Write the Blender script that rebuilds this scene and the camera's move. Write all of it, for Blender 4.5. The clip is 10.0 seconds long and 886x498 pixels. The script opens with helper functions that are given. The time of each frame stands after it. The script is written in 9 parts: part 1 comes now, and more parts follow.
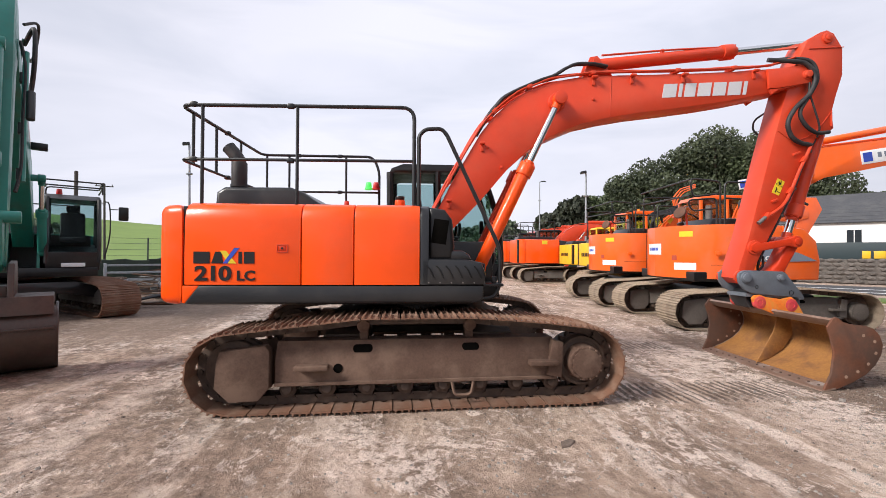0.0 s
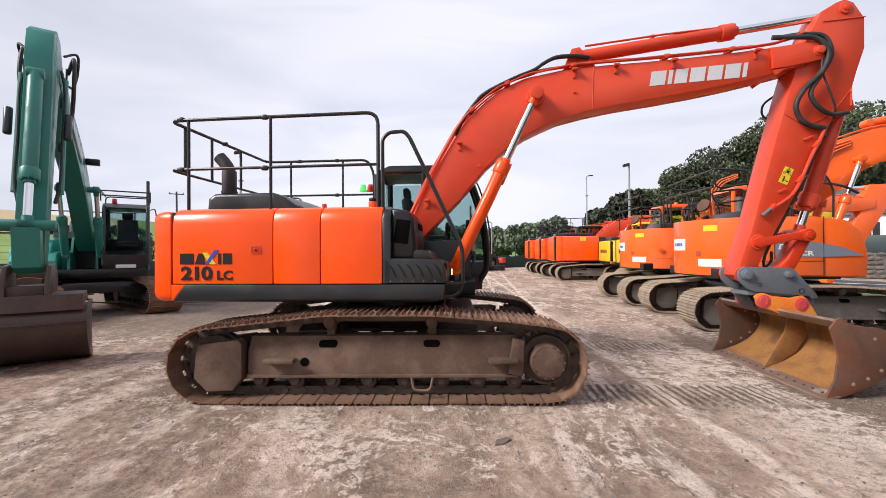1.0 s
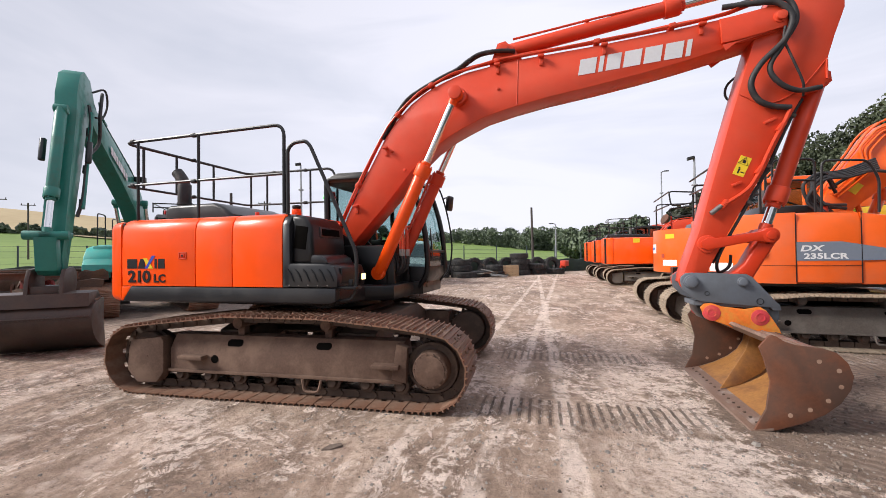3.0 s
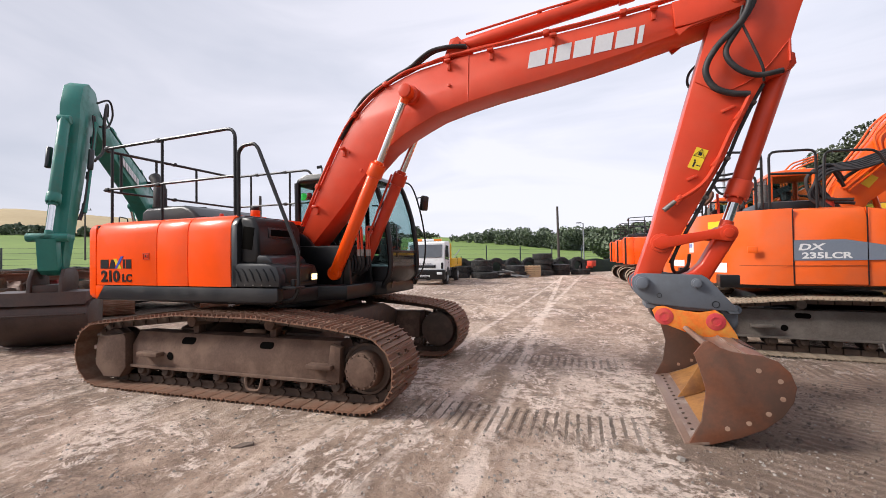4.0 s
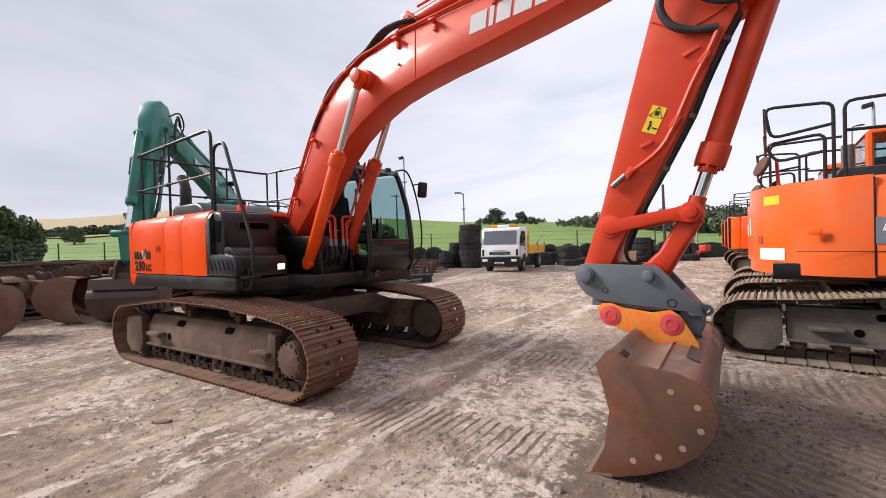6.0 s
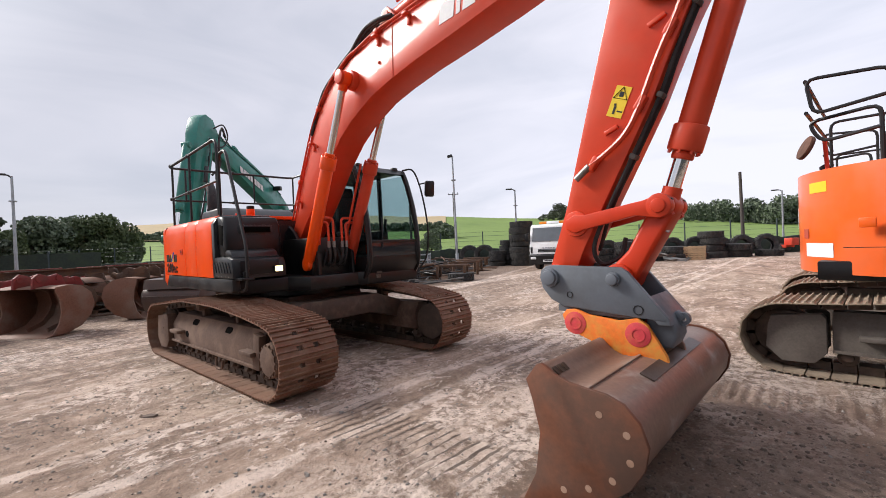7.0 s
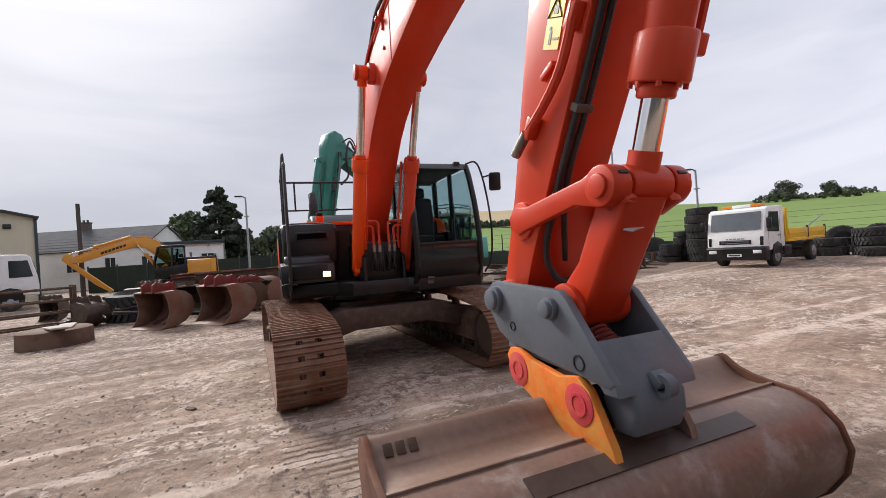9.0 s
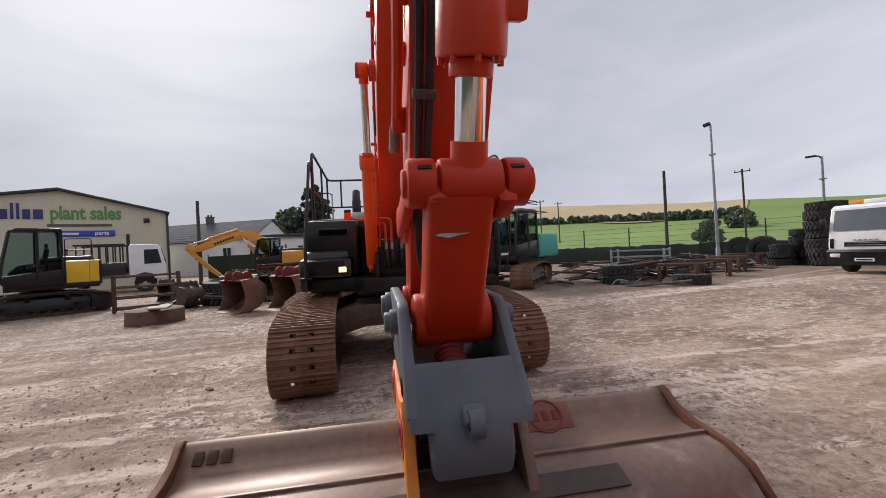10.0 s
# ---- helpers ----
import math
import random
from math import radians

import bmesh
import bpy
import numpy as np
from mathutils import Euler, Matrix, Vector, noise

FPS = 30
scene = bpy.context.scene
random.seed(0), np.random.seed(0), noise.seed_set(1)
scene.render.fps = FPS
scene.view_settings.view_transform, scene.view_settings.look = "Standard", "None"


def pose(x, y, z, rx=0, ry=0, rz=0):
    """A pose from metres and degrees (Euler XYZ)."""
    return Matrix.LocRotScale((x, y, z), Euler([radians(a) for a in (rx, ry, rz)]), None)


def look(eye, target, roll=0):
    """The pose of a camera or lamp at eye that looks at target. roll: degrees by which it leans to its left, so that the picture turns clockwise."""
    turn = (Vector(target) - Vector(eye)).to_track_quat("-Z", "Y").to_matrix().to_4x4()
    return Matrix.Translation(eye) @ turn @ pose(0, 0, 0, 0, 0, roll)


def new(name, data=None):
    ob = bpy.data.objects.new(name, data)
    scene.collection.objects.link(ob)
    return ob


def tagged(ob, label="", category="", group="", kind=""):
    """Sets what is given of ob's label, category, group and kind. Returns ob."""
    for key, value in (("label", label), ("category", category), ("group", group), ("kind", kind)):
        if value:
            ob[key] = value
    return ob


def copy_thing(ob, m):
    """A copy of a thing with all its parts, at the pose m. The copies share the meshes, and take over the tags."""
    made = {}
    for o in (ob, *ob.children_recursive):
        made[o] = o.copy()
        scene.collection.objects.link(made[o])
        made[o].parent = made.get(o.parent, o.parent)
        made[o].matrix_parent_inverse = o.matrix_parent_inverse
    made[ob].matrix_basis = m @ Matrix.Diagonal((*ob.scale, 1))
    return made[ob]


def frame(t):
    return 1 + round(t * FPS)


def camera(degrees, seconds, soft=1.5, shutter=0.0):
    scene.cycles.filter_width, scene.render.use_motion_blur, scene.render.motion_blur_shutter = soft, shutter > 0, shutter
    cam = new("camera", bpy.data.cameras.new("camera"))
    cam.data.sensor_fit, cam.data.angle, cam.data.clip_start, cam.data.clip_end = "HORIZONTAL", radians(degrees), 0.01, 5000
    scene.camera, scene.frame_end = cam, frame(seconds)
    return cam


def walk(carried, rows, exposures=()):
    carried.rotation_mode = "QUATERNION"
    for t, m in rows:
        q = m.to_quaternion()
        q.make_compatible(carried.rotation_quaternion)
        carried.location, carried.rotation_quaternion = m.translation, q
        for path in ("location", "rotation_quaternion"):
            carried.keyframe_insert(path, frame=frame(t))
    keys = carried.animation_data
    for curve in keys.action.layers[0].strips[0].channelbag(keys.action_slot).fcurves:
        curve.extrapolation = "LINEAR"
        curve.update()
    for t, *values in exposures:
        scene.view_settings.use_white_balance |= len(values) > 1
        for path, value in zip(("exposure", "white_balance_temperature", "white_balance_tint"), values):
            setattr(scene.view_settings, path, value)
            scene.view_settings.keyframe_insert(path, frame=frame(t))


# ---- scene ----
cam = camera(93.7, 10.0, 0.85)
METRES, EYE, TILT, LEAN, TURN = 9.8, 1.568, 0.0, 0.0, 0.0
ROWS = [
    (0.0, 0.0, 0.0, 0.0, -0.0, 0.62, -0.3),
    (0.5, 0.0509, -0.0021, 0.0007, 3.7, 0.53, 0.1),
    (1.0, 0.1004, -0.0032, 0.0007, 7.3, 0.4, 0.39),
    (1.5, 0.1515, 0.0036, 0.0013, 10.64, 0.39, 0.54),
    (2.0, 0.2056, 0.0109, 0.0017, 13.7, 0.5, 0.62),
    (3.5, 0.3524, 0.068, 0.0004, 20.65, 1.0, 0.64),
    (4.0, 0.3999, 0.0904, -0.0005, 23.23, 0.99, 0.74),
    (4.5, 0.4337, 0.1208, -0.0003, 26.55, 0.81, 0.9),
    (5.0, 0.4714, 0.1489, -0.0016, 30.3, 0.43, 0.96),
    (5.5, 0.5107, 0.1777, -0.0012, 34.22, -0.17, 1.18),
    (7.0, 0.6044, 0.2853, -0.0009, 46.84, -0.65, 2.41),
    (7.5, 0.6213, 0.3301, -0.0008, 52.43, -0.28, 2.8),
    (8.0, 0.6239, 0.3774, -0.0012, 58.62, -0.05, 3.27),
    (8.5, 0.6283, 0.4257, -0.0011, 64.92, -0.01, 3.74),
    (9.0, 0.632, 0.4733, -0.0012, 71.09, 0.04, 3.91),
    (9.5, 0.6306, 0.5258, -0.0026, 77.26, 0.11, 3.67),
    (10.0, 0.6382, 0.5795, -0.0031, 83.43, 0.08, 2.89),
]
walk(cam, [(t, pose(0, 0, EYE, TILT, LEAN, TURN) @ pose(METRES * x, METRES * y, METRES * z, 90 + pitch, roll, yaw)) for t, x, y, z, yaw, pitch, roll in ROWS],
     [(0.0, 0.48), (5.5, 0.48), (7.5, 0.46), (9.0, 0.32), (10.0, 0.12)])

# ---- world and sun: bright overcast, the sun behind thin cloud ----
SUN_BEARING, SUN_ELEV = 118.0, 36.0
sun_dir = Vector((-math.sin(radians(SUN_BEARING)) * math.cos(radians(SUN_ELEV)), math.cos(radians(SUN_BEARING)) * math.cos(radians(SUN_ELEV)), math.sin(radians(SUN_ELEV))))
world = bpy.data.worlds.new("overcast")
scene.world = world
world.use_nodes = True


def node(tree, kind, **values):
    n = tree.nodes.new(kind)
    for key, value in values.items():
        if key in n.inputs:
            n.inputs[key].default_value = value
        else:
            setattr(n, key, value)
    return n


def build_sky():
    t = world.node_tree
    t.nodes.clear()
    out = t.nodes.new("ShaderNodeOutputWorld")
    bg = t.nodes.new("ShaderNodeBackground")
    sky = t.nodes.new("ShaderNodeTexSky")
    sky.sky_type, sky.sun_disc = "NISHITA", False
    sky.sun_elevation, sky.sun_rotation = radians(SUN_ELEV), radians(-SUN_BEARING)
    co = t.nodes.new("ShaderNodeTexCoord")
    flat = node(t, "ShaderNodeMapping")
    flat.inputs["Scale"].default_value = (0.8, 1.0, 3.6)
    n1 = node(t, "ShaderNodeTexNoise", Scale=1.7, Detail=5.0, Roughness=0.52, Distortion=0.7)
    ramp = t.nodes.new("ShaderNodeValToRGB")
    ramp.color_ramp.elements[0].position, ramp.color_ramp.elements[0].color = 0.36, (0.565, 0.585, 0.68, 1)
    ramp.color_ramp.elements[1].position, ramp.color_ramp.elements[1].color = 0.60, (0.705, 0.705, 0.795, 1)
    dot = node(t, "ShaderNodeVectorMath", operation="DOT_PRODUCT")
    dot.inputs[1].default_value = sun_dir
    glow = node(t, "ShaderNodeMapRange", interpolation_type="SMOOTHSTEP")
    for i, v in enumerate((0.84, 1.0, 0.0, 0.30)):
        glow.inputs[1 + i].default_value = v
    veil = node(t, "ShaderNodeMapRange")
    for i, v in enumerate((0.05, 0.95, 1.0, 0.70)):
        veil.inputs[1 + i].default_value = v
    away = node(t, "ShaderNodeMapRange")
    for i, v in enumerate((-0.95, -0.35, 0.62, 1.0)):
        away.inputs[1 + i].default_value = v
    both_ways = node(t, "ShaderNodeMath", operation="MULTIPLY")
    mul = node(t, "ShaderNodeMix", data_type="RGBA", blend_type="MULTIPLY")
    mul.inputs[0].default_value = 1.0
    add = node(t, "ShaderNodeMix", data_type="RGBA", blend_type="ADD")
    dim = node(t, "ShaderNodeMix", data_type="RGBA", blend_type="MULTIPLY")
    dim.inputs[0].default_value = 1.0
    dim.inputs[7].default_value = (0.1, 0.1, 0.1, 1)
    both = node(t, "ShaderNodeMix", data_type="RGBA")
    both.inputs[0].default_value = 0.94
    L = t.links.new
    L(co.outputs["Generated"], flat.inputs[0])
    L(flat.outputs[0], n1.inputs["Vector"])
    L(n1.outputs["Fac"], ramp.inputs[0])
    L(co.outputs["Generated"], dot.inputs[0])
    L(dot.outputs["Value"], glow.inputs[0])
    L(dot.outputs["Value"], veil.inputs[0])
    L(ramp.outputs[0], mul.inputs[6])
    L(dot.outputs["Value"], away.inputs[0])
    L(veil.outputs[0], both_ways.inputs[0])
    L(away.outputs[0], both_ways.inputs[1])
    L(both_ways.outputs[0], mul.inputs[7])
    L(glow.outputs[0], add.inputs[0])
    L(mul.outputs[2], add.inputs[6])
    add.inputs[7].default_value = (1.0, 0.98, 0.95, 1)
    L(sky.outputs[0], dim.inputs[6])
    L(dim.outputs[2], both.inputs[6])
    L(add.outputs[2], both.inputs[7])
    L(both.outputs[2], bg.inputs[0])
    bg.inputs[1].default_value = 1.0
    L(bg.outputs[0], out.inputs[0])


build_sky()
sun = new("sun", bpy.data.lights.new("sun", "SUN"))
sun.data.energy, sun.data.angle, sun.data.color = 3.4, radians(18), (1.0, 0.95, 0.90)
sun.matrix_world = look((0, 0, 40), Vector((0, 0, 40)) - sun_dir)

# ---- materials ----


def shader(name):
    m = bpy.data.materials.new(name)
    m.use_nodes = True
    t = m.node_tree
    b = t.nodes["Principled BSDF"]
    return m, t, b, t.links.new


def surface(name, color, rough=0.5, metal=0.0, dirt=None, dirt_amount=0.4, dirt_scale=2.5, grain=40.0, relief=0.05, coat=0.0, shift=0.12, low=0.42, high=0.7, dist=0.01, spec=0.4):
    """A worn surface: a base colour varied by a fine grain, patches of dirt or rust, uneven gloss and fine relief."""
    m, t, b, L = shader(name)
    co = t.nodes.new("ShaderNodeTexCoord")
    big = node(t, "ShaderNodeTexNoise", Scale=dirt_scale, Detail=8.0, Roughness=0.62)
    fine = node(t, "ShaderNodeTexNoise", Scale=grain, Detail=4.0, Roughness=0.6)
    info = t.nodes.new("ShaderNodeObjectInfo")
    L(co.outputs["Object"], big.inputs["Vector"])
    L(co.outputs["Object"], fine.inputs["Vector"])
    base = node(t, "ShaderNodeHueSaturation")
    base.inputs["Color"].default_value = (*color, 1)
    vary = node(t, "ShaderNodeMapRange")
    for i, v in enumerate((0.25, 0.75, 1 - shift, 1 + shift)):
        vary.inputs[1 + i].default_value = v
    L(fine.outputs["Fac"], vary.inputs[0])
    rnd = node(t, "ShaderNodeMapRange")
    for i, v in enumerate((0.0, 1.0, 1 - shift * 0.8, 1 + shift * 0.8)):
        rnd.inputs[1 + i].default_value = v
    L(info.outputs["Random"], rnd.inputs[0])
    mm = node(t, "ShaderNodeMath", operation="MULTIPLY")
    L(vary.outputs[0], mm.inputs[0])
    L(rnd.outputs[0], mm.inputs[1])
    L(mm.outputs[0], base.inputs["Value"])
    last = base.outputs[0]
    if dirt:
        mask = node(t, "ShaderNodeMapRange", interpolation_type="SMOOTHSTEP")
        for i, v in enumerate((low, high, 0.0, dirt_amount)):
            mask.inputs[1 + i].default_value = v
        L(big.outputs["Fac"], mask.inputs[0])
        mix = node(t, "ShaderNodeMix", data_type="RGBA")
        mix.inputs[7].default_value = (*dirt, 1)
        L(mask.outputs[0], mix.inputs[0])
        L(last, mix.inputs[6])
        last = mix.outputs[2]
        gl = node(t, "ShaderNodeMapRange")
        for i, v in enumerate((0.0, 1.0, rough, min(1.0, rough + 0.5))):
            gl.inputs[1 + i].default_value = v
        L(mask.outputs[0], gl.inputs[0])
        L(gl.outputs[0], b.inputs["Roughness"])
    else:
        b.inputs["Roughness"].default_value = rough
    L(last, b.inputs["Base Color"])
    b.inputs["Metallic"].default_value = metal
    b.inputs["Coat Weight"].default_value = coat
    b.inputs["Coat Roughness"].default_value = 0.08
    b.inputs["Specular IOR Level"].default_value = spec
    if relief:
        bump = node(t, "ShaderNodeBump", Strength=relief, Distance=dist)
        L(fine.outputs["Fac"], bump.inputs["Height"])
        L(bump.outputs[0], b.inputs["Normal"])
    return m


DUST = (0.30, 0.25, 0.20)
ORANGE = surface("orange_gloss_paint", (0.92, 0.082, 0.003), 0.30, dirt=DUST, dirt_amount=0.08, dirt_scale=1.6, grain=6, relief=0.004, coat=0.2, shift=0.03, spec=0.3)
FADED = surface("faded_orange_red_paint", (0.62, 0.055, 0.019), 0.36, dirt=(0.60, 0.088, 0.042), dirt_amount=0.4, dirt_scale=2.2, grain=8, relief=0.008, coat=0.12, shift=0.05, spec=0.3)
DXORANGE = surface("second_orange_paint", (0.82, 0.118, 0.010), 0.33, dirt=DUST, dirt_amount=0.14, dirt_scale=1.4, grain=6, relief=0.004, coat=0.35, shift=0.04)
BLACK = surface("black_plastic", (0.006, 0.006, 0.007), 0.32, dirt=(0.03, 0.026, 0.023), dirt_amount=0.35, grain=120, relief=0.015, spec=0.4)
CHARCOAL = surface("charcoal_paint", (0.014, 0.0148, 0.017), 0.30, dirt=(0.045, 0.04, 0.036), dirt_amount=0.35, grain=60, relief=0.012, spec=0.5)
RAILM = surface("dark_grey_rail_paint", (0.014, 0.0145, 0.016), 0.38, dirt=(0.05, 0.035, 0.028), dirt_amount=0.2, grain=60, relief=0.02)
MUD = surface("dusty_track_frame", (0.092, 0.052, 0.036), 0.8, dirt=(0.185, 0.120, 0.087), dirt_amount=0.8, dirt_scale=2.6, low=0.40, high=0.62, grain=45, relief=0.2, shift=0.2)
SHOE = surface("rusty_track_shoe", (0.19, 0.098, 0.062), 0.6, metal=0.2, dirt=(0.30, 0.205, 0.15), dirt_amount=0.75, dirt_scale=3.5, grain=60, relief=0.15, shift=0.18)
DRYSHOE = surface("dry_mud_track_shoe", (0.33, 0.26, 0.19), 0.75, dirt=(0.16, 0.12, 0.09), dirt_amount=0.6, dirt_scale=4, grain=60, relief=0.2, shift=0.16)
CHAIN = surface("oily_track_chain", (0.075, 0.05, 0.038), 0.6, metal=0.2, dirt=(0.17, 0.12, 0.09), dirt_amount=0.6, dirt_scale=6, grain=60, relief=0.15)
RUST = surface("rusty_bucket_steel", (0.165, 0.062, 0.033), 0.5, metal=0.15, dirt=(0.10, 0.062, 0.047), dirt_amount=0.85, dirt_scale=1.8, low=0.38, high=0.62, grain=35, relief=0.08, shift=0.14)
OLDBUCKET = surface("dusty_old_bucket_rust", (0.165, 0.080, 0.052), 0.6, metal=0.1, dirt=(0.23, 0.165, 0.13), dirt_amount=0.8, dirt_scale=2.6, grain=35, relief=0.1, shift=0.2)
DARKBUCKET = surface("dark_brown_worn_bucket", (0.058, 0.039, 0.032), 0.42, metal=0.2, dirt=(0.115, 0.08, 0.064), dirt_amount=0.55, dirt_scale=2.4, grain=30, relief=0.08, shift=0.15)
TEALDARK = surface("dark_teal_pipe", (0.012, 0.09, 0.075), 0.45, grain=20, relief=0.01)
GREYMUD = surface("grey_caked_mud", (0.115, 0.098, 0.085), 0.85, dirt=(0.20, 0.178, 0.158), dirt_amount=0.75, dirt_scale=2.4, grain=45, relief=0.2, shift=0.18)
OCHRE = surface("ochre_inner_rust", (0.34, 0.155, 0.045), 0.7, dirt=(0.16, 0.075, 0.04), dirt_amount=0.85, dirt_scale=3.0, grain=30, relief=0.12, shift=0.2)
BROWNSTEEL = surface("brown_worn_steel", (0.215, 0.135, 0.10), 0.42, metal=0.15, dirt=(0.33, 0.25, 0.205), dirt_amount=0.7, low=0.50, high=0.66, dirt_scale=2.6, grain=30, relief=0.06, shift=0.12)
BACKSTEEL = surface("scuffed_bucket_back", (0.20, 0.128, 0.10), 0.40, metal=0.15, dirt=(0.42, 0.38, 0.35), dirt_amount=0.55, low=0.52, high=0.68, dirt_scale=4.5, grain=30, relief=0.06, shift=0.16)
LINKRED = surface("deep_red_orange_paint", (0.56, 0.036, 0.007), 0.38, dirt=(0.45, 0.05, 0.02), dirt_amount=0.3, dirt_scale=3, grain=10, relief=0.01, coat=0.1, shift=0.05, spec=0.3)
DUSTYRED = surface("dusty_red_patch", (0.27, 0.095, 0.068), 0.6, dirt=(0.17, 0.10, 0.075), dirt_amount=0.8, dirt_scale=9, grain=60, relief=0.05)
HOLESHADE = surface("black_hole_shade", (0.004, 0.0035, 0.003), 1.0, grain=30, relief=0.0, spec=0.05)
HOLELIGHT = surface("pale_light_in_holes", (0.33, 0.21, 0.15), 0.85, dirt=(0.20, 0.11, 0.07), dirt_amount=0.6, dirt_scale=8, grain=30, relief=0.05)
CLOD = surface("dark_soil_clod", (0.12, 0.09, 0.073), 0.95, dirt=(0.21, 0.165, 0.135), dirt_amount=0.6, dirt_scale=3, grain=40, relief=0.3, shift=0.3)
GREYPAINT = surface("grey_coupler_paint", (0.125, 0.142, 0.168), 0.42, dirt=(0.09, 0.095, 0.10), dirt_amount=0.5, dirt_scale=3, grain=40, relief=0.03, shift=0.05)
EAR = surface("burnt_orange_ear", (0.70, 0.16, 0.02), 0.5, dirt=(0.62, 0.33, 0.06), dirt_amount=0.9, dirt_scale=7, grain=30, relief=0.05)
PINK = surface("red_grease_patch", (0.62, 0.055, 0.07), 0.5, dirt=(0.55, 0.16, 0.05), dirt_amount=0.5, dirt_scale=12, grain=60, relief=0.1)
CHROME = surface("chrome_rod", (0.72, 0.72, 0.72), 0.12, metal=1.0, grain=90, relief=0.0, shift=0.04)
STEEL = surface("bare_steel", (0.32, 0.31, 0.30), 0.4, metal=0.8, dirt=(0.13, 0.08, 0.05), dirt_amount=0.5, dirt_scale=8, grain=60, relief=0.08)
HOSE = surface("black_rubber_hose", (0.022, 0.022, 0.024), 0.55, dirt=(0.12, 0.10, 0.09), dirt_amount=0.3, dirt_scale=9, grain=90, relief=0.05)
TYRE = surface("tyre_rubber", (0.028, 0.028, 0.029), 0.75, dirt=(0.10, 0.09, 0.08), dirt_amount=0.6, dirt_scale=4, grain=40, relief=0.1)
WHITE = surface("white_paint", (0.74, 0.75, 0.76), 0.35, dirt=(0.5, 0.48, 0.45), dirt_amount=0.3, dirt_scale=3, grain=20, relief=0.004, shift=0.03)
LETTER = surface("silver_lettering", (0.60, 0.60, 0.62), 0.45, grain=30, relief=0.0, shift=0.05)
INK = surface("black_lettering", (0.012, 0.012, 0.014), 0.4, grain=30, relief=0.0, shift=0.05)
BLUE = surface("blue_decal", (0.03, 0.07, 0.42), 0.4, grain=30, relief=0.0)
YELLOW = surface("yellow_paint", (0.78, 0.47, 0.02), 0.4, dirt=DUST, dirt_amount=0.25, dirt_scale=3, grain=20, relief=0.006, shift=0.05)
DECALY = surface("yellow_warning_decal", (0.74, 0.54, 0.03), 0.4, grain=30, relief=0.0, shift=0.03)
DECALG = surface("grey_stripe_decal", (0.17, 0.20, 0.25), 0.4, grain=30, relief=0.0, shift=0.04)
TEAL = surface("teal_paint", (0.018, 0.185, 0.148), 0.38, dirt=(0.06, 0.16, 0.13), dirt_amount=0.6, dirt_scale=3.4, low=0.48, high=0.66, grain=12, relief=0.01, coat=0.15, shift=0.06)
TEALLIGHT = surface("light_teal_paint", (0.05, 0.36, 0.31), 0.4, dirt=(0.2, 0.34, 0.3), dirt_amount=0.3, dirt_scale=2.2, grain=12, relief=0.01, shift=0.05)
REDPAINT = surface("dull_red_paint", (0.20, 0.022, 0.020), 0.5, dirt=(0.12, 0.06, 0.045), dirt_amount=0.75, dirt_scale=3, grain=30, relief=0.06)
REDHOT = surface("bright_red_paint", (0.55, 0.045, 0.02), 0.5, dirt=(0.25, 0.10, 0.06), dirt_amount=0.5, dirt_scale=3, grain=30, relief=0.04)
SCRAP = surface("scrap_rust", (0.085, 0.052, 0.037), 0.75, metal=0.2, dirt=(0.17, 0.09, 0.05), dirt_amount=0.8, dirt_scale=3, grain=30, relief=0.15, shift=0.25)
SCRAPGREY = surface("scrap_grey", (0.16, 0.16, 0.155), 0.6, metal=0.3, dirt=(0.10, 0.07, 0.05), dirt_amount=0.7, dirt_scale=3, grain=30, relief=0.1, shift=0.25)
CREAM = surface("cream_cladding", (0.60, 0.56, 0.43), 0.55, dirt=(0.50, 0.46, 0.36), dirt_amount=0.4, dirt_scale=0.35, grain=4, relief=0.01, shift=0.03)
RENDERW = surface("white_render_wall", (0.82, 0.82, 0.80), 0.85, dirt=(0.58, 0.57, 0.54), dirt_amount=0.5, dirt_scale=0.6, grain=6, relief=0.03, shift=0.05)
SLATE = surface("slate_roof", (0.07, 0.072, 0.08), 0.9, dirt=(0.13, 0.13, 0.125), dirt_amount=0.5, dirt_scale=0.8, grain=8, relief=0.1, shift=0.15)
DARKTRIM = surface("dark_green_trim", (0.03, 0.045, 0.05), 0.5, grain=20, relief=0.01)
GREENLET = surface("green_lettering", (0.13, 0.30, 0.10), 0.5, grain=20, relief=0.0)
PURPLE = surface("dark_blue_lettering", (0.045, 0.04, 0.16), 0.5, grain=20, relief=0.0)
GALV = surface("galvanised_steel", (0.33, 0.35, 0.37), 0.5, metal=0.6, dirt=(0.2, 0.2, 0.2), dirt_amount=0.4, dirt_scale=2, grain=30, relief=0.02)
WOODPOLE = surface("weathered_wood_pole", (0.075, 0.065, 0.058), 0.85, dirt=(0.05, 0.045, 0.04), dirt_amount=0.6, dirt_scale=3, grain=20, relief=0.2)
PALLETW = surface("pale_pallet_wood", (0.42, 0.29, 0.17), 0.8, dirt=(0.2, 0.14, 0.09), dirt_amount=0.4, dirt_scale=5, grain=25, relief=0.1, shift=0.15)
NETTING = surface("dark_green_hedge_netting", (0.022, 0.032, 0.026), 0.9, dirt=(0.035, 0.05, 0.03), dirt_amount=0.8, dirt_scale=1.2, grain=9, relief=0.6, shift=0.3)
STONEW = surface("rubble_stone", (0.11, 0.095, 0.085), 0.9, dirt=(0.19, 0.17, 0.15), dirt_amount=0.6, dirt_scale=3, grain=15, relief=0.3, shift=0.35)
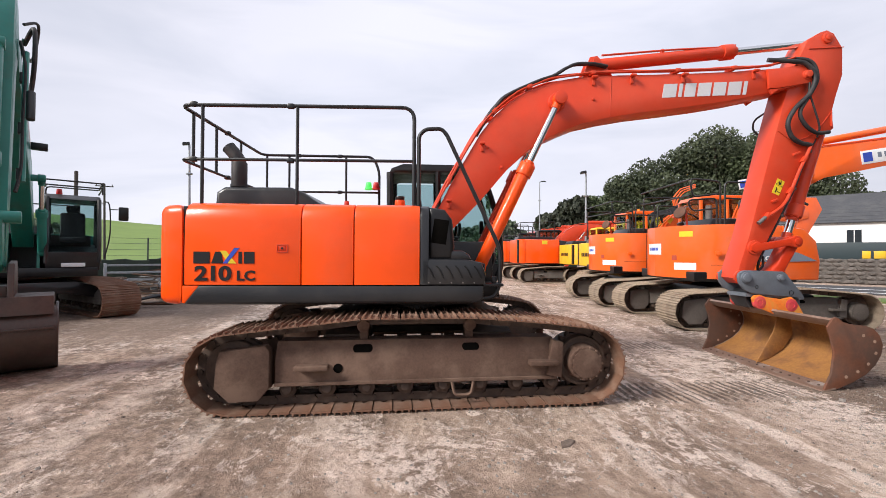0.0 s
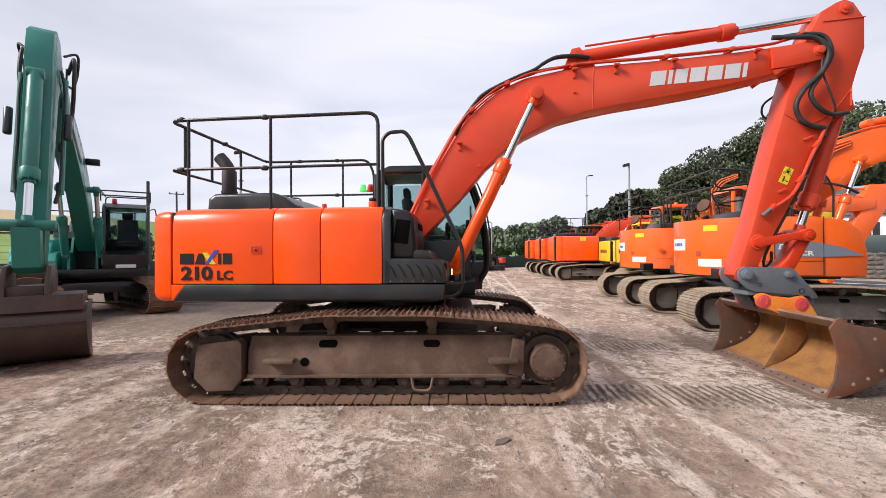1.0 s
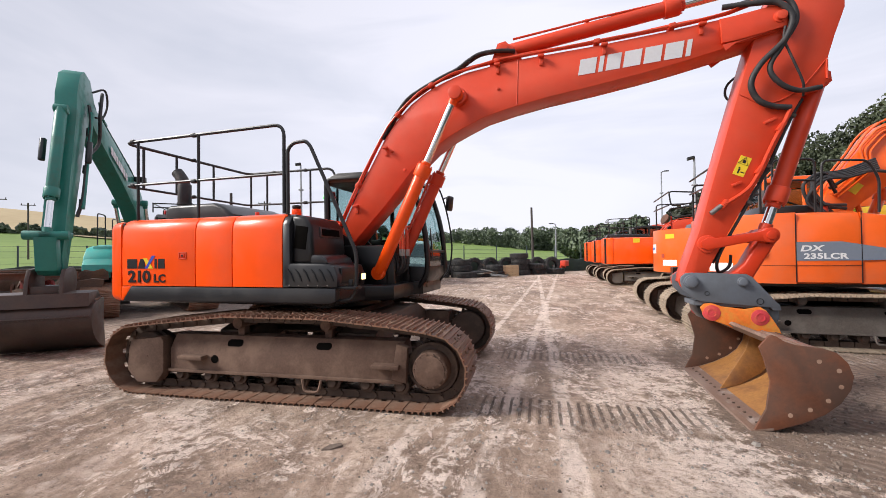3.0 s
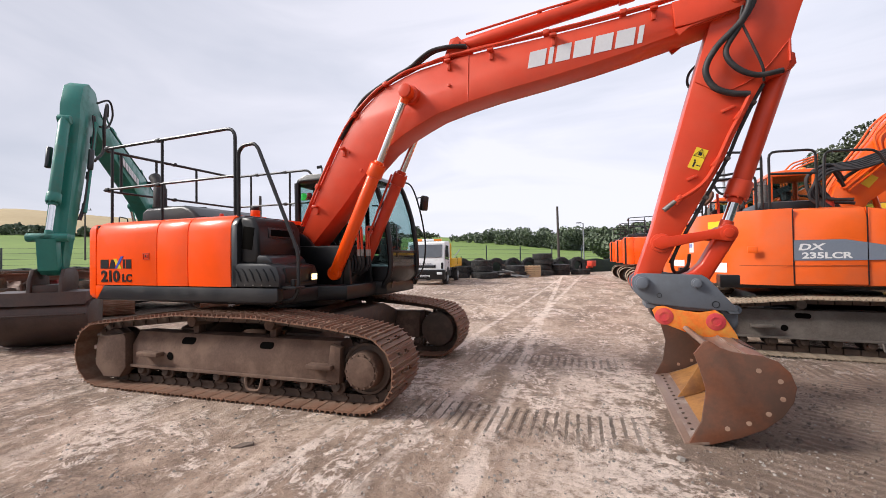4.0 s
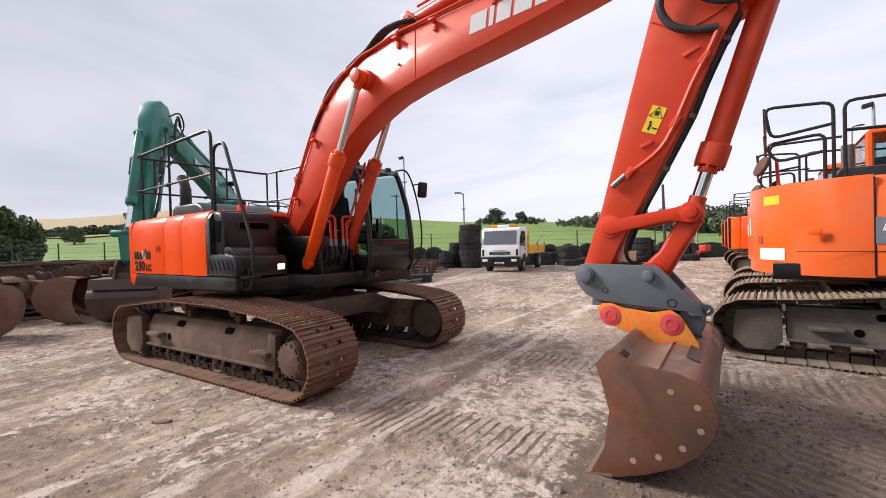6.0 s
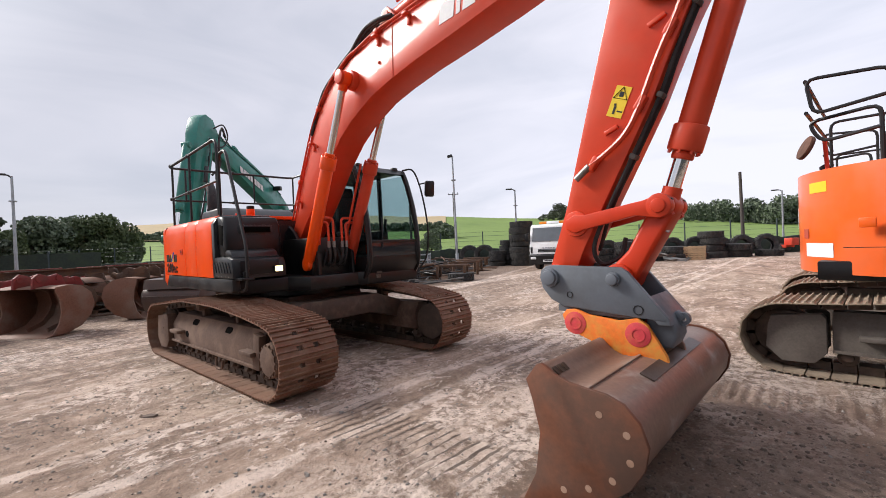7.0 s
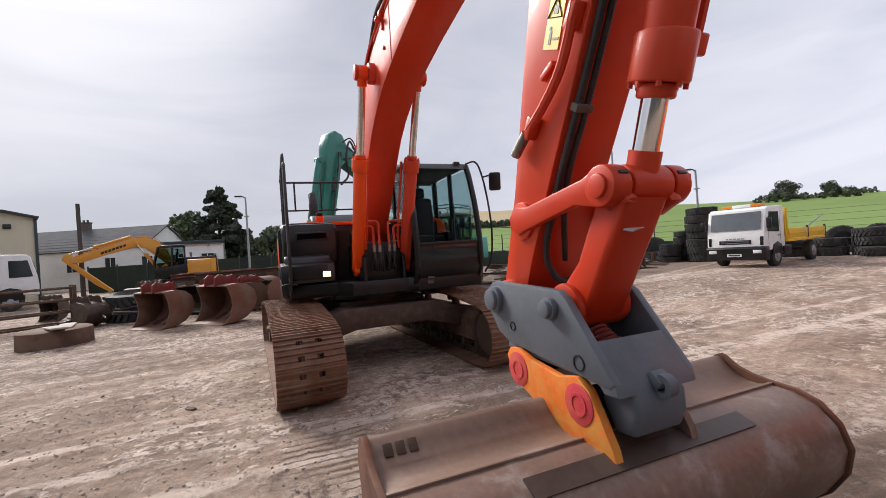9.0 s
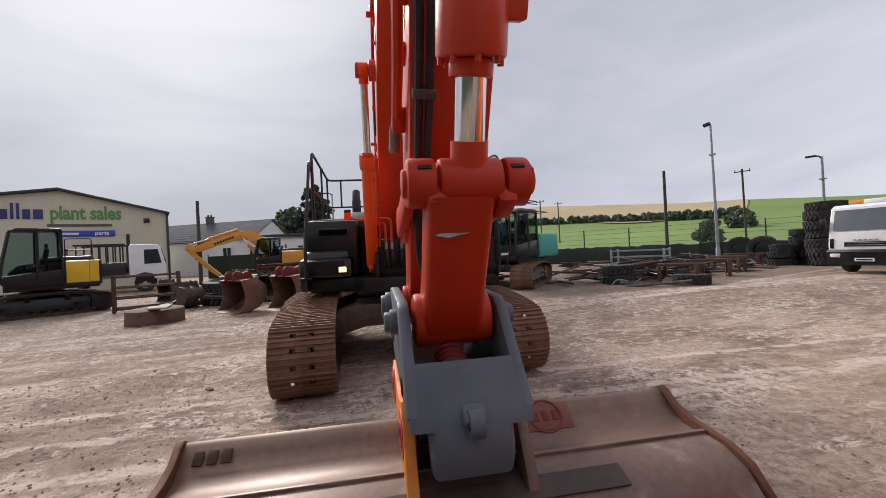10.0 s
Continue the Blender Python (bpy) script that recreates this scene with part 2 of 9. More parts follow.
TARMAC = surface("tarmac", (0.06, 0.06, 0.064), 0.85, dirt=(0.09, 0.09, 0.09), dirt_amount=0.5, dirt_scale=1, grain=60, relief=0.15)
CONCRETE = surface("pale_concrete", (0.42, 0.38, 0.34), 0.85, dirt=(0.27, 0.23, 0.19), dirt_amount=0.6, dirt_scale=2.5, grain=25, relief=0.1)
STONE = surface("gravel_stone", (0.27, 0.24, 0.215), 0.9, dirt=(0.45, 0.41, 0.37), dirt_amount=0.6, dirt_scale=0.7, grain=30, relief=0.1, shift=0.3)
BARK = surface("bark", (0.06, 0.045, 0.034), 0.9, dirt=(0.09, 0.08, 0.06), dirt_amount=0.5, dirt_scale=4, grain=15, relief=0.4)
SEATM = surface("dark_seat_fabric", (0.03, 0.032, 0.036), 0.9, grain=80, relief=0.1)


def glass(name, tint, rough=0.03):
    m, t, b, L = shader(name)
    b.inputs["Base Color"].default_value = (*tint, 1)
    b.inputs["Transmission Weight"].default_value = 1.0
    b.inputs["Roughness"].default_value = rough
    b.inputs["IOR"].default_value = 1.1
    b.inputs["Specular IOR Level"].default_value = 0.9
    m.use_screen_refraction = False
    return m


GLASS = glass("cab_glass", (0.52, 0.64, 0.64))
CLEAR = glass("clear_glass", (0.85, 0.9, 0.92))
# part of the windscreen's sky reflection is put into this grey base colour
PALEGLASS = surface("sky_lit_windscreen", (0.085, 0.095, 0.105), 0.06, grain=3, relief=0.0, coat=1.0, spec=0.8)
DARKGLASS = surface("dark_window", (0.025, 0.03, 0.035), 0.08, grain=3, relief=0.0)


def lamp_glow(name, color, strength):
    m, t, b, L = shader(name)
    b.inputs["Base Color"].default_value = (*color, 1)
    b.inputs["Emission Color"].default_value = (*color, 1)
    b.inputs["Emission Strength"].default_value = strength
    return m


WORKLIGHT = lamp_glow("lit_work_light", (1.0, 0.74, 0.34), 2.1)
GREENB = lamp_glow("lit_green_beacon", (0.08, 0.75, 0.12), 0.5)
AMBER = surface("amber_beacon", (0.75, 0.22, 0.02), 0.25, grain=20, relief=0.0)
REDBEACON = surface("red_beacon", (0.5, 0.03, 0.03), 0.3, grain=20, relief=0.0)
LENS = surface("headlamp_lens", (0.7, 0.72, 0.74), 0.12, grain=20, relief=0.0)


def leaf_material(name, dark, light, rough=0.6):
    m, t, b, L = shader(name)
    geo = t.nodes.new("ShaderNodeNewGeometry")
    ramp = t.nodes.new("ShaderNodeValToRGB")
    ramp.color_ramp.elements[0].color, ramp.color_ramp.elements[1].color = (*dark, 1), (*light, 1)
    info = t.nodes.new("ShaderNodeObjectInfo")
    co = t.nodes.new("ShaderNodeTexCoord")
    clump = node(t, "ShaderNodeTexNoise", Scale=0.55, Detail=3.0)
    L(co.outputs["Object"], clump.inputs["Vector"])
    mixv = node(t, "ShaderNodeMath", operation="MULTIPLY_ADD")
    mixv.inputs[1].default_value = 0.45
    L(geo.outputs["Random Per Island"], mixv.inputs[0])
    spread = node(t, "ShaderNodeMapRange")
    for i, v in enumerate((0.35, 0.65, -0.05, 0.45)):
        spread.inputs[1 + i].default_value = v
    L(clump.outputs["Fac"], spread.inputs[0])
    some = node(t, "ShaderNodeMath", operation="MULTIPLY_ADD")
    some.inputs[1].default_value = 0.25
    L(info.outputs["Random"], some.inputs[0])
    L(spread.outputs[0], some.inputs[2])
    L(some.outputs[0], mixv.inputs[2])
    L(mixv.outputs[0], ramp.inputs[0])
    L(ramp.outputs[0], b.inputs["Base Color"])
    b.inputs["Roughness"].default_value = rough
    b.inputs["Subsurface Weight"].default_value = 0.0
    return m


LEAF = leaf_material("broad_leaves", (0.030, 0.050, 0.022), (0.115, 0.145, 0.06))
LEAFBANK = leaf_material("deep_green_leaves", (0.020, 0.031, 0.016), (0.075, 0.093, 0.042))
LEAFMID = leaf_material("yellow_green_leaves", (0.042, 0.06, 0.022), (0.145, 0.165, 0.065))
LEAFDARK = leaf_material("dark_copper_leaves", (0.014, 0.018, 0.012), (0.042, 0.05, 0.028))
# needle green lightened and greyed to carry the haze before the conifer
NEEDLE = leaf_material("hazed_conifer_needles", (0.022, 0.032, 0.022), (0.06, 0.08, 0.046))
# distance haze is mixed into this paler, greyer leaf green
FARLEAF = leaf_material("hazed_distant_leaves", (0.058, 0.083, 0.056), (0.135, 0.17, 0.10))


def field_material(name, low, high, scale):
    m, t, b, L = shader(name)
    co = t.nodes.new("ShaderNodeTexCoord")
    n1 = node(t, "ShaderNodeTexNoise", Scale=scale, Detail=6.0, Roughness=0.6)
    n2 = node(t, "ShaderNodeTexNoise", Scale=scale * 14, Detail=3.0)
    mixf = node(t, "ShaderNodeMath", operation="MULTIPLY_ADD")
    mixf.inputs[1].default_value = 0.45
    ramp = t.nodes.new("ShaderNodeValToRGB")
    ramp.color_ramp.elements[0].position, ramp.color_ramp.elements[1].position = 0.45, 0.95
    ramp.color_ramp.elements[0].color, ramp.color_ramp.elements[1].color = (*low, 1), (*high, 1)
    L(co.outputs["Object"], n1.inputs["Vector"])
    L(co.outputs["Object"], n2.inputs["Vector"])
    L(n2.outputs["Fac"], mixf.inputs[0])
    L(n1.outputs["Fac"], mixf.inputs[2])
    L(mixf.outputs[0], ramp.inputs[0])
    L(ramp.outputs[0], b.inputs["Base Color"])
    b.inputs["Roughness"].default_value = 0.9
    return m


GRASS = field_material("meadow_grass", (0.10, 0.165, 0.028), (0.17, 0.25, 0.05), 0.03)
WHEAT = field_material("ripe_corn_field", (0.33, 0.25, 0.13), (0.42, 0.33, 0.19), 0.03)
VERGE = field_material("verge_grass", (0.07, 0.12, 0.025), (0.14, 0.20, 0.05), 0.4)


def yard_material():
    """Compacted stone dust: grey-brown with pale chalky crusts, dark soil, grit, ruts and pale tyre lines."""
    m, t, b, L = shader("compacted_yard")
    co = t.nodes.new("ShaderNodeTexCoord")
    P = co.outputs["Object"]

    def noise_at(scale, detail=6.0, rough=0.6, stretch=None, turn=0.0, distort=0.0):
        n = node(t, "ShaderNodeTexNoise", Scale=scale, Detail=detail, Roughness=rough, Distortion=distort)
        if stretch:
            mp = node(t, "ShaderNodeMapping")
            mp.inputs["Scale"].default_value = stretch
            spin = node(t, "ShaderNodeVectorRotate", rotation_type="Z_AXIS")
            spin.inputs["Angle"].default_value = radians(-turn)
            L(P, spin.inputs["Vector"])
            L(spin.outputs[0], mp.inputs[0])
            L(mp.outputs[0], n.inputs["Vector"])
        else:
            L(P, n.inputs["Vector"])
        return n.outputs["Fac"]

    def ranged(v, a, c, lo=0.0, hi=1.0):
        r = node(t, "ShaderNodeMapRange", interpolation_type="SMOOTHSTEP")
        for i, x in enumerate((a, c, lo, hi)):
            r.inputs[1 + i].default_value = x
        L(v, r.inputs[0])
        return r.outputs[0]

    def mixed(f, a, c):
        x = node(t, "ShaderNodeMix", data_type="RGBA")
        L(f, x.inputs[0])
        for slot, v in ((6, a), (7, c)):
            if isinstance(v, tuple):
                x.inputs[slot].default_value = (*v, 1)
            else:
                L(v, x.inputs[slot])
        return x.outputs[2]

    def calc(op, a, c):
        x = node(t, "ShaderNodeMath", operation=op)
        for k, v in enumerate((a, c)):
            if isinstance(v, (int, float)):
                x.inputs[k].default_value = v
            else:
                L(v, x.inputs[k])
        return x.outputs[0]

    xyz = node(t, "ShaderNodeSeparateXYZ")
    L(P, xyz.inputs[0])
    X, Y = xyz.outputs[0], xyz.outputs[1]

    def across(px, py, head):
        """Distance to the left of a line through a point."""
        c, s = math.cos(radians(head)), math.sin(radians(head))
        return calc("ADD", calc("ADD", calc("MULTIPLY", X, -s), calc("MULTIPLY", Y, c)), px * s - py * c)

    wide, mid, lumps = noise_at(0.45, 7, 0.6, None, 0, 0.4), noise_at(1.9, 8, 0.68), noise_at(7.0, 8, 0.74)
    grit, fine = noise_at(34, 6, 0.75), noise_at(15, 8, 0.78)
    streak = noise_at(1.0, 8, 0.70, (0.45, 1.25, 1), 102, 0.6)
    wob = calc("ADD", calc("MULTIPLY", calc("SUBTRACT", mid, 0.5), 2.2), calc("MULTIPLY", calc("SUBTRACT", wide, 0.5), 1.6))
    fine_wob = calc("MULTIPLY", calc("SUBTRACT", lumps, 0.5), 0.7)
    col = mixed(ranged(calc("ADD", calc("MULTIPLY", mid, 0.55), calc("MULTIPLY", lumps, 0.45)), 0.38, 0.62), YARD_DARK, YARD_MID)
    col = mixed(calc("MULTIPLY", ranged(streak, 0.46, 0.60, 0, 0.9), ranged(fine, 0.36, 0.58)), col, YARD_LIGHT)
    col = mixed(calc("MULTIPLY", ranged(streak, 0.50, 0.36, 0, 0.75), ranged(lumps, 0.62, 0.44)), col, YARD_SOIL)
    col = mixed(calc("MULTIPLY", ranged(wide, 0.48, 0.64, 0, 0.75), ranged(lumps, 0.60, 0.42)), col, YARD_SOIL)
    # pale crust: a broad band beside the parked row, and scattered smears
    edge = calc("ADD", calc("ADD", across(4.32, 4.2, 96.5), wob), fine_wob)
    band = calc("MULTIPLY", calc("MULTIPLY", ranged(edge, -0.05, 0.03), ranged(edge, 0.35, 1.5, 1.0, 0.0)), ranged(calc("ADD", Y, wob), 8.6, 6.4))
    band = calc("MULTIPLY", band, calc("MULTIPLY", ranged(lumps, 0.38, 0.54), calc("MULTIPLY", ranged(mid, 0.36, 0.48), ranged(fine, 0.34, 0.50))))
    smear = calc("MULTIPLY", ranged(noise_at(0.85, 10, 0.76, (0.55, 1.15, 1), 100, 0.6), 0.53, 0.58), calc("MULTIPLY", ranged(lumps, 0.44, 0.52), ranged(fine, 0.40, 0.50)))
    fleck = calc("MULTIPLY", ranged(noise_at(4.6, 9, 0.80, (0.75, 1.15, 1), 104, 0.5), 0.54, 0.57), ranged(noise_at(0.7, 5, 0.6), 0.42, 0.58))
    crust = calc("MAXIMUM", calc("MAXIMUM", band, smear), fleck)
    # dark soil on the far side of the band
    soil = calc("MULTIPLY", calc("MULTIPLY", ranged(edge, -0.02, -0.2), ranged(X, 11.0, 8.0)), ranged(calc("ADD", Y, wob), 9.0, 6.0))
    col = mixed(calc("MULTIPLY", soil, 0.8), col, YARD_SOIL)
    col = mixed(calc("MULTIPLY", crust, calc("SUBTRACT", 1.0, calc("MULTIPLY", soil, 0.9))), col, YARD_CHALK)
    # darker brown ground at the tail of the machine
    tail_dark = calc("MULTIPLY", ranged(calc("ADD", X, wob), -0.6, -2.4), ranged(lumps, 0.62, 0.40))
    col = mixed(calc("MULTIPLY", tail_dark, 0.7), col, YARD_SOIL)
    # dark trodden soil under the scrap rows
    rim = calc("ADD", calc("ADD", across(-5.1, 10.35, 99), calc("MULTIPLY", wob, 0.5)), fine_wob)
    far_soil = calc("MULTIPLY", ranged(rim, 0.0, 0.6), ranged(Y, 6.0, 9.0))
    col = mixed(calc("MULTIPLY", far_soil, 0.75), col, YARD_SOIL)
    # pale tyre lines leading to the far end
    for px, py, head, w in ((2.23, 4.82, 92.1, 0.045), (1.30, 7.87, 93.0, 0.04), (2.55, 7.0, 96.0, 0.05), (-2.9, 1.5, 98.0, 0.12), (-0.5, 2.4, 111.0, 0.08), (-3.7, 1.5, 97.0, 0.16), (-1.7, 2.0, 104.0, 0.07)):
        d = calc("ABSOLUTE", calc("ADD", across(px, py, head), calc("MULTIPLY", wob, 0.08)), 0.0)
        f = calc("MULTIPLY", ranged(d, w, w * 2.2, 0.75 if w < 0.06 else 0.35, 0.0), calc("MULTIPLY", ranged(mid, 0.38, 0.54, 0.1, 1.0), ranged(lumps, 0.34, 0.50)))
        col = mixed(f, col, YARD_CHALK)
    # grouser prints: broken dark and pale bars across the track's line
    for px, py, head, length, width, period, amount in TRACK_PRINTS:
        u = across(px, py, head - 90)
        v = calc("ABSOLUTE", across(px, py, head), 0.0)
        bars = calc("SINE", calc("MULTIPLY", calc("ADD", u, calc("MULTIPLY", fine_wob, 0.07)), math.tau / period), 0.0)
        inside = calc("MULTIPLY", ranged(calc("ADD", v, calc("MULTIPLY", fine_wob, 0.25)), width / 2 - 0.04, width / 2 + 0.05, 1.0, 0.0), calc("MULTIPLY", ranged(u, 0.0, 0.35), ranged(u, length - 0.5, length, 1.0, 0.0)))
        inside = calc("MULTIPLY", inside, calc("MULTIPLY", ranged(mid, 0.36, 0.52, 0.15, amount), ranged(lumps, 0.36, 0.50, 0.3, 1.0)))
        col = mixed(calc("MULTIPLY", inside, ranged(bars, 0.25, 0.8, 0.0, 0.85)), col, YARD_SPOT)
        col = mixed(calc("MULTIPLY", inside, ranged(bars, -0.3, -0.9, 0.0, 0.5)), col, YARD_LIGHT)
    col = mixed(ranged(lumps, 0.30, 0.41, 0.6, 0.0), col, YARD_SPOT)
    col = mixed(ranged(fine, 0.30, 0.42, 0.55, 0.0), col, YARD_SPOT)
    col = mixed(ranged(grit, 0.57, 0.70, 0, 0.6), col, YARD_LIGHT)
    col = mixed(ranged(grit, 0.28, 0.42, 0.75, 0.0), col, YARD_SPOT)
    L(col, b.inputs["Base Color"])
    b.inputs["Roughness"].default_value = 0.86
    b.inputs["Specular IOR Level"].default_value = 0.35
    h = calc("ADD", calc("ADD", calc("MULTIPLY", grit, 0.25), calc("MULTIPLY", fine, 0.5)), calc("ADD", calc("MULTIPLY", lumps, 1.0), calc("ADD", calc("MULTIPLY", streak, 1.2), calc("MULTIPLY", crust, 0.15))))
    bump = node(t, "ShaderNodeBump", Strength=0.8, Distance=0.06)
    L(h, bump.inputs["Height"])
    L(bump.outputs[0], b.inputs["Normal"])
    return m


TRACK_PRINTS = [(1.75, 4.68, 5, 2.6, 0.70, 0.098, 1.0), (1.55, 7.05, 5, 2.6, 0.62, 0.098, 0.7), (4.6, 3.4, 64, 4.6, 0.6, 0.11, 0.32), (5.6, 3.2, 76, 4.6, 0.6, 0.11, 0.28), (4.5, 7.6, 5, 3.4, 0.6, 0.11, 0.4)]
YARD_DARK, YARD_MID, YARD_LIGHT = (0.245, 0.172, 0.127), (0.40, 0.290, 0.220), (0.60, 0.465, 0.37)
YARD_SOIL, YARD_CHALK, YARD_SPOT = (0.165, 0.116, 0.088), (0.76, 0.63, 0.545), (0.068, 0.046, 0.034)
YARD = yard_material()

# ---- mesh helpers ----


def bevel_new(bm, start, width, seg=2):
    bm.edges.index_update()
    es = [e for e in bm.edges if e.index >= start]
    if width > 0 and es:
        bmesh.ops.bevel(bm, geom=es, offset=width, segments=seg, affect="EDGES", profile=0.5, clamp_overlap=True)


def box(bm, c, s, turn=(0, 0, 0), bev=0.0, seg=2):
    """A box centred at c with the sizes s, turned by degrees, its edges rounded."""
    tmp = bmesh.new()
    bmesh.ops.create_cube(tmp, size=1.0, matrix=pose(*c, *turn) @ Matrix.Diagonal((*s, 1)))
    if bev:
        bmesh.ops.bevel(tmp, geom=tmp.edges[:], offset=bev, segments=seg, affect="EDGES", profile=0.5, clamp_overlap=True)
    merge(bm, tmp)


def merge(bm, tmp, m=None):
    if m is not None:
        bmesh.ops.transform(tmp, matrix=m, verts=tmp.verts)
    me = bpy.data.meshes.new("tmp")
    tmp.to_mesh(me)
    tmp.free()
    bm.from_mesh(me)
    bpy.data.meshes.remove(me)


def prism(bm, pts, a, b, axis="y", bev=0.0, seg=2):
    """A polygon drawn in the plane across the axis (x, z for y; x, y for z; y, z for x), extruded from a to b."""
    tmp = bmesh.new()

    def at(u, v, w):
        return (u, w, v) if axis == "y" else (u, v, w) if axis == "z" else (w, u, v)

    lo = [tmp.verts.new(at(u, v, a)) for u, v in pts]
    hi = [tmp.verts.new(at(u, v, b)) for u, v in pts]
    tmp.faces.new(lo)
    tmp.faces.new(hi[::-1])
    n = len(pts)
    for i in range(n):
        tmp.faces.new((lo[i], hi[i], hi[(i + 1) % n], lo[(i + 1) % n]))
    bmesh.ops.recalc_face_normals(tmp, faces=tmp.faces)
    if bev:
        ring = [e for e in tmp.edges if len({v in lo for v in e.verts}) == 1]
        bmesh.ops.bevel(tmp, geom=ring, offset=bev, segments=seg, affect="EDGES", profile=0.5, clamp_overlap=True)
    merge(bm, tmp)


def cyl(bm, p, q, r, r2=None, seg=20, bev=0.0):
    p, q = Vector(p), Vector(q)
    d = q - p
    tmp = bmesh.new()
    bmesh.ops.create_cone(tmp, cap_ends=True, segments=seg, radius1=r, radius2=r if r2 is None else r2, depth=d.length)
    if bev:
        rim = [e for e in tmp.edges if any(len(f.verts) > 4 for f in e.link_faces)]
        bmesh.ops.bevel(tmp, geom=rim, offset=bev, segments=2, affect="EDGES", profile=0.5, clamp_overlap=True)
    merge(bm, tmp, Matrix.Translation((p + q) / 2) @ d.to_track_quat("Z", "Y").to_matrix().to_4x4())


def rounded(pts, r, n=4, closed=False):
    """The path with its corners rounded to about r."""
    pts = [Vector(p) for p in pts]
    out = [] if closed else [pts[0]]
    rng = range(len(pts)) if closed else range(1, len(pts) - 1)
    for i in rng:
        a, b, c = pts[i - 1], pts[i], pts[(i + 1) % len(pts)]
        u, v = a - b, c - b
        k = min(r, u.length * 0.45, v.length * 0.45)
        p, q = b + u.normalized() * k, b + v.normalized() * k
        for j in range(n + 1):
            s = j / n
            out.append(p * (1 - s) ** 2 + b * 2 * s * (1 - s) + q * s * s)
    if not closed:
        out.append(pts[-1])
    return out


def spline(pts, n=8):
    """A smooth path through the points."""
    pts = [Vector(p) for p in pts]
    ext = [pts[0] * 2 - pts[1], *pts, pts[-1] * 2 - pts[-2]]
    out = []
    for i in range(1, len(ext) - 2):
        a, b, c, d = ext[i - 1:i + 3]
        for j in range(n):
            s = j / n
            out.append(0.5 * (2 * b + (c - a) * s + (2 * a - 5 * b + 4 * c - d) * s * s + (3 * b - a - 3 * c + d) * s ** 3))
    return out + [pts[-1]]


def tube(bm, pts, r, seg=8, closed=False):
    pts = [Vector(p) for p in pts]
    keep = [pts[0]]
    for p in pts[1:]:
        if (p - keep[-1]).length > 1e-4:
            keep.append(p)
    pts = keep
    n = len(pts)
    up = None
    rings = []
    for i, p in enumerate(pts):
        d = (pts[(i + 1) % n] - pts[i - 1]) if closed else (pts[min(i + 1, n - 1)] - pts[max(i - 1, 0)])
        d.normalize()
        if up is None:
            up = Vector((0, 0, 1)) if abs(d.z) < 0.9 else Vector((1, 0, 0))
        side = d.cross(up).normalized()
        up = side.cross(d).normalized()
        rings.append([bm.verts.new(p + (side * math.cos(k * math.tau / seg) + up * math.sin(k * math.tau / seg)) * r) for k in range(seg)])
    for i in range(n if closed else n - 1):
        a, b = rings[i], rings[(i + 1) % n]
        for k in range(seg):
            bm.faces.new((a[k], a[(k + 1) % seg], b[(k + 1) % seg], b[k]))
    if not closed:
        bm.faces.new(rings[0][::-1])
        bm.faces.new(rings[-1])


def ring(bm, c, axis, r_out, r_in, width, seg=28):
    """A thick ring round the axis through c."""
    tmp = bmesh.new()
    prof = [(r_in, -width / 2), (r_out, -width / 2), (r_out, width / 2), (r_in, width / 2)]
    rows = [[tmp.verts.new((r * math.cos(k * math.tau / seg), r * math.sin(k * math.tau / seg), h)) for r, h in prof] for k in range(seg)]
    for k in range(seg):
        a, b = rows[k], rows[(k + 1) % seg]
        for j in range(4):
            tmp.faces.new((a[j], b[j], b[(j + 1) % 4], a[(j + 1) % 4]))
    merge(bm, tmp, Matrix.Translation(c) @ Vector(axis).to_track_quat("Z", "Y").to_matrix().to_4x4())


def mesh_of(bm, name, mat, smooth=38.0):
    bmesh.ops.recalc_face_normals(bm, faces=bm.faces)
    lim = radians(smooth)
    for e in bm.edges:
        e.smooth = len(e.link_faces) == 2 and e.calc_face_angle(0) < lim
    for f in bm.faces:
        f.smooth = True
    me = bpy.data.meshes.new(name)
    bm.to_mesh(me)
    bm.free()
    for x in (mat if isinstance(mat, (list, tuple)) else [mat]):
        me.materials.append(x)
    return me


def part(name, bm, mat, parent, label="", m=None):
    """One mesh object under a thing or a part."""
    ob = new(name, mesh_of(bm, name, mat) if isinstance(bm, bmesh.types.BMesh) else bm)
    ob.parent = parent
    if m is not None:
        ob.matrix_basis = m
    if label:
        ob["label"] = label
    return ob


def thing(name, m, label, category, group=""):
    e = new(name)
    e.empty_display_size = 0.2
    e.matrix_basis = m
    return tagged(e, label, category, group)


def solid(name, bm, mat, label, category, m=None, kind="", group=""):
    ob = new(name, mesh_of(bm, name, mat))
    if m is not None:
        ob.matrix_basis = m
    return tagged(ob, label, category, group, kind)


def lettering(text, size, depth=0.003, shear=0.0, space=1.0):
    """A mesh of raised letters in the built-in font, lying in x, y."""
    cu = bpy.data.curves.new("letters", "FONT")
    cu.body, cu.size, cu.extrude, cu.shear, cu.space_character = text, size, depth, shear, space
    cu.resolution_u, cu.offset = 3, 0.032 * size
    ob = bpy.data.objects.new("letters", cu)
    scene.collection.objects.link(ob)
    dg = bpy.context.evaluated_depsgraph_get()
    me = bpy.data.meshes.new_from_object(ob.evaluated_get(dg))
    bpy.data.objects.remove(ob)
    bpy.data.curves.remove(cu)
    return me


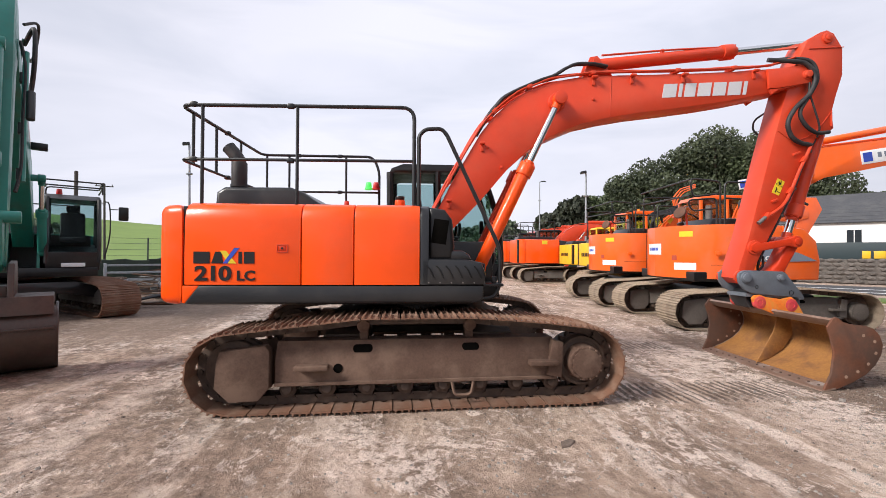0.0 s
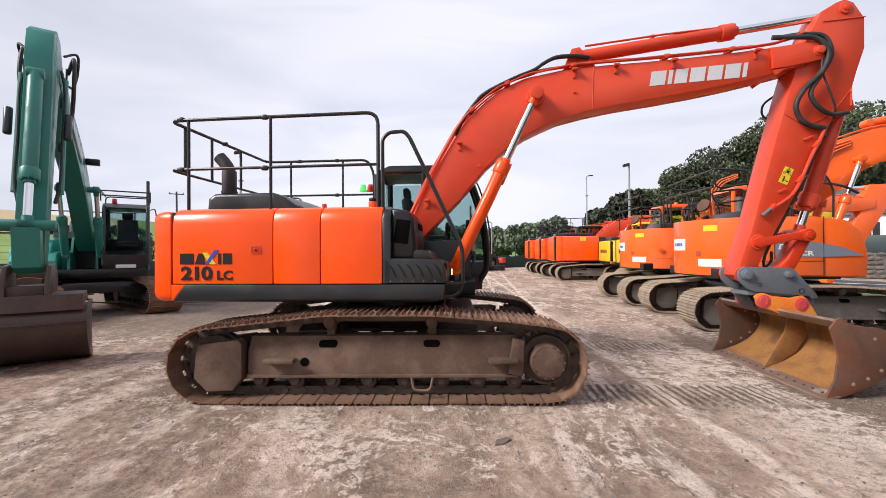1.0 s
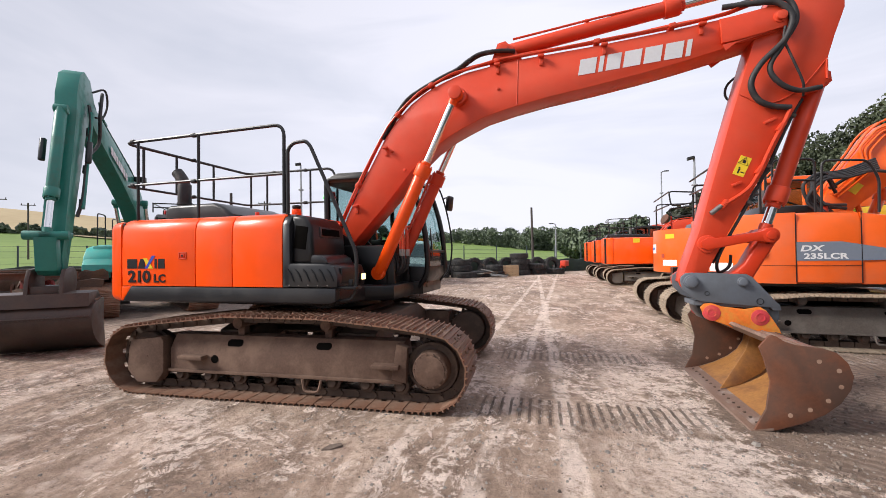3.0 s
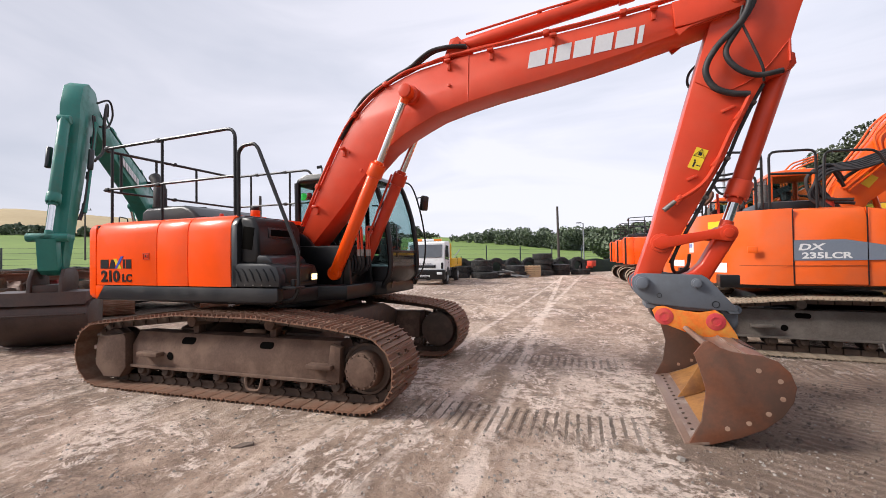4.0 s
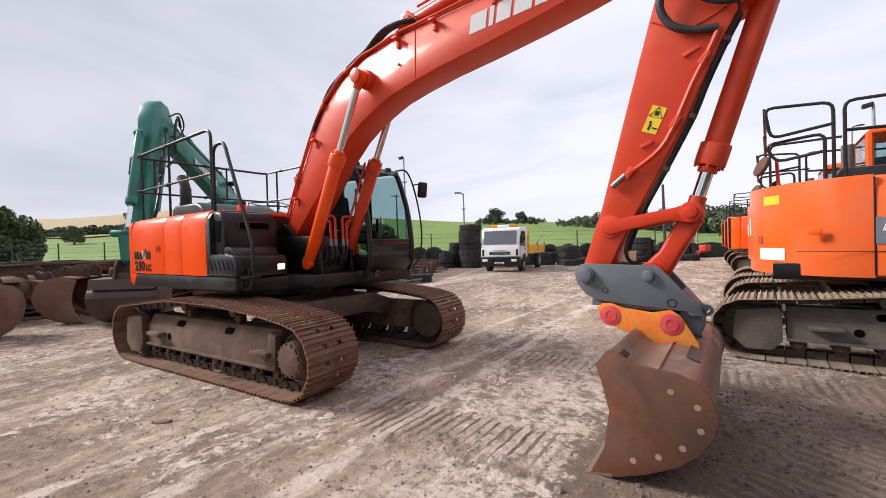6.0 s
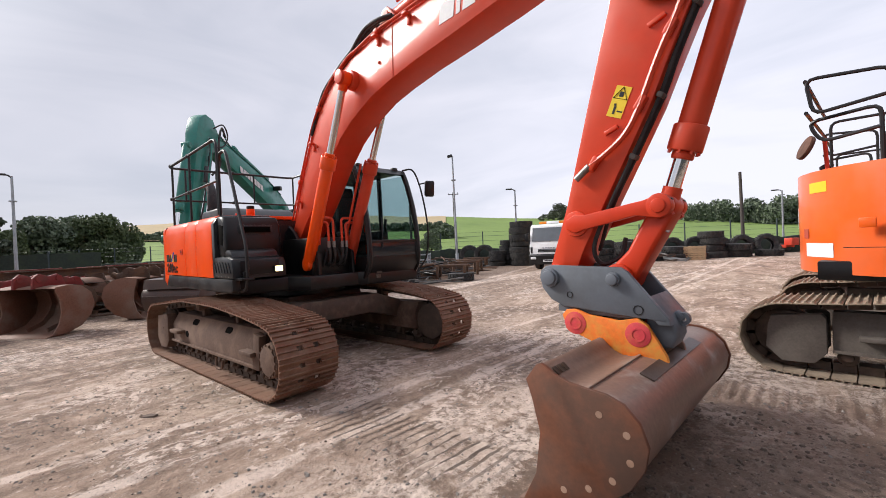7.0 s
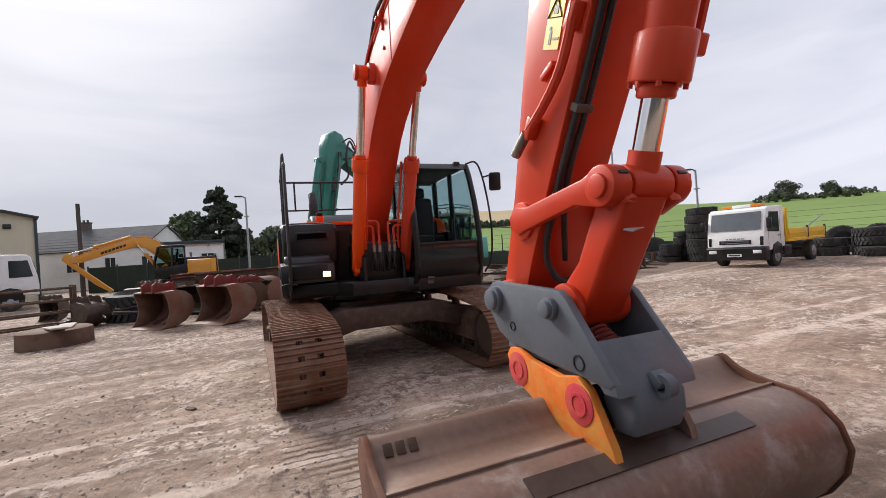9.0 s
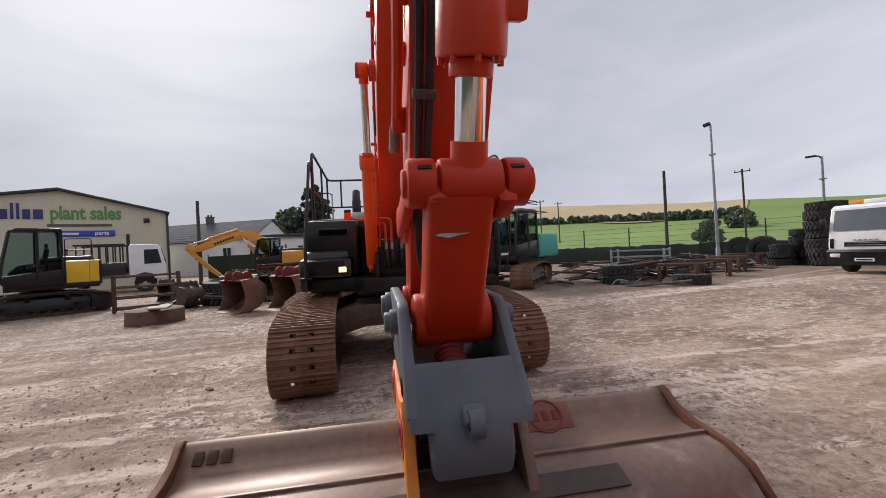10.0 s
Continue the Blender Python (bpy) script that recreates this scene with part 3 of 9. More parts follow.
def letters(name, text, size, mat, parent, m, label="", stretch=(1, 1), shear=0.0, bold=0.0, space=1.0):
    me = lettering(text, size, 0.003, shear, space)
    me.materials.clear()
    me.materials.append(mat)
    return part(name, me, mat, parent, label, m @ Matrix.Diagonal((*stretch, 1, 1)))


def empty_bm():
    return bmesh.new()


# ---- the ground ----


def axis_steps(lo, hi, step, far):
    v = list(np.arange(lo, hi + 1e-6, step))
    d = step
    a, b = v[0], v[-1]
    left, right = [], []
    while a > -far:
        d *= 1.16
        a -= d
        left.append(a)
    d = step
    while b < far:
        d *= 1.16
        b += d
        right.append(b)
    return left[::-1] + v + right


# grouser prints: start, heading in degrees, length, width, depth
PRINTS = [((1.75, 4.68), 5, 2.55, 0.70, 0.030), ((1.55, 7.05), 5, 2.5, 0.66, 0.026), ((4.6, 3.4), 64, 4.6, 0.6, 0.016), ((5.6, 3.2), 76, 4.6, 0.6, 0.016), 
          ((4.5, 7.6), 5, 3.4, 0.6, 0.026), ((-4.4, 2.0), 14, 3.2, 0.6, 0.012)]


def ground_height(x, y):
    near = max(0.0, 1 - max(0.0, math.hypot(x - 2, y - 5) - 14) / 10)
    h = 0.012 * noise.noise((x * 0.8, y * 0.8, 0.3)) + 0.006 * noise.noise((x * 3.1, y * 3.1, 1.7))
    h += (0.009 * noise.noise((x * 9.0, y * 9.0, 4.1)) + 0.014 * noise.noise((x * 0.55 + y * 0.2, y * 2.4 - x * 0.85, 6.6))) * near
    for (px, py), head, length, width, depth in PRINTS:
        c, s = math.cos(radians(head)), math.sin(radians(head))
        u, v = (x - px) * c + (y - py) * s, -(x - px) * s + (y - py) * c
        if -0.1 < u < length + 0.1 and abs(v) < width / 2 + 0.06:
            fade = min(1.0, max(0.0, (width / 2 + 0.05 - abs(v)) / 0.06)) * min(1.0, max(0.0, u / 0.3)) * min(1.0, max(0.0, (length - u) / 0.4))
            broken = max(0.0, min(1.0, 0.7 + 1.6 * noise.noise((x * 1.3, y * 1.3, 9.0))))
            h += depth * fade * broken * (abs(math.sin(u * math.pi / 0.098)) ** 0.6 * 2 - 1.2) * 0.7
    return h * min(1.0, near + 0.2)


def build_ground():
    xs, ys = axis_steps(-4.6, 7.4, 0.025, 1500), axis_steps(0.8, 8.8, 0.038, 1500)
    nx, ny = len(xs), len(ys)
    co = []
    for y in ys:
        for x in xs:
            far = math.hypot(x - 2, y - 5)
            co.append((x, y, ground_height(x, y) if far < 60 else 0.0))
    faces = [(j * nx + i, j * nx + i + 1, (j + 1) * nx + i + 1, (j + 1) * nx + i) for j in range(ny - 1) for i in range(nx - 1)]
    me = bpy.data.meshes.new("ground")
    me.from_pydata(co, [], faces)
    me.polygons.foreach_set("use_smooth", [True] * len(faces))
    me.materials.append(YARD)
    tagged(new("ground", me), "compacted grey-brown stone yard with pale chalky patches and track prints", "ground", kind="structure")


build_ground()


def scatter_stones(name, label, mat, seed, count, least, most, area=(-4.5, 8.5, -0.5, 9.0)):
    rnd = random.Random(seed)
    co, faces = [], []
    for _ in range(count):
        x, y = rnd.uniform(area[0], area[1]), rnd.uniform(area[2], area[3])
        if seed < 9 and rnd.random() < 0.35:
            x, y = rnd.uniform(0, 7), rnd.uniform(0.5, 5)
        s = least + most * rnd.random() ** 4
        if rnd.random() < 0.006:
            s *= 2.2
        z = ground_height(x, y)
        b = len(co)
        a0 = rnd.uniform(0, 6.28)
        for k in range(5):
            a = a0 + k * 1.2566
            r = s * rnd.uniform(0.75, 1.3)
            co.append((x + r * math.cos(a), y + r * math.sin(a), z - s * 0.25))
        for k in range(5):
            a = a0 + k * 1.2566 + 0.3
            r = s * rnd.uniform(0.4, 0.8)
            co.append((x + r * math.cos(a), y + r * math.sin(a), z + s * rnd.uniform(0.4, 0.75)))
        for k in range(5):
            faces.append((b + k, b + (k + 1) % 5, b + 5 + (k + 1) % 5, b + 5 + k))
        faces.append(tuple(b + 5 + k for k in range(5)))
    me = bpy.data.meshes.new(name)
    me.from_pydata(co, [], faces)
    me.materials.append(mat)
    tagged(new(name, me), label, "stones", kind="stuff")


scatter_stones("loose_stones", "small loose grey and pale stones on the yard", STONE, 5, 11000, 0.004, 0.013)
scatter_stones("soil_clods", "dark brown crumbs of soil scattered on the yard", CLOD, 8, 3000, 0.002, 0.012)
scatter_stones("soil_crumbs", "dense dark soil crumbs beside the parked row", CLOD, 9, 6000, 0.005, 0.022, (4.4, 8.0, 1.8, 7.2))

bm = bmesh.new()
lo = [bm.verts.new((x, y, z)) for x, y, z in ((-0.13, -0.05, 0.0), (-0.02, -0.07, 0.0), (0.12, -0.02, 0.0), (0.10, 0.05, 0.0), (-0.04, 0.06, 0.0))]
hi = [bm.verts.new((v.co.x * 0.94, v.co.y * 0.92, 0.022 + 0.05 * max(0.0, v.co.x))) for v in lo]
bm.faces.new(lo[::-1])
bm.faces.new(hi)
for k in range(5):
    bm.faces.new((lo[k], lo[(k + 1) % 5], hi[(k + 1) % 5], hi[k]))
plate_piece = new("broken_plate", bpy.data.meshes.new("broken_plate"))
bm.to_mesh(plate_piece.data)
bm.free()
plate_piece.data.materials.append(CLOD)
plate_piece.matrix_basis = pose(1.02, 3.41, ground_height(1.02, 3.41), 0, -2, 30) @ Matrix.Diagonal((0.7, 0.7, 0.7, 1))
tagged(plate_piece, "flat dark broken plate lying on the yard", "debris")

# ---- tracked undercarriage, used by every machine ----
PITCH = 0.195


def track_path(L0, L1, r0, r1, c0, c1, top, carr):
    """The closed line of the shoes' outer face: rear wheel, front wheel, the sagging top run over its carrier rollers."""
    pts = []
    for k in range(0, 13):  # rear, from the bottom round to the top
        a = radians(270 - k * 180 / 12)
        pts.append((L0 + r0 * math.cos(a), c0 + r0 * math.sin(a)))
    for x, z in carr:
        pts.append((x, z))
    for k in range(0, 13):
        a = radians(90 - k * 180 / 12)
        pts.append((L1 + r1 * math.cos(a), c1 + r1 * math.sin(a)))
    return [Vector((x, 0, z)) for x, z in pts]


def walk_line(pts, step_count):
    seg = [(pts[i], pts[(i + 1) % len(pts)]) for i in range(len(pts))]
    lens = [(b - a).length for a, b in seg]
    total = sum(lens)
    n = step_count(total)
    out = []

    def point(s):
        s %= total
        for (a, b), l in zip(seg, lens):
            if s <= l:
                return a + (b - a) * (s / l)
            s -= l
        return seg[-1][1]

    for i in range(n):
        s = (i + 0.5) * total / n
        p, q = point(s - total / n * 0.5), point(s + total / n * 0.5)
        out.append(((p + q) / 2, (q - p).normalized()))
    return out


def shoe_mesh(width, mat, fine=True):
    """A triple-grouser shoe: x along the track, z outwards, two mud holes beside the middle."""
    prof = [(-0.093, -0.006), (-0.093, 0.006), (-0.073, 0.008), (-0.069, 0.031), (-0.059, 0.031), (-0.055, 0.008), (-0.010, 0.008), (-0.006, 0.031), (0.005, 0.031), (0.010, 0.008), (0.055, 0.008), (0.059, 0.031), (0.069, 0.031), (0.073, 0.008), (0.089, 0.005), (0.089, -0.008), (0.078, -0.004)]
    bm = empty_bm()
    h = width / 2
    if fine:
        prism(bm, prof, -h, -0.125)
        prism(bm, prof, -0.06, 0.06)
        prism(bm, prof, 0.125, h)
        for y0 in (-0.125, 0.06):
            prism(bm, prof[:6] + [(-0.035, 0.008), (-0.035, -0.005)], y0, y0 + 0.065)
            prism(bm, [(0.018, -0.004), (0.018, 0.008)] + prof[10:], y0, y0 + 0.065)
    else:
        prism(bm, prof, -h, h)
    return mesh_of(bm, "track_shoe", mat, 25)


def undercarriage(root, turn, gauge, width, shoe_mat, frame_mat, p, hero=False):
    """Two tracks and the centre frame. p: the track's line. All stand under root, turned by so many degrees."""
    R = pose(0, 0, 0, 0, 0, turn)
    shoe = shoe_mesh(width, shoe_mat, hero)
    line = track_path(*p)
    L0, L1, r0, r1, c0, c1, top, carr = p
    bm = empty_bm()
    for sx in (-1, 1):
        prism(bm, [(-0.75, 0.62), (0.75, 0.62), (0.62, 0.92), (-0.62, 0.92)], -0.62, 0.62, bev=0.03)
    prism(bm, [(-gauge / 2 + 0.1, 0.42), (-0.5, 0.58), (0.5, 0.58), (gauge / 2 - 0.1, 0.42), (gauge / 2 - 0.1, 0.70), (0.62, 0.86), (-0.62, 0.86), (-gauge / 2 + 0.1, 0.70)], 0.55, 1.02, axis="x", bev=0.02)
    prism(bm, [(-gauge / 2 + 0.1, 0.42), (-0.5, 0.58), (0.5, 0.58), (gauge / 2 - 0.1, 0.42), (gauge / 2 - 0.1, 0.70), (0.62, 0.86), (-0.62, 0.86), (-gauge / 2 + 0.1, 0.70)], -1.02, -0.55, axis="x", bev=0.02)
    part("car_body", bm, CHAIN if hero else CHARCOAL, root, "dusty dark steel centre frame", R)
    bm = empty_bm()
    cyl(bm, (0, 0, 0.86), (0, 0, 1.02), 0.62, seg=36)
    part("slew_ring", bm, BLACK, root, "", R)
    for side in (-1, 1):
        M = R @ pose(0, side * gauge / 2, 0)
        out = side  # the outer face
        bm = empty_bm()
        # the long box of the track frame, with its inner and outer plates
        prism(bm, [(-0.19, 0.28), (0.19, 0.28), (0.19, 0.52), (0.10, 0.675), (-0.10, 0.675), (-0.19, 0.52)], L0 + 0.41, L1 - 0.31, axis="x", bev=0.012)
        y0 = out * 0.19
        prism(bm, [(L0 + 0.41, 0.255), (L1 - 0.31, 0.255), (L1 - 0.31, 0.288), (L0 + 0.41, 0.288)], min(y0, y0 + out * 0.03), max(y0, y0 + out * 0.03), bev=0.004)
        tf = part("track_frame", bm, frame_mat, root, "long dusty steel track frame", M)
        for a, b in ((L0 + 0.62, 0.26), (L1 - 0.62, 0.24)):  # foot steps on the frame
            bm = empty_bm()
            box(bm, (a + 0.15, out * 0.245, 0.44), (b + 0.06, 0.11, 0.05), bev=0.01)
            part("step_bar", bm, frame_mat, tf)
        # solid black plugs; the shade inside the openings is their colour
        for a, w, z, hh in ((-0.60, 0.20, 0.60, 0.075), (0.51, 0.18, 0.60, 0.07), (-0.84, 0.095, 0.415, 0.095)):
            bm = empty_bm()
            pts = [(a + (w / 2 - hh / 2) * (1 if math.cos(t) >= 0 else -1) + hh / 2 * math.cos(t), z + hh / 2 * math.sin(t)) for t in [radians(15 + 30 * i) for i in range(12)]]
            rim, low = [], []
            for px, pz in pts:  # the upper openings lie on the sloping shoulder
                py = 0.196 - max(0.0, pz - 0.52) * 0.58
                rim.append(bm.verts.new((px, out * py, pz)))
                low.append(bm.verts.new((px, out * (py - 0.05), pz)))
            bm.faces.new(rim)
            bm.faces.new(low[::-1])
            for i in range(12):
                bm.faces.new((rim[i], rim[(i + 1) % 12], low[(i + 1) % 12], low[i]))
            bmesh.ops.recalc_face_normals(bm, faces=bm.faces)
            part("frame_hole", bm, HOLESHADE, tf, "black plug coloured as the shade in a track frame opening")
        # the idler's guard plate
        bm = empty_bm()
        g = [(L0 - 0.12, 0.50), (L0 - 0.09, 0.61), (L0 + 0.33, 0.66), (L0 + 0.37, 0.61), (L0 + 0.37, 0.25), (L0 + 0.27, 0.13), (L0, 0.12), (L0 - 0.14, 0.26)]
        prism(bm, g, min(out * 0.12, out * 0.25), max(out * 0.12, out * 0.25), bev=0.006)
        box(bm, (L0 + 0.10, out * 0.251, 0.43), (0.10, 0.006, 0.014))
        part("idler_guard", bm, frame_mat, tf)
        bm = empty_bm()
        prism(bm, g, min(-out * 0.16, -out * 0.22), max(-out * 0.16, -out * 0.22), bev=0.015)
        part("idler_guard", bm, frame_mat, tf)
        bm = empty_bm()
        cyl(bm, (L0, -0.11, c0), (L0, 0.11, c0), r0 - 0.13, seg=32, bev=0.02)
        cyl(bm, (L0, -0.04, c0), (L0, 0.04, c0), r0 - 0.10, seg=32)
        part("idler", bm, CHAIN, tf)
        # the sprocket and its final drive
        bm = empty_bm()
        teeth = 21
        pts = []
        for k in range(teeth * 2):
            rr = r1 - 0.10 if k % 2 else r1 - 0.15
            a = k * math.pi / teeth
            pts.append((L1 + rr * math.cos(a), c1 + rr * math.sin(a)))
        prism(bm, pts, -0.035, 0.035)
        part("sprocket", bm, CHAIN, tf)
        bm = empty_bm()
        cyl(bm, (L1, -out * 0.2, c1), (L1, out * 0.12, c1), 0.265, seg=36, bev=0.02)
        ring(bm, (L1, out * 0.12, c1), (0, 1, 0), 0.262, 0.235, 0.03, 36)
        part("drive_housing", bm, CHAIN, tf)
        bm = empty_bm()
        cyl(bm, (L1, out * 0.12, c1), (L1, out * 0.26, c1), 0.195, 0.18, seg=36, bev=0.012)
        cyl(bm, (L1, out * 0.26, c1), (L1, out * 0.275, c1), 0.155, seg=30, bev=0.005)
        for k in range(14):
            a = k * math.tau / 14
            q = (L1 + 0.165 * math.cos(a), c1 + 0.165 * math.sin(a))
            cyl(bm, (q[0], out * 0.255, q[1]), (q[0], out * 0.275, q[1]), 0.013, seg=6)
        prism(bm, [(L1 - 0.42, 0.30), (L1 - 0.26, 0.27), (L1 - 0.24, 0.64), (L1 - 0.36, 0.67)], min(out * 0.14, out * 0.24), max(out * 0.14, out * 0.24), bev=0.015)
        part("final_drive", bm, frame_mat, tf, "round bolted drive cover caked in dust")
        n = 8
        for k in range(n):
            x = L0 + 0.52 + k * (L1 - L0 - 0.86) / (n - 1)
            bm = empty_bm()
            cyl(bm, (x, -0.14, 0.205), (x, 0.14, 0.205), 0.055, seg=14)
            for s in (-1, 1):
                cyl(bm, (x, s * 0.09, 0.205), (x, s * 0.13, 0.205), 0.085, seg=16, bev=0.008)
                cyl(bm, (x, s * 0.12, 0.205), (x, s * 0.175, 0.215), 0.05, seg=12, bev=0.01)
            part("track_roller", bm, CHAIN, tf)
        for x, z in carr[1:-1]:
            bm = empty_bm()
            cyl(bm, (x, -0.12, z - 0.135), (x, 0.2, z - 0.135), 0.065, seg=16, bev=0.01)
            box(bm, (x, 0.0, z - 0.24), (0.09, 0.1, 0.14), bev=0.01)
            part("carrier_roller", bm, frame_mat, tf)
        bm = empty_bm()
        x = L0 + 0.52 + 4.5 * (L1 - L0 - 0.86) / 7
        tube(bm, rounded([(x - 0.11, out * 0.24, 0.26), (x - 0.085, out * 0.25, 0.13), (x + 0.085, out * 0.25, 0.13), (x + 0.11, out * 0.24, 0.26)], 0.05), 0.016, 6)
        part("track_guide", bm, frame_mat, tf)
        # the chain of links
        bm = empty_bm()
        places = walk_line(line, lambda t: round(t / PITCH))
        for pt, d in places:
            nrm = Vector((-d.z, 0, d.x))
            a = math.degrees(math.atan2(d.z, d.x))
            c = pt - nrm * 0.085
            if hero:
                for s in (-0.075, 0.075):
                    box(bm, (c.x, s, c.z), (0.185, 0.028, 0.085), (0, -a, 0))
                e = c + d * 0.097
                cyl(bm, (e.x, -0.105, e.z), (e.x, 0.105, e.z), 0.028, seg=8)
            else:
                box(bm, (c.x, 0, c.z), (0.18, 0.18, 0.085), (0, -a, 0))
        part("track_chain", bm, CHAIN, tf)
        for pt, d in places:
            nrm = Vector((-d.z, 0, d.x))
            rot = Matrix(((d.x, 0, nrm.x, 0), (0, 1, 0, 0), (d.z, 0, nrm.z, 0), (0, 0, 0, 1)))
            c = pt - nrm * 0.033
            part("track_shoe", shoe, None, tf, "", Matrix.Translation(c) @ rot)
    return


# the line runs clockwise seen from the right, so that the outside lies to the left of its heading
HERO_TRACK = (-1.86, 1.727, 0.41, 0.415, 0.41, 0.42, 0.95, [(-1.45, 0.865), (-0.60, 0.955), (0.51, 0.955), (1.30, 0.89)])

# ---- shared upper-works pieces ----


def ram(root, p, q, split, rb, rr, barrel_mat, half=0.0, collar=1.25, boss=None, name="cylinder", eye=0.075, eyew=0.10, extra=True):
    """A hydraulic cylinder from p to q; the barrel takes the share split of the way, the bright rod the rest."""
    p, q = Vector(p), Vector(q)
    d = q - p
    u = d.normalized()
    m = p + d * split
    bm = empty_bm()
    cyl(bm, p, m, rb, seg=24, bev=0.01)
    cyl(bm, m - u * rb * 2.0, m, rb * collar, seg=24, bev=0.012)
    cyl(bm, m, m + u * rb * 0.6, rb * 0.8, seg=24, bev=0.01)
    for k in range(8):
        a = k * math.tau / 8
        side = u.orthogonal().normalized()
        o = Matrix.Rotation(a, 3, u) @ side * rb * collar * 0.86
        cyl(bm, m + o - u * 0.01, m + o + u * 0.018, rb * 0.12, seg=6)
    cyl(bm, p - Vector((0, eyew, 0)), p + Vector((0, eyew, 0)), eye * 1.1, seg=20, bev=0.01)
    body = part(name, bm, barrel_mat, root)
    bm = empty_bm()
    cyl(bm, m, q, rr, seg=24)
    part("rod", bm, CHROME, body, "bright chromed piston rod")
    bm = empty_bm()
    cyl(bm, q - Vector((0, eyew, 0)), q + Vector((0, eyew, 0)), eye, seg=20, bev=0.012)
    cyl(bm, q - u * eye * 1.7, q, rr * 1.25, seg=20)
    part("rod_eye", bm, barrel_mat, body)
    return body


def mark_blocks(parent, mat, x0, z0, widths, h, gap, slope, lean, y, depth=0.004):
    """A row of plain upright blocks standing for a maker's mark."""
    x = x0
    for w in widths:
        bm = empty_bm()
        b = z0 + (x - x0) * slope
        t = z0 + (x + w - x0) * slope
        prism(bm, [(x, b), (x + w, t), (x + w + lean, t + h), (x + lean, b + h)], y - depth, y)
        part("mark_block", bm, mat, parent)
        x += w + gap


# ---- the orange excavator ----
HERO = thing("excavator", pose(-0.36, 5.65, 0, 0, 0, 3.1), "orange tracked excavator with raised boom, charcoal cab and guard rails", "excavator")


def hero_body(root):
    # platform and skirt
    bm = empty_bm()
    prism(bm, [(-2.3, -1.2), (0.62, -1.2), (0.72, -0.6), (1.05, -0.45), (1.05, 0.3), (1.16, 0.4), (1.16, 1.35), (-2.3, 1.25)], 1.02, 1.21, axis="z", bev=0.02)
    box(bm, (0.45, -0.02, 1.45), (0.9, 0.62, 0.55), bev=0.03)
    part("platform", bm, BLACK, root, "black steel deck")
    for side in (-1, 1):
        bm = empty_bm()
        end = 0.72 if side < 0 else 0.2
        pts = [(-2.20, 1.232), (-2.345, 1.04), (-2.28, 1.035), (end - 0.06, 1.055), (end, 1.09), (end, 1.232)]
        prism(bm, pts, *sorted((side * 1.21, side * 1.315)), bev=0.025)
        part("skirt", bm, CHARCOAL, root, "charcoal lower skirt")
    # counterweight, rounded in plan and along its edges
    bm = empty_bm()
    plan = [(-2.365, -1.31), (-2.50, -1.30), (-2.605, -1.245), (-2.68, -1.08), (-2.765, -0.72), (-2.82, -0.3), (-2.83, 0.0), (-2.82, 0.3), (-2.765, 0.72), (-2.68, 1.08), (-2.605, 1.245), (-2.50, 1.30), (-2.365, 1.31)]
    prism(bm, plan, 1.03, 2.06, axis="z", bev=0.10, seg=4)
    cw = part("counterweight", bm, ORANGE, root, "glossy orange rounded counterweight")
    for side in (-1, 1):
        bm = empty_bm()
        prism(bm, [(-2.36, 1.05), (-2.335, 1.045), (-2.19, 1.228), (-2.36, 1.228)], *sorted((side * 1.22, side * 1.312)), bev=0.012)
        part("toe", bm, ORANGE, cw)
    bm = empty_bm()
    box(bm, (-2.35, 0, 1.56), (0.03, 2.56, 0.96))
    box(bm, (-1.15, 0, 1.6), (2.36, 2.5, 0.86), bev=0.02)
    part("engine_bay", bm, INK, root)
    # side panels with a rounded shoulder
    for side in (-1, 1):
        spans = [(-2.337, -1.18), (-1.168, -0.642), (-0.630, 0.045)]
        for i, (a, b) in enumerate(spans):
            bm = empty_bm()
            sec = [(side * 1.20, 1.238), (side * 1.312, 1.238), (side * 1.318, 1.55), (side * 1.312, 1.90), (side * 1.295, 1.99), (side * 1.255, 2.05), (side * 1.18, 2.083), (side * 0.75, 2.095), (side * 0.75, 2.06), (side * 1.16, 2.03)]
            prism(bm, sec, a, b, axis="x", bev=0.006)
            pn = part("side_panel", bm, ORANGE, root, "glossy orange engine side panel")
            if i == 0:
                bm = empty_bm()
                for dz in (-0.037, 0.037):
                    box(bm, (-1.36, side * 1.322, 1.61 + dz), (0.115, 0.014, 0.010), bev=0.003)
                for dx in (-0.052, 0.052):
                    box(bm, (-1.36 + dx, side * 1.322, 1.61), (0.010, 0.014, 0.074), bev=0.003)
                lt = part("latch", bm, FADED, pn, "framed panel latch")
                bm = empty_bm()
                box(bm, (-1.36, side * 1.320, 1.61), (0.07, 0.012, 0.045), bev=0.004)
                part("latch_plate", bm, LINKRED, lt)
                bm = empty_bm()
                cyl(bm, (-1.362, side * 1.32, 1.612), (-1.362, side * 1.330, 1.612), 0.012, seg=12)
                part("lock", bm, INK, lt)
    # grey end fairing in front of the panels and the dark intake block
    bm = empty_bm()
    prism(bm, [(-1.315, 1.24), (-1.315, 1.95), (-1.27, 2.03), (-1.18, 2.075), (-0.55, 2.075), (-0.55, 1.24)], 0.05, 0.145, axis="x", bev=0.015)
    part("end_fairing", bm, CHARCOAL, root, "charcoal plastic end fairing")
    bm = empty_bm()
    prism(bm, [(0.14, 1.5), (0.39, 1.5), (0.415, 1.64), (0.39, 1.93), (0.31, 2.035), (0.14, 2.06)], -1.27, -0.52, bev=0.045, seg=3)
    blk = part("intake_block", bm, BLACK, root, "glossy black moulded intake housing")
    bm = empty_bm()
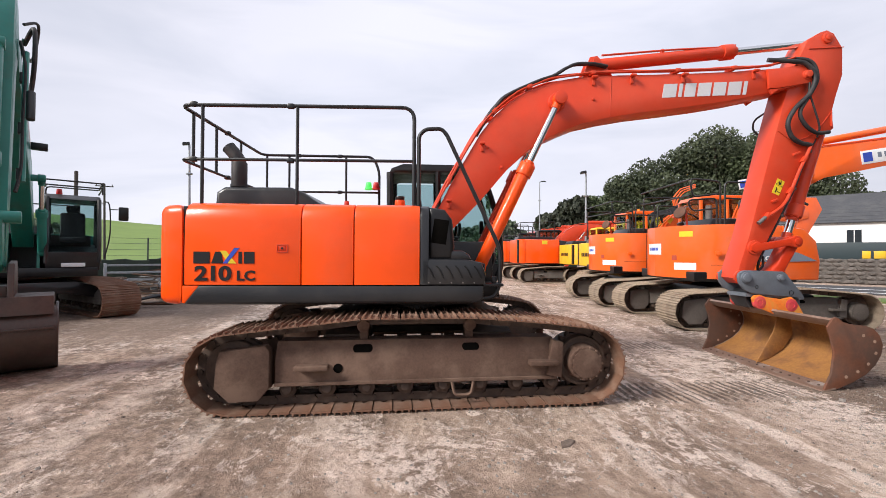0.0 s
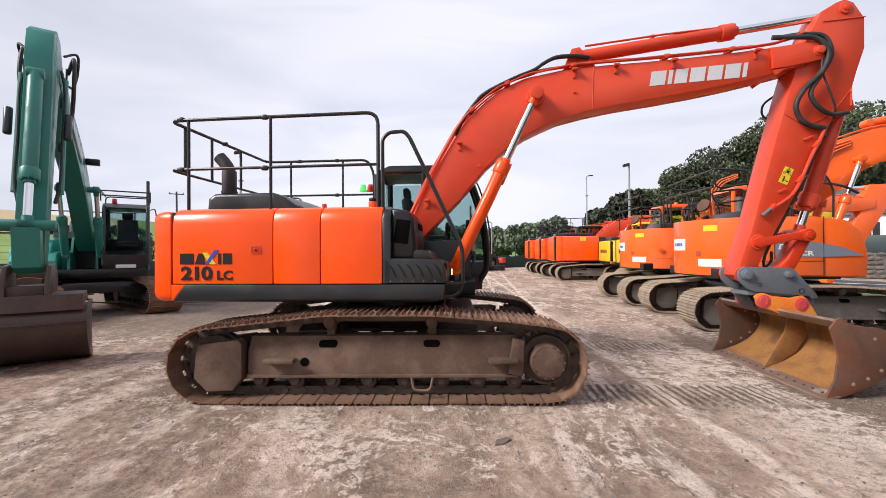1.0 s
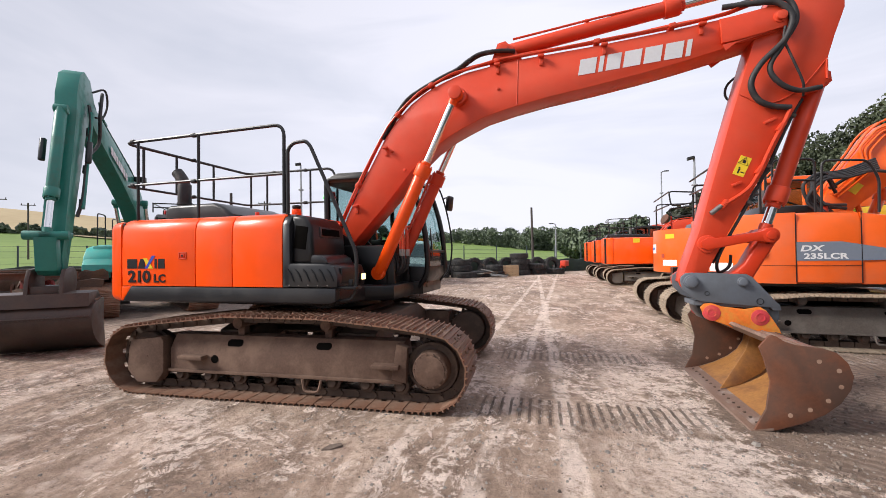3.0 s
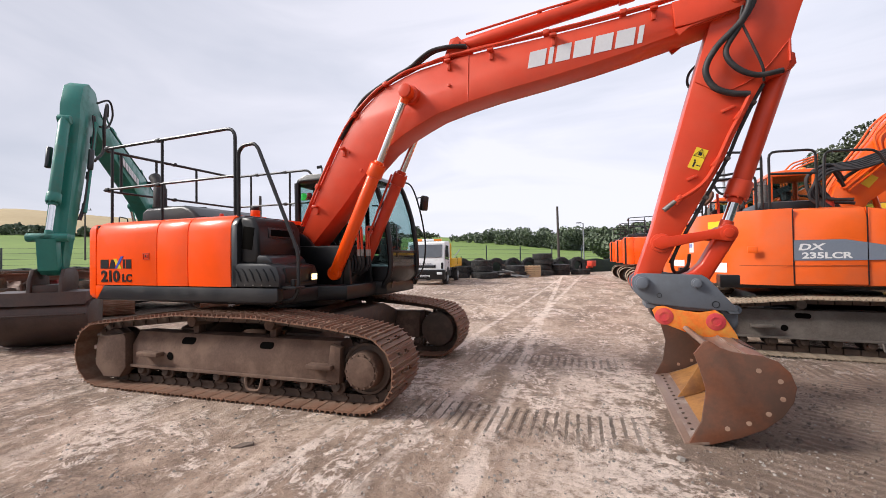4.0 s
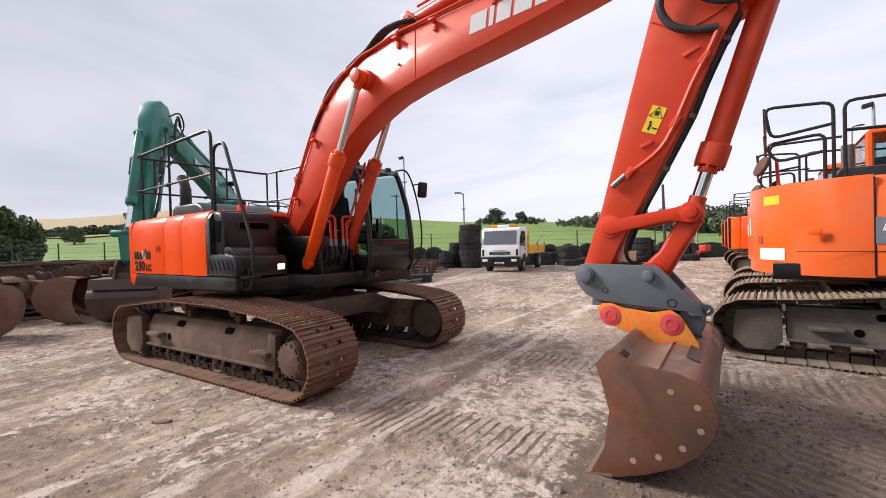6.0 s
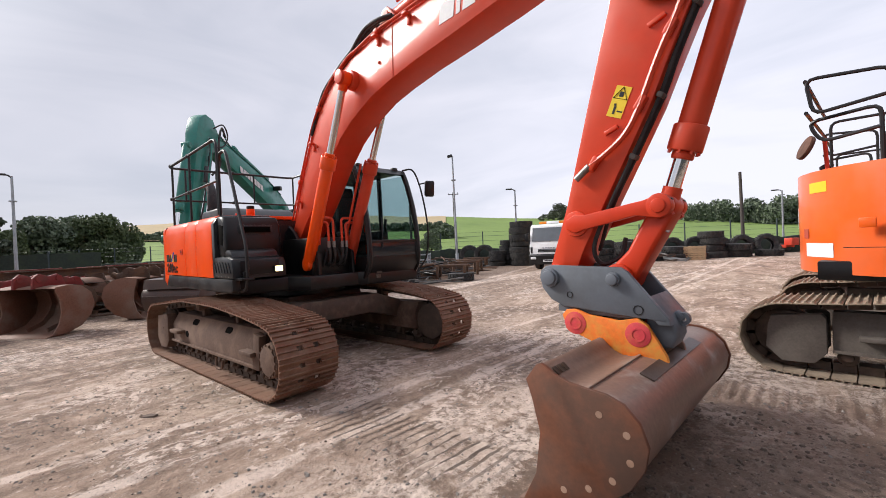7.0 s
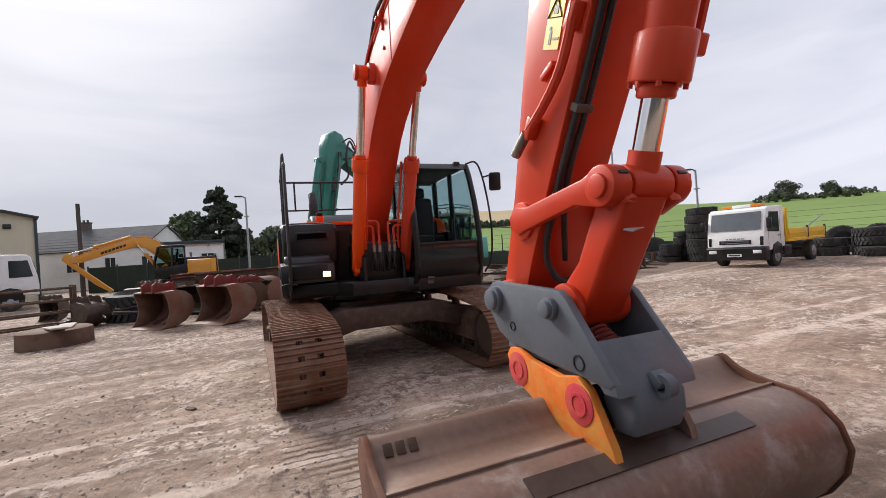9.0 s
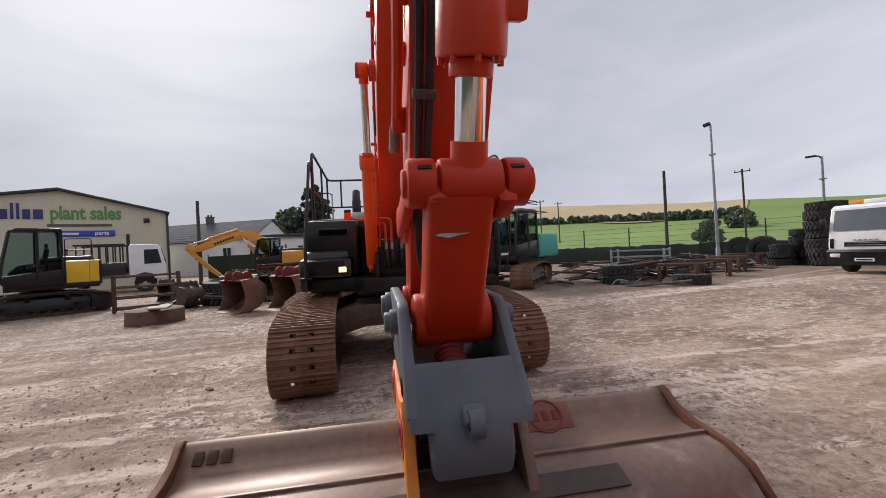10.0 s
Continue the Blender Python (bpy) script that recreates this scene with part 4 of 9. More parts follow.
    box(bm, (0.397, -0.87, 1.865), (0.022, 0.46, 0.125), (0, -5, 0), bev=0.01)
    part("intake_rim", bm, CHARCOAL, blk)
    # raised black blocks carry the shade of the intake mouth and side recess
    bm = empty_bm()
    box(bm, (0.402, -0.87, 1.865), (0.022, 0.40, 0.085), (0, -5, 0), bev=0.01)
    part("intake_mouth", bm, HOLESHADE, blk, "black block coloured as the shade in the intake opening")
    bm = empty_bm()
    box(bm, (0.26, -1.268, 1.80), (0.16, 0.014, 0.26), (0, 8, 0), bev=0.006)
    part("side_recess", bm, HOLESHADE, blk)
    # tool box with louvres and the lit work light
    bm = empty_bm()
    prism(bm, [(0.055, 1.235), (0.735, 1.235), (0.745, 1.36), (0.70, 1.475), (0.56, 1.505), (0.055, 1.515)], -1.315, -0.62, bev=0.03)
    prism(bm, [(0.13, 1.5), (0.60, 1.5), (0.57, 1.56), (0.50, 1.60), (0.16, 1.61)], -1.26, -0.66, bev=0.025)
    tb = part("tool_box", bm, CHARCOAL, root, "charcoal ribbed tool box")
    for k in range(6):
        bm = empty_bm()
        x = 0.12 + k * 0.10
        tube(bm, [(x, -1.318, 1.44), (x + 0.035, -1.32, 1.40), (x + 0.075, -1.318, 1.31)], 0.009, 6)
        part("rib", bm, BLACK, tb)
    for k in range(5):
        bm = empty_bm()
        cyl(bm, (0.14 + k * 0.12, -1.312, 1.262), (0.14 + k * 0.12, -1.32, 1.262), 0.008, seg=8)
        part("bolt", bm, STEEL, tb)
    bm = empty_bm()
    box(bm, (0.735, -0.97, 1.37), (0.03, 0.5, 0.19), bev=0.02)
    part("front_cover", bm, BLACK, tb)
    bm = empty_bm()
    box(bm, (0.755, -0.74, 1.335), (0.03, 0.13, 0.10), bev=0.015)
    wl = part("work_light", bm, BLACK, tb)
    bm = empty_bm()
    box(bm, (0.772, -0.74, 1.335), (0.008, 0.10, 0.072), bev=0.003)
    part("lens", bm, WORKLIGHT, wl, "lit warm work light lens")
    # engine hood, exhaust, caps
    bm = empty_bm()
    prism(bm, [(-2.335, -0.745), (0.045, -0.745), (0.045, 0.30), (-0.45, 0.30), (-0.45, 0.745), (-2.335, 0.745)], 2.035, 2.085, axis="z", bev=0.006)
    part("top_cover", bm, ORANGE, root)
    bm = empty_bm()
    prism(bm, [(-2.33, 2.04), (-2.31, 2.27), (-2.22, 2.33), (-1.47, 2.335), (-1.32, 2.28), (-1.17, 2.17), (-1.15, 2.04)], -0.74, 0.55, bev=0.05, seg=3)
    prism(bm, [(-1.18, 2.05), (-1.14, 2.16), (-0.75, 2.14), (-0.68, 2.05)], -0.6, 0.4, bev=0.03)
    part("engine_hood", bm, CHARCOAL, root, "dark grey engine hood")
    bm = empty_bm()
    cyl(bm, (-2.105, -0.6, 2.28), (-2.105, -0.6, 2.64), 0.088, seg=24, bev=0.012)
    ring(bm, (-2.105, -0.6, 2.36), (0, 0, 1), 0.098, 0.08, 0.03, 24)
    tube(bm, spline([(-2.105, -0.6, 2.58), (-2.115, -0.6, 2.66), (-2.165, -0.6, 2.74), (-2.235, -0.6, 2.82)], 4), 0.078, 20)
    part("exhaust_pipe", bm, HOSE, root, "dark dull exhaust with a slanted tip")
    bm = empty_bm()
    cyl(bm, (-0.83, -0.65, 2.07), (-0.83, -0.65, 2.12), 0.055, seg=16)
    cyl(bm, (-0.83, -0.65, 2.12), (-0.83, -0.65, 2.19), 0.028, seg=12, bev=0.008)
    part("filler_cap", bm, REDHOT, root)
    bm = empty_bm()
    cyl(bm, (-0.195, -0.69, 2.10), (-0.195, -0.69, 2.20), 0.06, seg=20, bev=0.01)
    post = part("tank_post", bm, ORANGE, root)
    bm = empty_bm()
    cyl(bm, (-0.195, -0.69, 2.20), (-0.195, -0.69, 2.25), 0.055, seg=20, bev=0.015)
    part("cap", bm, BLACK, post)


def hero_rails(root):
    zt, zm = 3.125, 2.545
    yn, yf = -1.18, 1.10
    bm = empty_bm()
    top = [(-0.02, yn, 2.09), (-0.02, yn, zt + 0.015), (-2.47, yn, zt - 0.01), (-2.47, yf, zt), (-0.72, yf, zt), (-0.62, yf, zm + 0.36), (-0.62, yf, 2.09)]
    tube(bm, rounded(top, 0.14, 5), 0.021, 8)
    gr = part("guard_rail", bm, RAILM, root, "dark grey tubular guard rail")
    bm = empty_bm()
    tube(bm, rounded([(-0.02, yn, zm + 0.015), (-2.47, yn, zm), (-2.47, yf, zm), (-0.62, yf, zm)], 0.12, 5), 0.017, 8)
    part("mid_rail", bm, RAILM, gr)
    for x, y in ((-2.24, yn), (-1.26, yn), (-2.47, -0.92), (-2.47, -0.4), (-2.47, 0.3), (-2.40, yf), (-2.05, yf), (-1.15, yf)):
        bm = empty_bm()
        tube(bm, [(x, y, 2.07 if abs(y) > 1 else zm), (x, y, zt)], 0.018, 8)
        part("post", bm, RAILM, gr)
    bm = empty_bm()
    for x, y, z in ((-2.33, yn, zt), (-1.33, yn, zt), (-2.33, yn, zm), (-1.33, yn, zm), (-2.47, -0.1, zt), (-2.47, -0.1, zm), (-1.9, yf, zt), (-1.25, yf, zt), (-1.25, yf, zm)):
        box(bm, (x, y, z), (0.075, 0.05, 0.055), bev=0.015)
    part("clamp", bm, RAILM, gr)
    # climbing hoop beside the tool box
    bm = empty_bm()
    hoop = [(0.03, yn, 2.06), (0.03, yn, 2.84), (0.10, yn, 2.91), (0.27, yn, 2.92), (0.33, yn, 2.86), (0.915, yn - 0.02, 1.62), (0.915, yn - 0.02, 1.24), (0.86, yn - 0.02, 1.10), (0.70, yn - 0.02, 1.08)]
    tube(bm, rounded(hoop, 0.10, 5), 0.022, 8)
    part("hand_hoop", bm, RAILM, root, "dark grey climbing hand rail")
    bm = empty_bm()
    box(bm, (0.83, -1.2, 1.235), (0.22, 0.16, 0.03), bev=0.006)
    box(bm, (0.85, -1.2, 1.28), (0.05, 0.05, 0.09), bev=0.006)
    part("foot_step", bm, BLACK, root)
    # beacons on the far rail
    for x, mat, nm in ((-0.78, GREENB, "green_beacon"), (-0.66, REDBEACON, "red_beacon")):
        bm = empty_bm()
        cyl(bm, (x, yf - 0.08, 2.58), (x, yf - 0.08, 2.61), 0.06, seg=16)
        cyl(bm, (x, yf - 0.08, 2.61), (x, yf - 0.08, 2.70), 0.052, 0.042, seg=16, bev=0.015)
        part(nm, bm, mat, gr, nm.replace("_", " ") + " light")
    bm = empty_bm()
    box(bm, (-2.12, 0.9, 2.36), (0.16, 0.05, 0.12), bev=0.02)
    part("rear_lamp", bm, BLACK, root)


def hero_cab(root):
    y0, y1 = 0.36, 1.36
    side = [(-0.40, 1.12), (-0.42, 2.70), (-0.34, 2.82), (0.86, 2.80), (1.00, 2.70), (1.17, 2.15), (1.235, 1.75), (1.235, 1.30), (1.10, 1.10)]
    bm = empty_bm()
    prism(bm, [(-0.42, 2.70), (-0.37, 2.80), (-0.20, 2.865), (0.55, 2.86), (0.90, 2.80), (1.00, 2.71), (0.96, 2.70), (0.8, 2.745), (-0.3, 2.75)], y0 - 0.01, y1 + 0.01, bev=0.03)
    cab = part("cab", bm, BLACK, root, "charcoal operator cab with tinted windows")
    bm = empty_bm()
    prism(bm, [(-0.40, 1.12), (1.10, 1.10), (1.235, 1.28), (1.235, 1.42), (-0.405, 1.46)], y0 + 0.03, y1 - 0.03, bev=0.02)
    part("lower_body", bm, BLACK, cab)
    for y in (y0 + 0.03, y1 - 0.03):
        bm = empty_bm()
        tube(bm, rounded([(-0.38, y, 1.2), (-0.395, y, 2.74)], 0.05), 0.05, 8)
        part("rear_pillar", bm, BLACK, cab)
        bm = empty_bm()
        tube(bm, spline([(1.10, y, 1.12), (1.225, y, 1.35), (1.22, y, 1.75), (1.155, y, 2.15), (1.03, y, 2.55), (0.93, y, 2.76)], 5), 0.042, 8)
        part("front_pillar", bm, BLACK, cab)
        bm = empty_bm()
        tube(bm, rounded([(0.33, y, 1.2), (0.30, y, 2.76)], 0.05), 0.04, 8)
        part("middle_pillar", bm, BLACK, cab)
    # panes
    g = 0.008
    for y in (y0 + 0.02, y1 - 0.02):
        bm = empty_bm()
        prism(bm, [(-0.36, 1.46), (0.30, 1.46), (0.28, 2.72), (-0.37, 2.72)], y - g / 2, y + g / 2)
        o = part("side_pane", bm, GLASS, cab)
        o.visible_shadow = False
        bm = empty_bm()
        prism(bm, [(0.34, 1.43), (1.20, 1.42), (1.20, 1.75), (1.13, 2.15), (0.92, 2.70), (0.32, 2.72)], y - g / 2, y + g / 2)
        o = part("side_pane", bm, GLASS, cab)
        o.visible_shadow = False
    fr = [(1.225, 1.66), (1.222, 1.75), (1.157, 2.15), (1.03, 2.55), (0.96, 2.70)]
    bm = empty_bm()
    prism(bm, fr + [(x - g, z) for x, z in fr[::-1]], y0 + 0.06, y1 - 0.06)
    o = part("windscreen", bm, GLASS, cab, "tall tinted windscreen")
    o.visible_shadow = False
    bm = empty_bm()
    lo = [(1.10, 1.14), (1.228, 1.32), (1.228, 1.63)]
    prism(bm, lo + [(x - g, z) for x, z in lo[::-1]], y0 + 0.06, y1 - 0.06)
    o = part("lower_pane", bm, DARKGLASS, cab)
    bm = empty_bm()
    prism(bm, [(-0.405, 1.5), (-0.397, 1.5), (-0.405, 2.7), (-0.413, 2.7)], y0 + 0.06, y1 - 0.06)
    o = part("rear_pane", bm, GLASS, cab)
    o.visible_shadow = False
    bm = empty_bm()
    box(bm, (1.235, (y0 + y1) / 2, 1.645), (0.03, y1 - y0 - 0.08, 0.04), bev=0.008)
    tube(bm, [(1.05, y0 + 0.06, 2.48), (1.14, y0 + 0.05, 2.2), (1.21, y0 + 0.05, 1.8)], 0.012, 6)
    tube(bm, [(1.245, 0.62, 1.56), (1.20, 0.66, 2.0)], 0.009, 6)
    part("window_bar", bm, BLACK, cab)
    # seat and console
    bm = empty_bm()
    box(bm, (0.28, 0.86, 1.72), (0.5, 0.5, 0.14), bev=0.05)
    box(bm, (0.03, 0.86, 2.08), (0.14, 0.48, 0.68), (0, -8, 0), bev=0.05)
    box(bm, (-0.02, 0.86, 2.50), (0.10, 0.26, 0.18), (0, -8, 0), bev=0.04)
    part("seat", bm, SEATM, cab)
    bm = empty_bm()
    for y in (0.55, 1.17):
        box(bm, (0.35, y, 1.72), (0.55, 0.14, 0.22), bev=0.03)
        cyl(bm, (0.62, y, 1.8), (0.64, y, 2.02), 0.025, seg=10)
    box(bm, (0.95, 0.46, 1.95), (0.06, 0.1, 0.2), bev=0.02)
    part("console", bm, BLACK, cab)
    bm = empty_bm()
    box(bm, (0.88, 0.5, 2.80), (0.08, 0.10, 0.07), bev=0.015)
    box(bm, (0.88, 1.2, 2.80), (0.08, 0.10, 0.07), bev=0.015)
    part("roof_lamp", bm, BLACK, cab)
    # mirror on its bowed arm
    bm = empty_bm()
    tube(bm, spline([(0.92, 1.34, 2.80), (1.06, 1.42, 2.80), (1.16, 1.46, 2.62), (1.27, 1.48, 2.2), (1.33, 1.48, 1.75), (1.29, 1.46, 1.38), (1.20, 1.40, 1.2)], 6), 0.014, 7)
    tube(bm, [(1.18, 1.46, 2.55), (1.24, 1.58, 2.58)], 0.012, 6)
    ma = part("mirror_arm", bm, BLACK, root)
    bm = empty_bm()
    box(bm, (1.26, 1.62, 2.48), (0.07, 0.17, 0.26), (0, 8, -18), bev=0.03)
    part("mirror", bm, BLACK, ma, "black door mirror")
    bm = empty_bm()
    for z in (1.22,):
        box(bm, (1.19, 0.58, z - 0.03), (0.01, 0.09, 0.03))
        box(bm, (1.165, 0.58, z - 0.09), (0.01, 0.08, 0.05))
    part("cab_plate", bm, SCRAPGREY, cab)


BOOM_TOP = [(0.02, 1.64), (0.198, 1.985), (0.464, 2.515), (0.837, 3.16), (1.02, 3.40), (1.214, 3.58), (1.40, 3.71), (1.596, 3.80), (1.80, 3.872), (1.98, 3.915), (2.364, 3.968), (2.759, 4.0), (3.55, 4.036), (4.353, 4.095), (4.86, 4.145)]
BOOM_LOW = [(4.79, 3.80), (4.425, 3.72), (4.03, 3.646), (3.50, 3.562), (2.96, 3.487), (2.55, 3.41), (2.20, 3.325), (1.98, 3.232), (1.75, 3.125), (1.50, 2.965), (1.217, 2.708), (0.841, 2.268), (0.467, 1.88), (0.30, 1.70), (0.12, 1.60)]


def hero_boom(root):
    bm = empty_bm()
    tip = [(5.10, 4.17), (5.36, 4.17), (5.45, 4.10), (5.45, 4.0), (5.36, 3.94), (5.05, 3.86)]
    prism(bm, BOOM_TOP + tip + BOOM_LOW, -0.195, 0.195, bev=0.008)
    boom = part("boom", bm, FADED, root, "faded orange-red curved steel boom")
    for y in (-0.22, 0.22):
        bm = empty_bm()
        s = [(4.80, 4.125), (4.95, 4.14), (5.30, 4.19), (5.44, 4.15), (5.47, 4.05), (5.42, 3.96), (5.30, 3.93), (4.98, 3.87), (4.82, 3.86)]
        prism(bm, s, y - 0.02, y + 0.02, bev=0.008)
        s = [(4.82, 3.84), (4.99, 3.865), (5.28, 3.925), (4.96, 3.85), (4.86, 3.78)]
        prism(bm, s, y - 0.012, y + 0.012)
        cyl(bm, (5.36, y - 0.035, 4.06), (5.36, y + 0.035, 4.06), 0.065, seg=20, bev=0.008)
        part("tip_bracket", bm, FADED, boom)
    bm = empty_bm()
    cyl(bm, (5.36, -0.29, 4.06), (5.36, 0.29, 4.06), 0.05, seg=20, bev=0.008)
    part("tip_pin", bm, FADED, boom)
    # boss of the two boom cylinders
    bm = empty_bm()
    cyl(bm, (1.86, -0.27, 3.60), (1.86, 0.27, 3.60), 0.115, seg=28, bev=0.012)
    cyl(bm, (1.86, -0.39, 3.60), (1.86, 0.39, 3.60), 0.06, seg=20, bev=0.01)
    for y in (-0.40, 0.40):
        cyl(bm, (1.86, y - 0.02, 3.60), (1.86, y + 0.02, 3.60), 0.085, seg=20, bev=0.008)
    part("cylinder_boss", bm, FADED, boom)
    # ear of the arm cylinder
    bm = empty_bm()
    for y in (-0.10, 0.10):
        prism(bm, [(2.24, 3.95), (2.70, 3.98), (2.56, 4.18), (2.46, 4.29), (2.36, 4.27)], y - 0.02, y + 0.02, bev=0.006)
    cyl(bm, (2.44, -0.14, 4.20), (2.44, 0.14, 4.20), 0.045, seg=14)
    part("cylinder_ear", bm, FADED, boom)
    # small welded brackets under the pipe runs
    for x, z in ((2.37, 3.95), (2.90, 3.985), (4.63, 4.10), (0.86, 3.03), (0.42, 2.27), (3.62, 4.02)):
        bm = empty_bm()
        box(bm, (x, -0.205, z - 0.05), (0.045, 0.02, 0.11), bev=0.006)
        box(bm, (x, -0.245, z - 0.005), (0.075, 0.06, 0.03), bev=0.008)
        part("pipe_bracket", bm, FADED, boom)
    for x, z in ((2.37, 3.66), (0.93, 2.98), (1.12, 2.72)):
        bm = empty_bm()
        cyl(bm, (x, -0.19, z), (x, -0.212, z), 0.02, seg=10, bev=0.004)
        part("grease_point", bm, FADED, boom)
    # weld seam across the near plate
    for y in (-0.1965, 0.1965):
        bm = empty_bm()
        tube(bm, [(2.60, y, 3.43), (2.62, y, 3.985)], 0.005, 6)
        part("weld_seam", bm, FADED, boom)
    # pipe runs along the top edge
    up = [Vector((x, 0, z)) for x, z in BOOM_TOP[1:]]
    for k, (y, off, r) in enumerate(((-0.17, 0.05, 0.016), (-0.12, 0.055, 0.016), (-0.215, 0.03, 0.014), (0.12, 0.05, 0.016), (0.17, 0.05, 0.016), (0.0, 0.05, 0.014))):
        bm = empty_bm()
        pts = []
        for i, p in enumerate(up):
            d = (up[min(i + 1, len(up) - 1)] - up[max(i - 1, 0)]).normalized()
            nrm = Vector((-d.z, 0, d.x))
            wob = 0.02 * math.sin(i * 1.7 + k)
            pts.append(p + nrm * (off + abs(wob)) + Vector((0, y, 0)))
        pts += [Vector((5.0, y, 4.26 - 0.01 * k)), Vector((5.2, y * 1.1, 4.30))] if k < 3 else []
        tube(bm, spline(pts, 4), r, 8)
        part("hydraulic_pipe", bm, FADED, boom)
    for s in (0.47, 1.06, 1.516, 2.364, 3.543, 4.345):
        z = np.interp(s, [p[0] for p in BOOM_TOP], [p[1] for p in BOOM_TOP])
        i = min(range(len(BOOM_TOP)), key=lambda j: abs(BOOM_TOP[j][0] - s))
        d = Vector((BOOM_TOP[min(i + 1, 14)][0] - BOOM_TOP[i - 1][0], 0, BOOM_TOP[min(i + 1, 14)][1] - BOOM_TOP[i - 1][1])).normalized()
        bm = empty_bm()
        c = Vector((s, 0, z)) + Vector((-d.z, 0, d.x)) * 0.045
        for cy, cw in ((-0.15, 0.17), (0.15, 0.13)):
            bm = empty_bm()
            box(bm, (c.x, cy, c.z), (0.07, cw, 0.05), (0, -math.degrees(math.atan2(d.z, d.x)), 0), bev=0.01)
            part("pipe_clamp", bm, FADED, boom)
    # black hoses over the bend
    for y, lift in ((-0.20, 0.0), (-0.145, 0.015), (-0.09, 0.03)):
        bm = empty_bm()
        tube(bm, spline([(0.80, y, 3.16), (0.93, y, 3.375 + lift), (1.07, y, 3.56 + lift), (1.22, y, 3.70 + lift), (1.61, y, 3.885 + lift), (1.84, y, 3.97 + lift), (2.0, y, 4.07 + lift), (2.155, y, 4.135 + lift), (2.39, y, 4.14 + lift), (2.58, y * 0.8, 4.13)], 5), 0.021, 8)
        part("rubber_hose", bm, HOSE, boom, "black rubber hose")
    # maker's mark as plain blocks
    mark_blocks(boom, LETTER, 3.325, 3.705, [0.19, 0.05, 0.155, 0.185, 0.18, 0.185, 0.05], 0.185, 0.033, 0.062, 0.03, -0.1955)
    # boom cylinders
    for s in (-1, 1):
        b = ram(root, (0.795, s * 0.33, 1.36), (1.86, s * 0.33, 3.60), 0.611, 0.082, 0.045, ORANGE if s < 0 else FADED, name="boom_cylinder", eye=0.085, eyew=0.055)
        bm = empty_bm()
        tube(bm, [(0.93, s * 0.33 - s * 0.1, 1.62), (0.95, s * 0.33 - s * 0.115, 1.80), (1.36, s * 0.33 - s * 0.115, 2.72)], 0.016, 7)
        part("feed_pipe", bm, FADED, b)
        for k in range(2):
            x, y = 0.99 + 0.01 * k, s * (0.14 - 0.075 * k)
            bm = empty_bm()
            tube(bm, rounded([(x + 0.02, s * 0.29, 1.93 + 0.06 * k), (x + 0.03, y, 1.93 + 0.06 * k), (x + 0.04, y, 1.66)], 0.06), 0.017, 8)
            p = part("bent_pipe", bm, FADED, b)
            bm = empty_bm()
            cyl(bm, (x + 0.04, y, 1.58), (x + 0.04, y, 1.67), 0.022, seg=8)
            part("fitting", bm, STEEL, p)
            bm = empty_bm()
            tube(bm, spline([(x + 0.04, y, 1.60), (x + 0.05, y * 0.9, 1.48), (x - 0.02, y * 0.8, 1.36), (x - 0.2, y * 0.7, 1.32)], 4), 0.018, 8)
            part("hose", bm, HOSE, b)
    # hoses and valve gear at the boom foot
    for k in range(5):
        bm = empty_bm()
        y = -0.14 + 0.07 * k
        tube(bm, spline([(0.80, y, 1.25), (0.93 + 0.02 * (k % 2), y * 1.2, 1.36), (0.90, y * 0.8, 1.56 + 0.03 * (k % 3)), (0.70, y, 1.66)], 5), 0.014, 7)
        part("foot_hose", bm, HOSE, boom)
    for y in (-0.27, 0.27):
        bm = empty_bm()
        prism(bm, [(-0.1, 1.2), (1.0, 1.2), (0.98, 1.52), (0.86, 1.60), (0.62, 1.50), (0.34, 1.82), (0.18, 1.92), (0.03, 1.82)], y - 0.025, y + 0.025, bev=0.01)
        part("boom_bracket", bm, BLACK, root)
    bm = empty_bm()
    prism(bm, [(-0.35, 1.21), (0.05, 1.21), (0.05, 1.95), (-0.35, 2.02)], -0.52, 0.33, bev=0.02)
    part("pump_cover", bm, BLACK, root)


ARM = [(4.405, 1.25), (4.42, 1.34), (4.583, 1.82), (4.772, 2.53), (4.90, 3.0), (5.085, 3.66), (5.20, 4.06), (5.30, 4.28), (5.455, 4.59), (5.64, 4.70), (5.74, 4.735), (5.84, 4.69), (5.965, 4.49), (5.962, 4.11), (5.87, 3.83), (5.80, 3.58), (5.80, 3.38), (5.75, 3.28), (5.59, 3.25), (5.457, 3.0), (5.323, 2.70), (5.225, 2.47), (5.03, 2.10), (4.865, 1.79), (4.70, 1.46), (4.60, 1.22), (4.50, 1.17)]


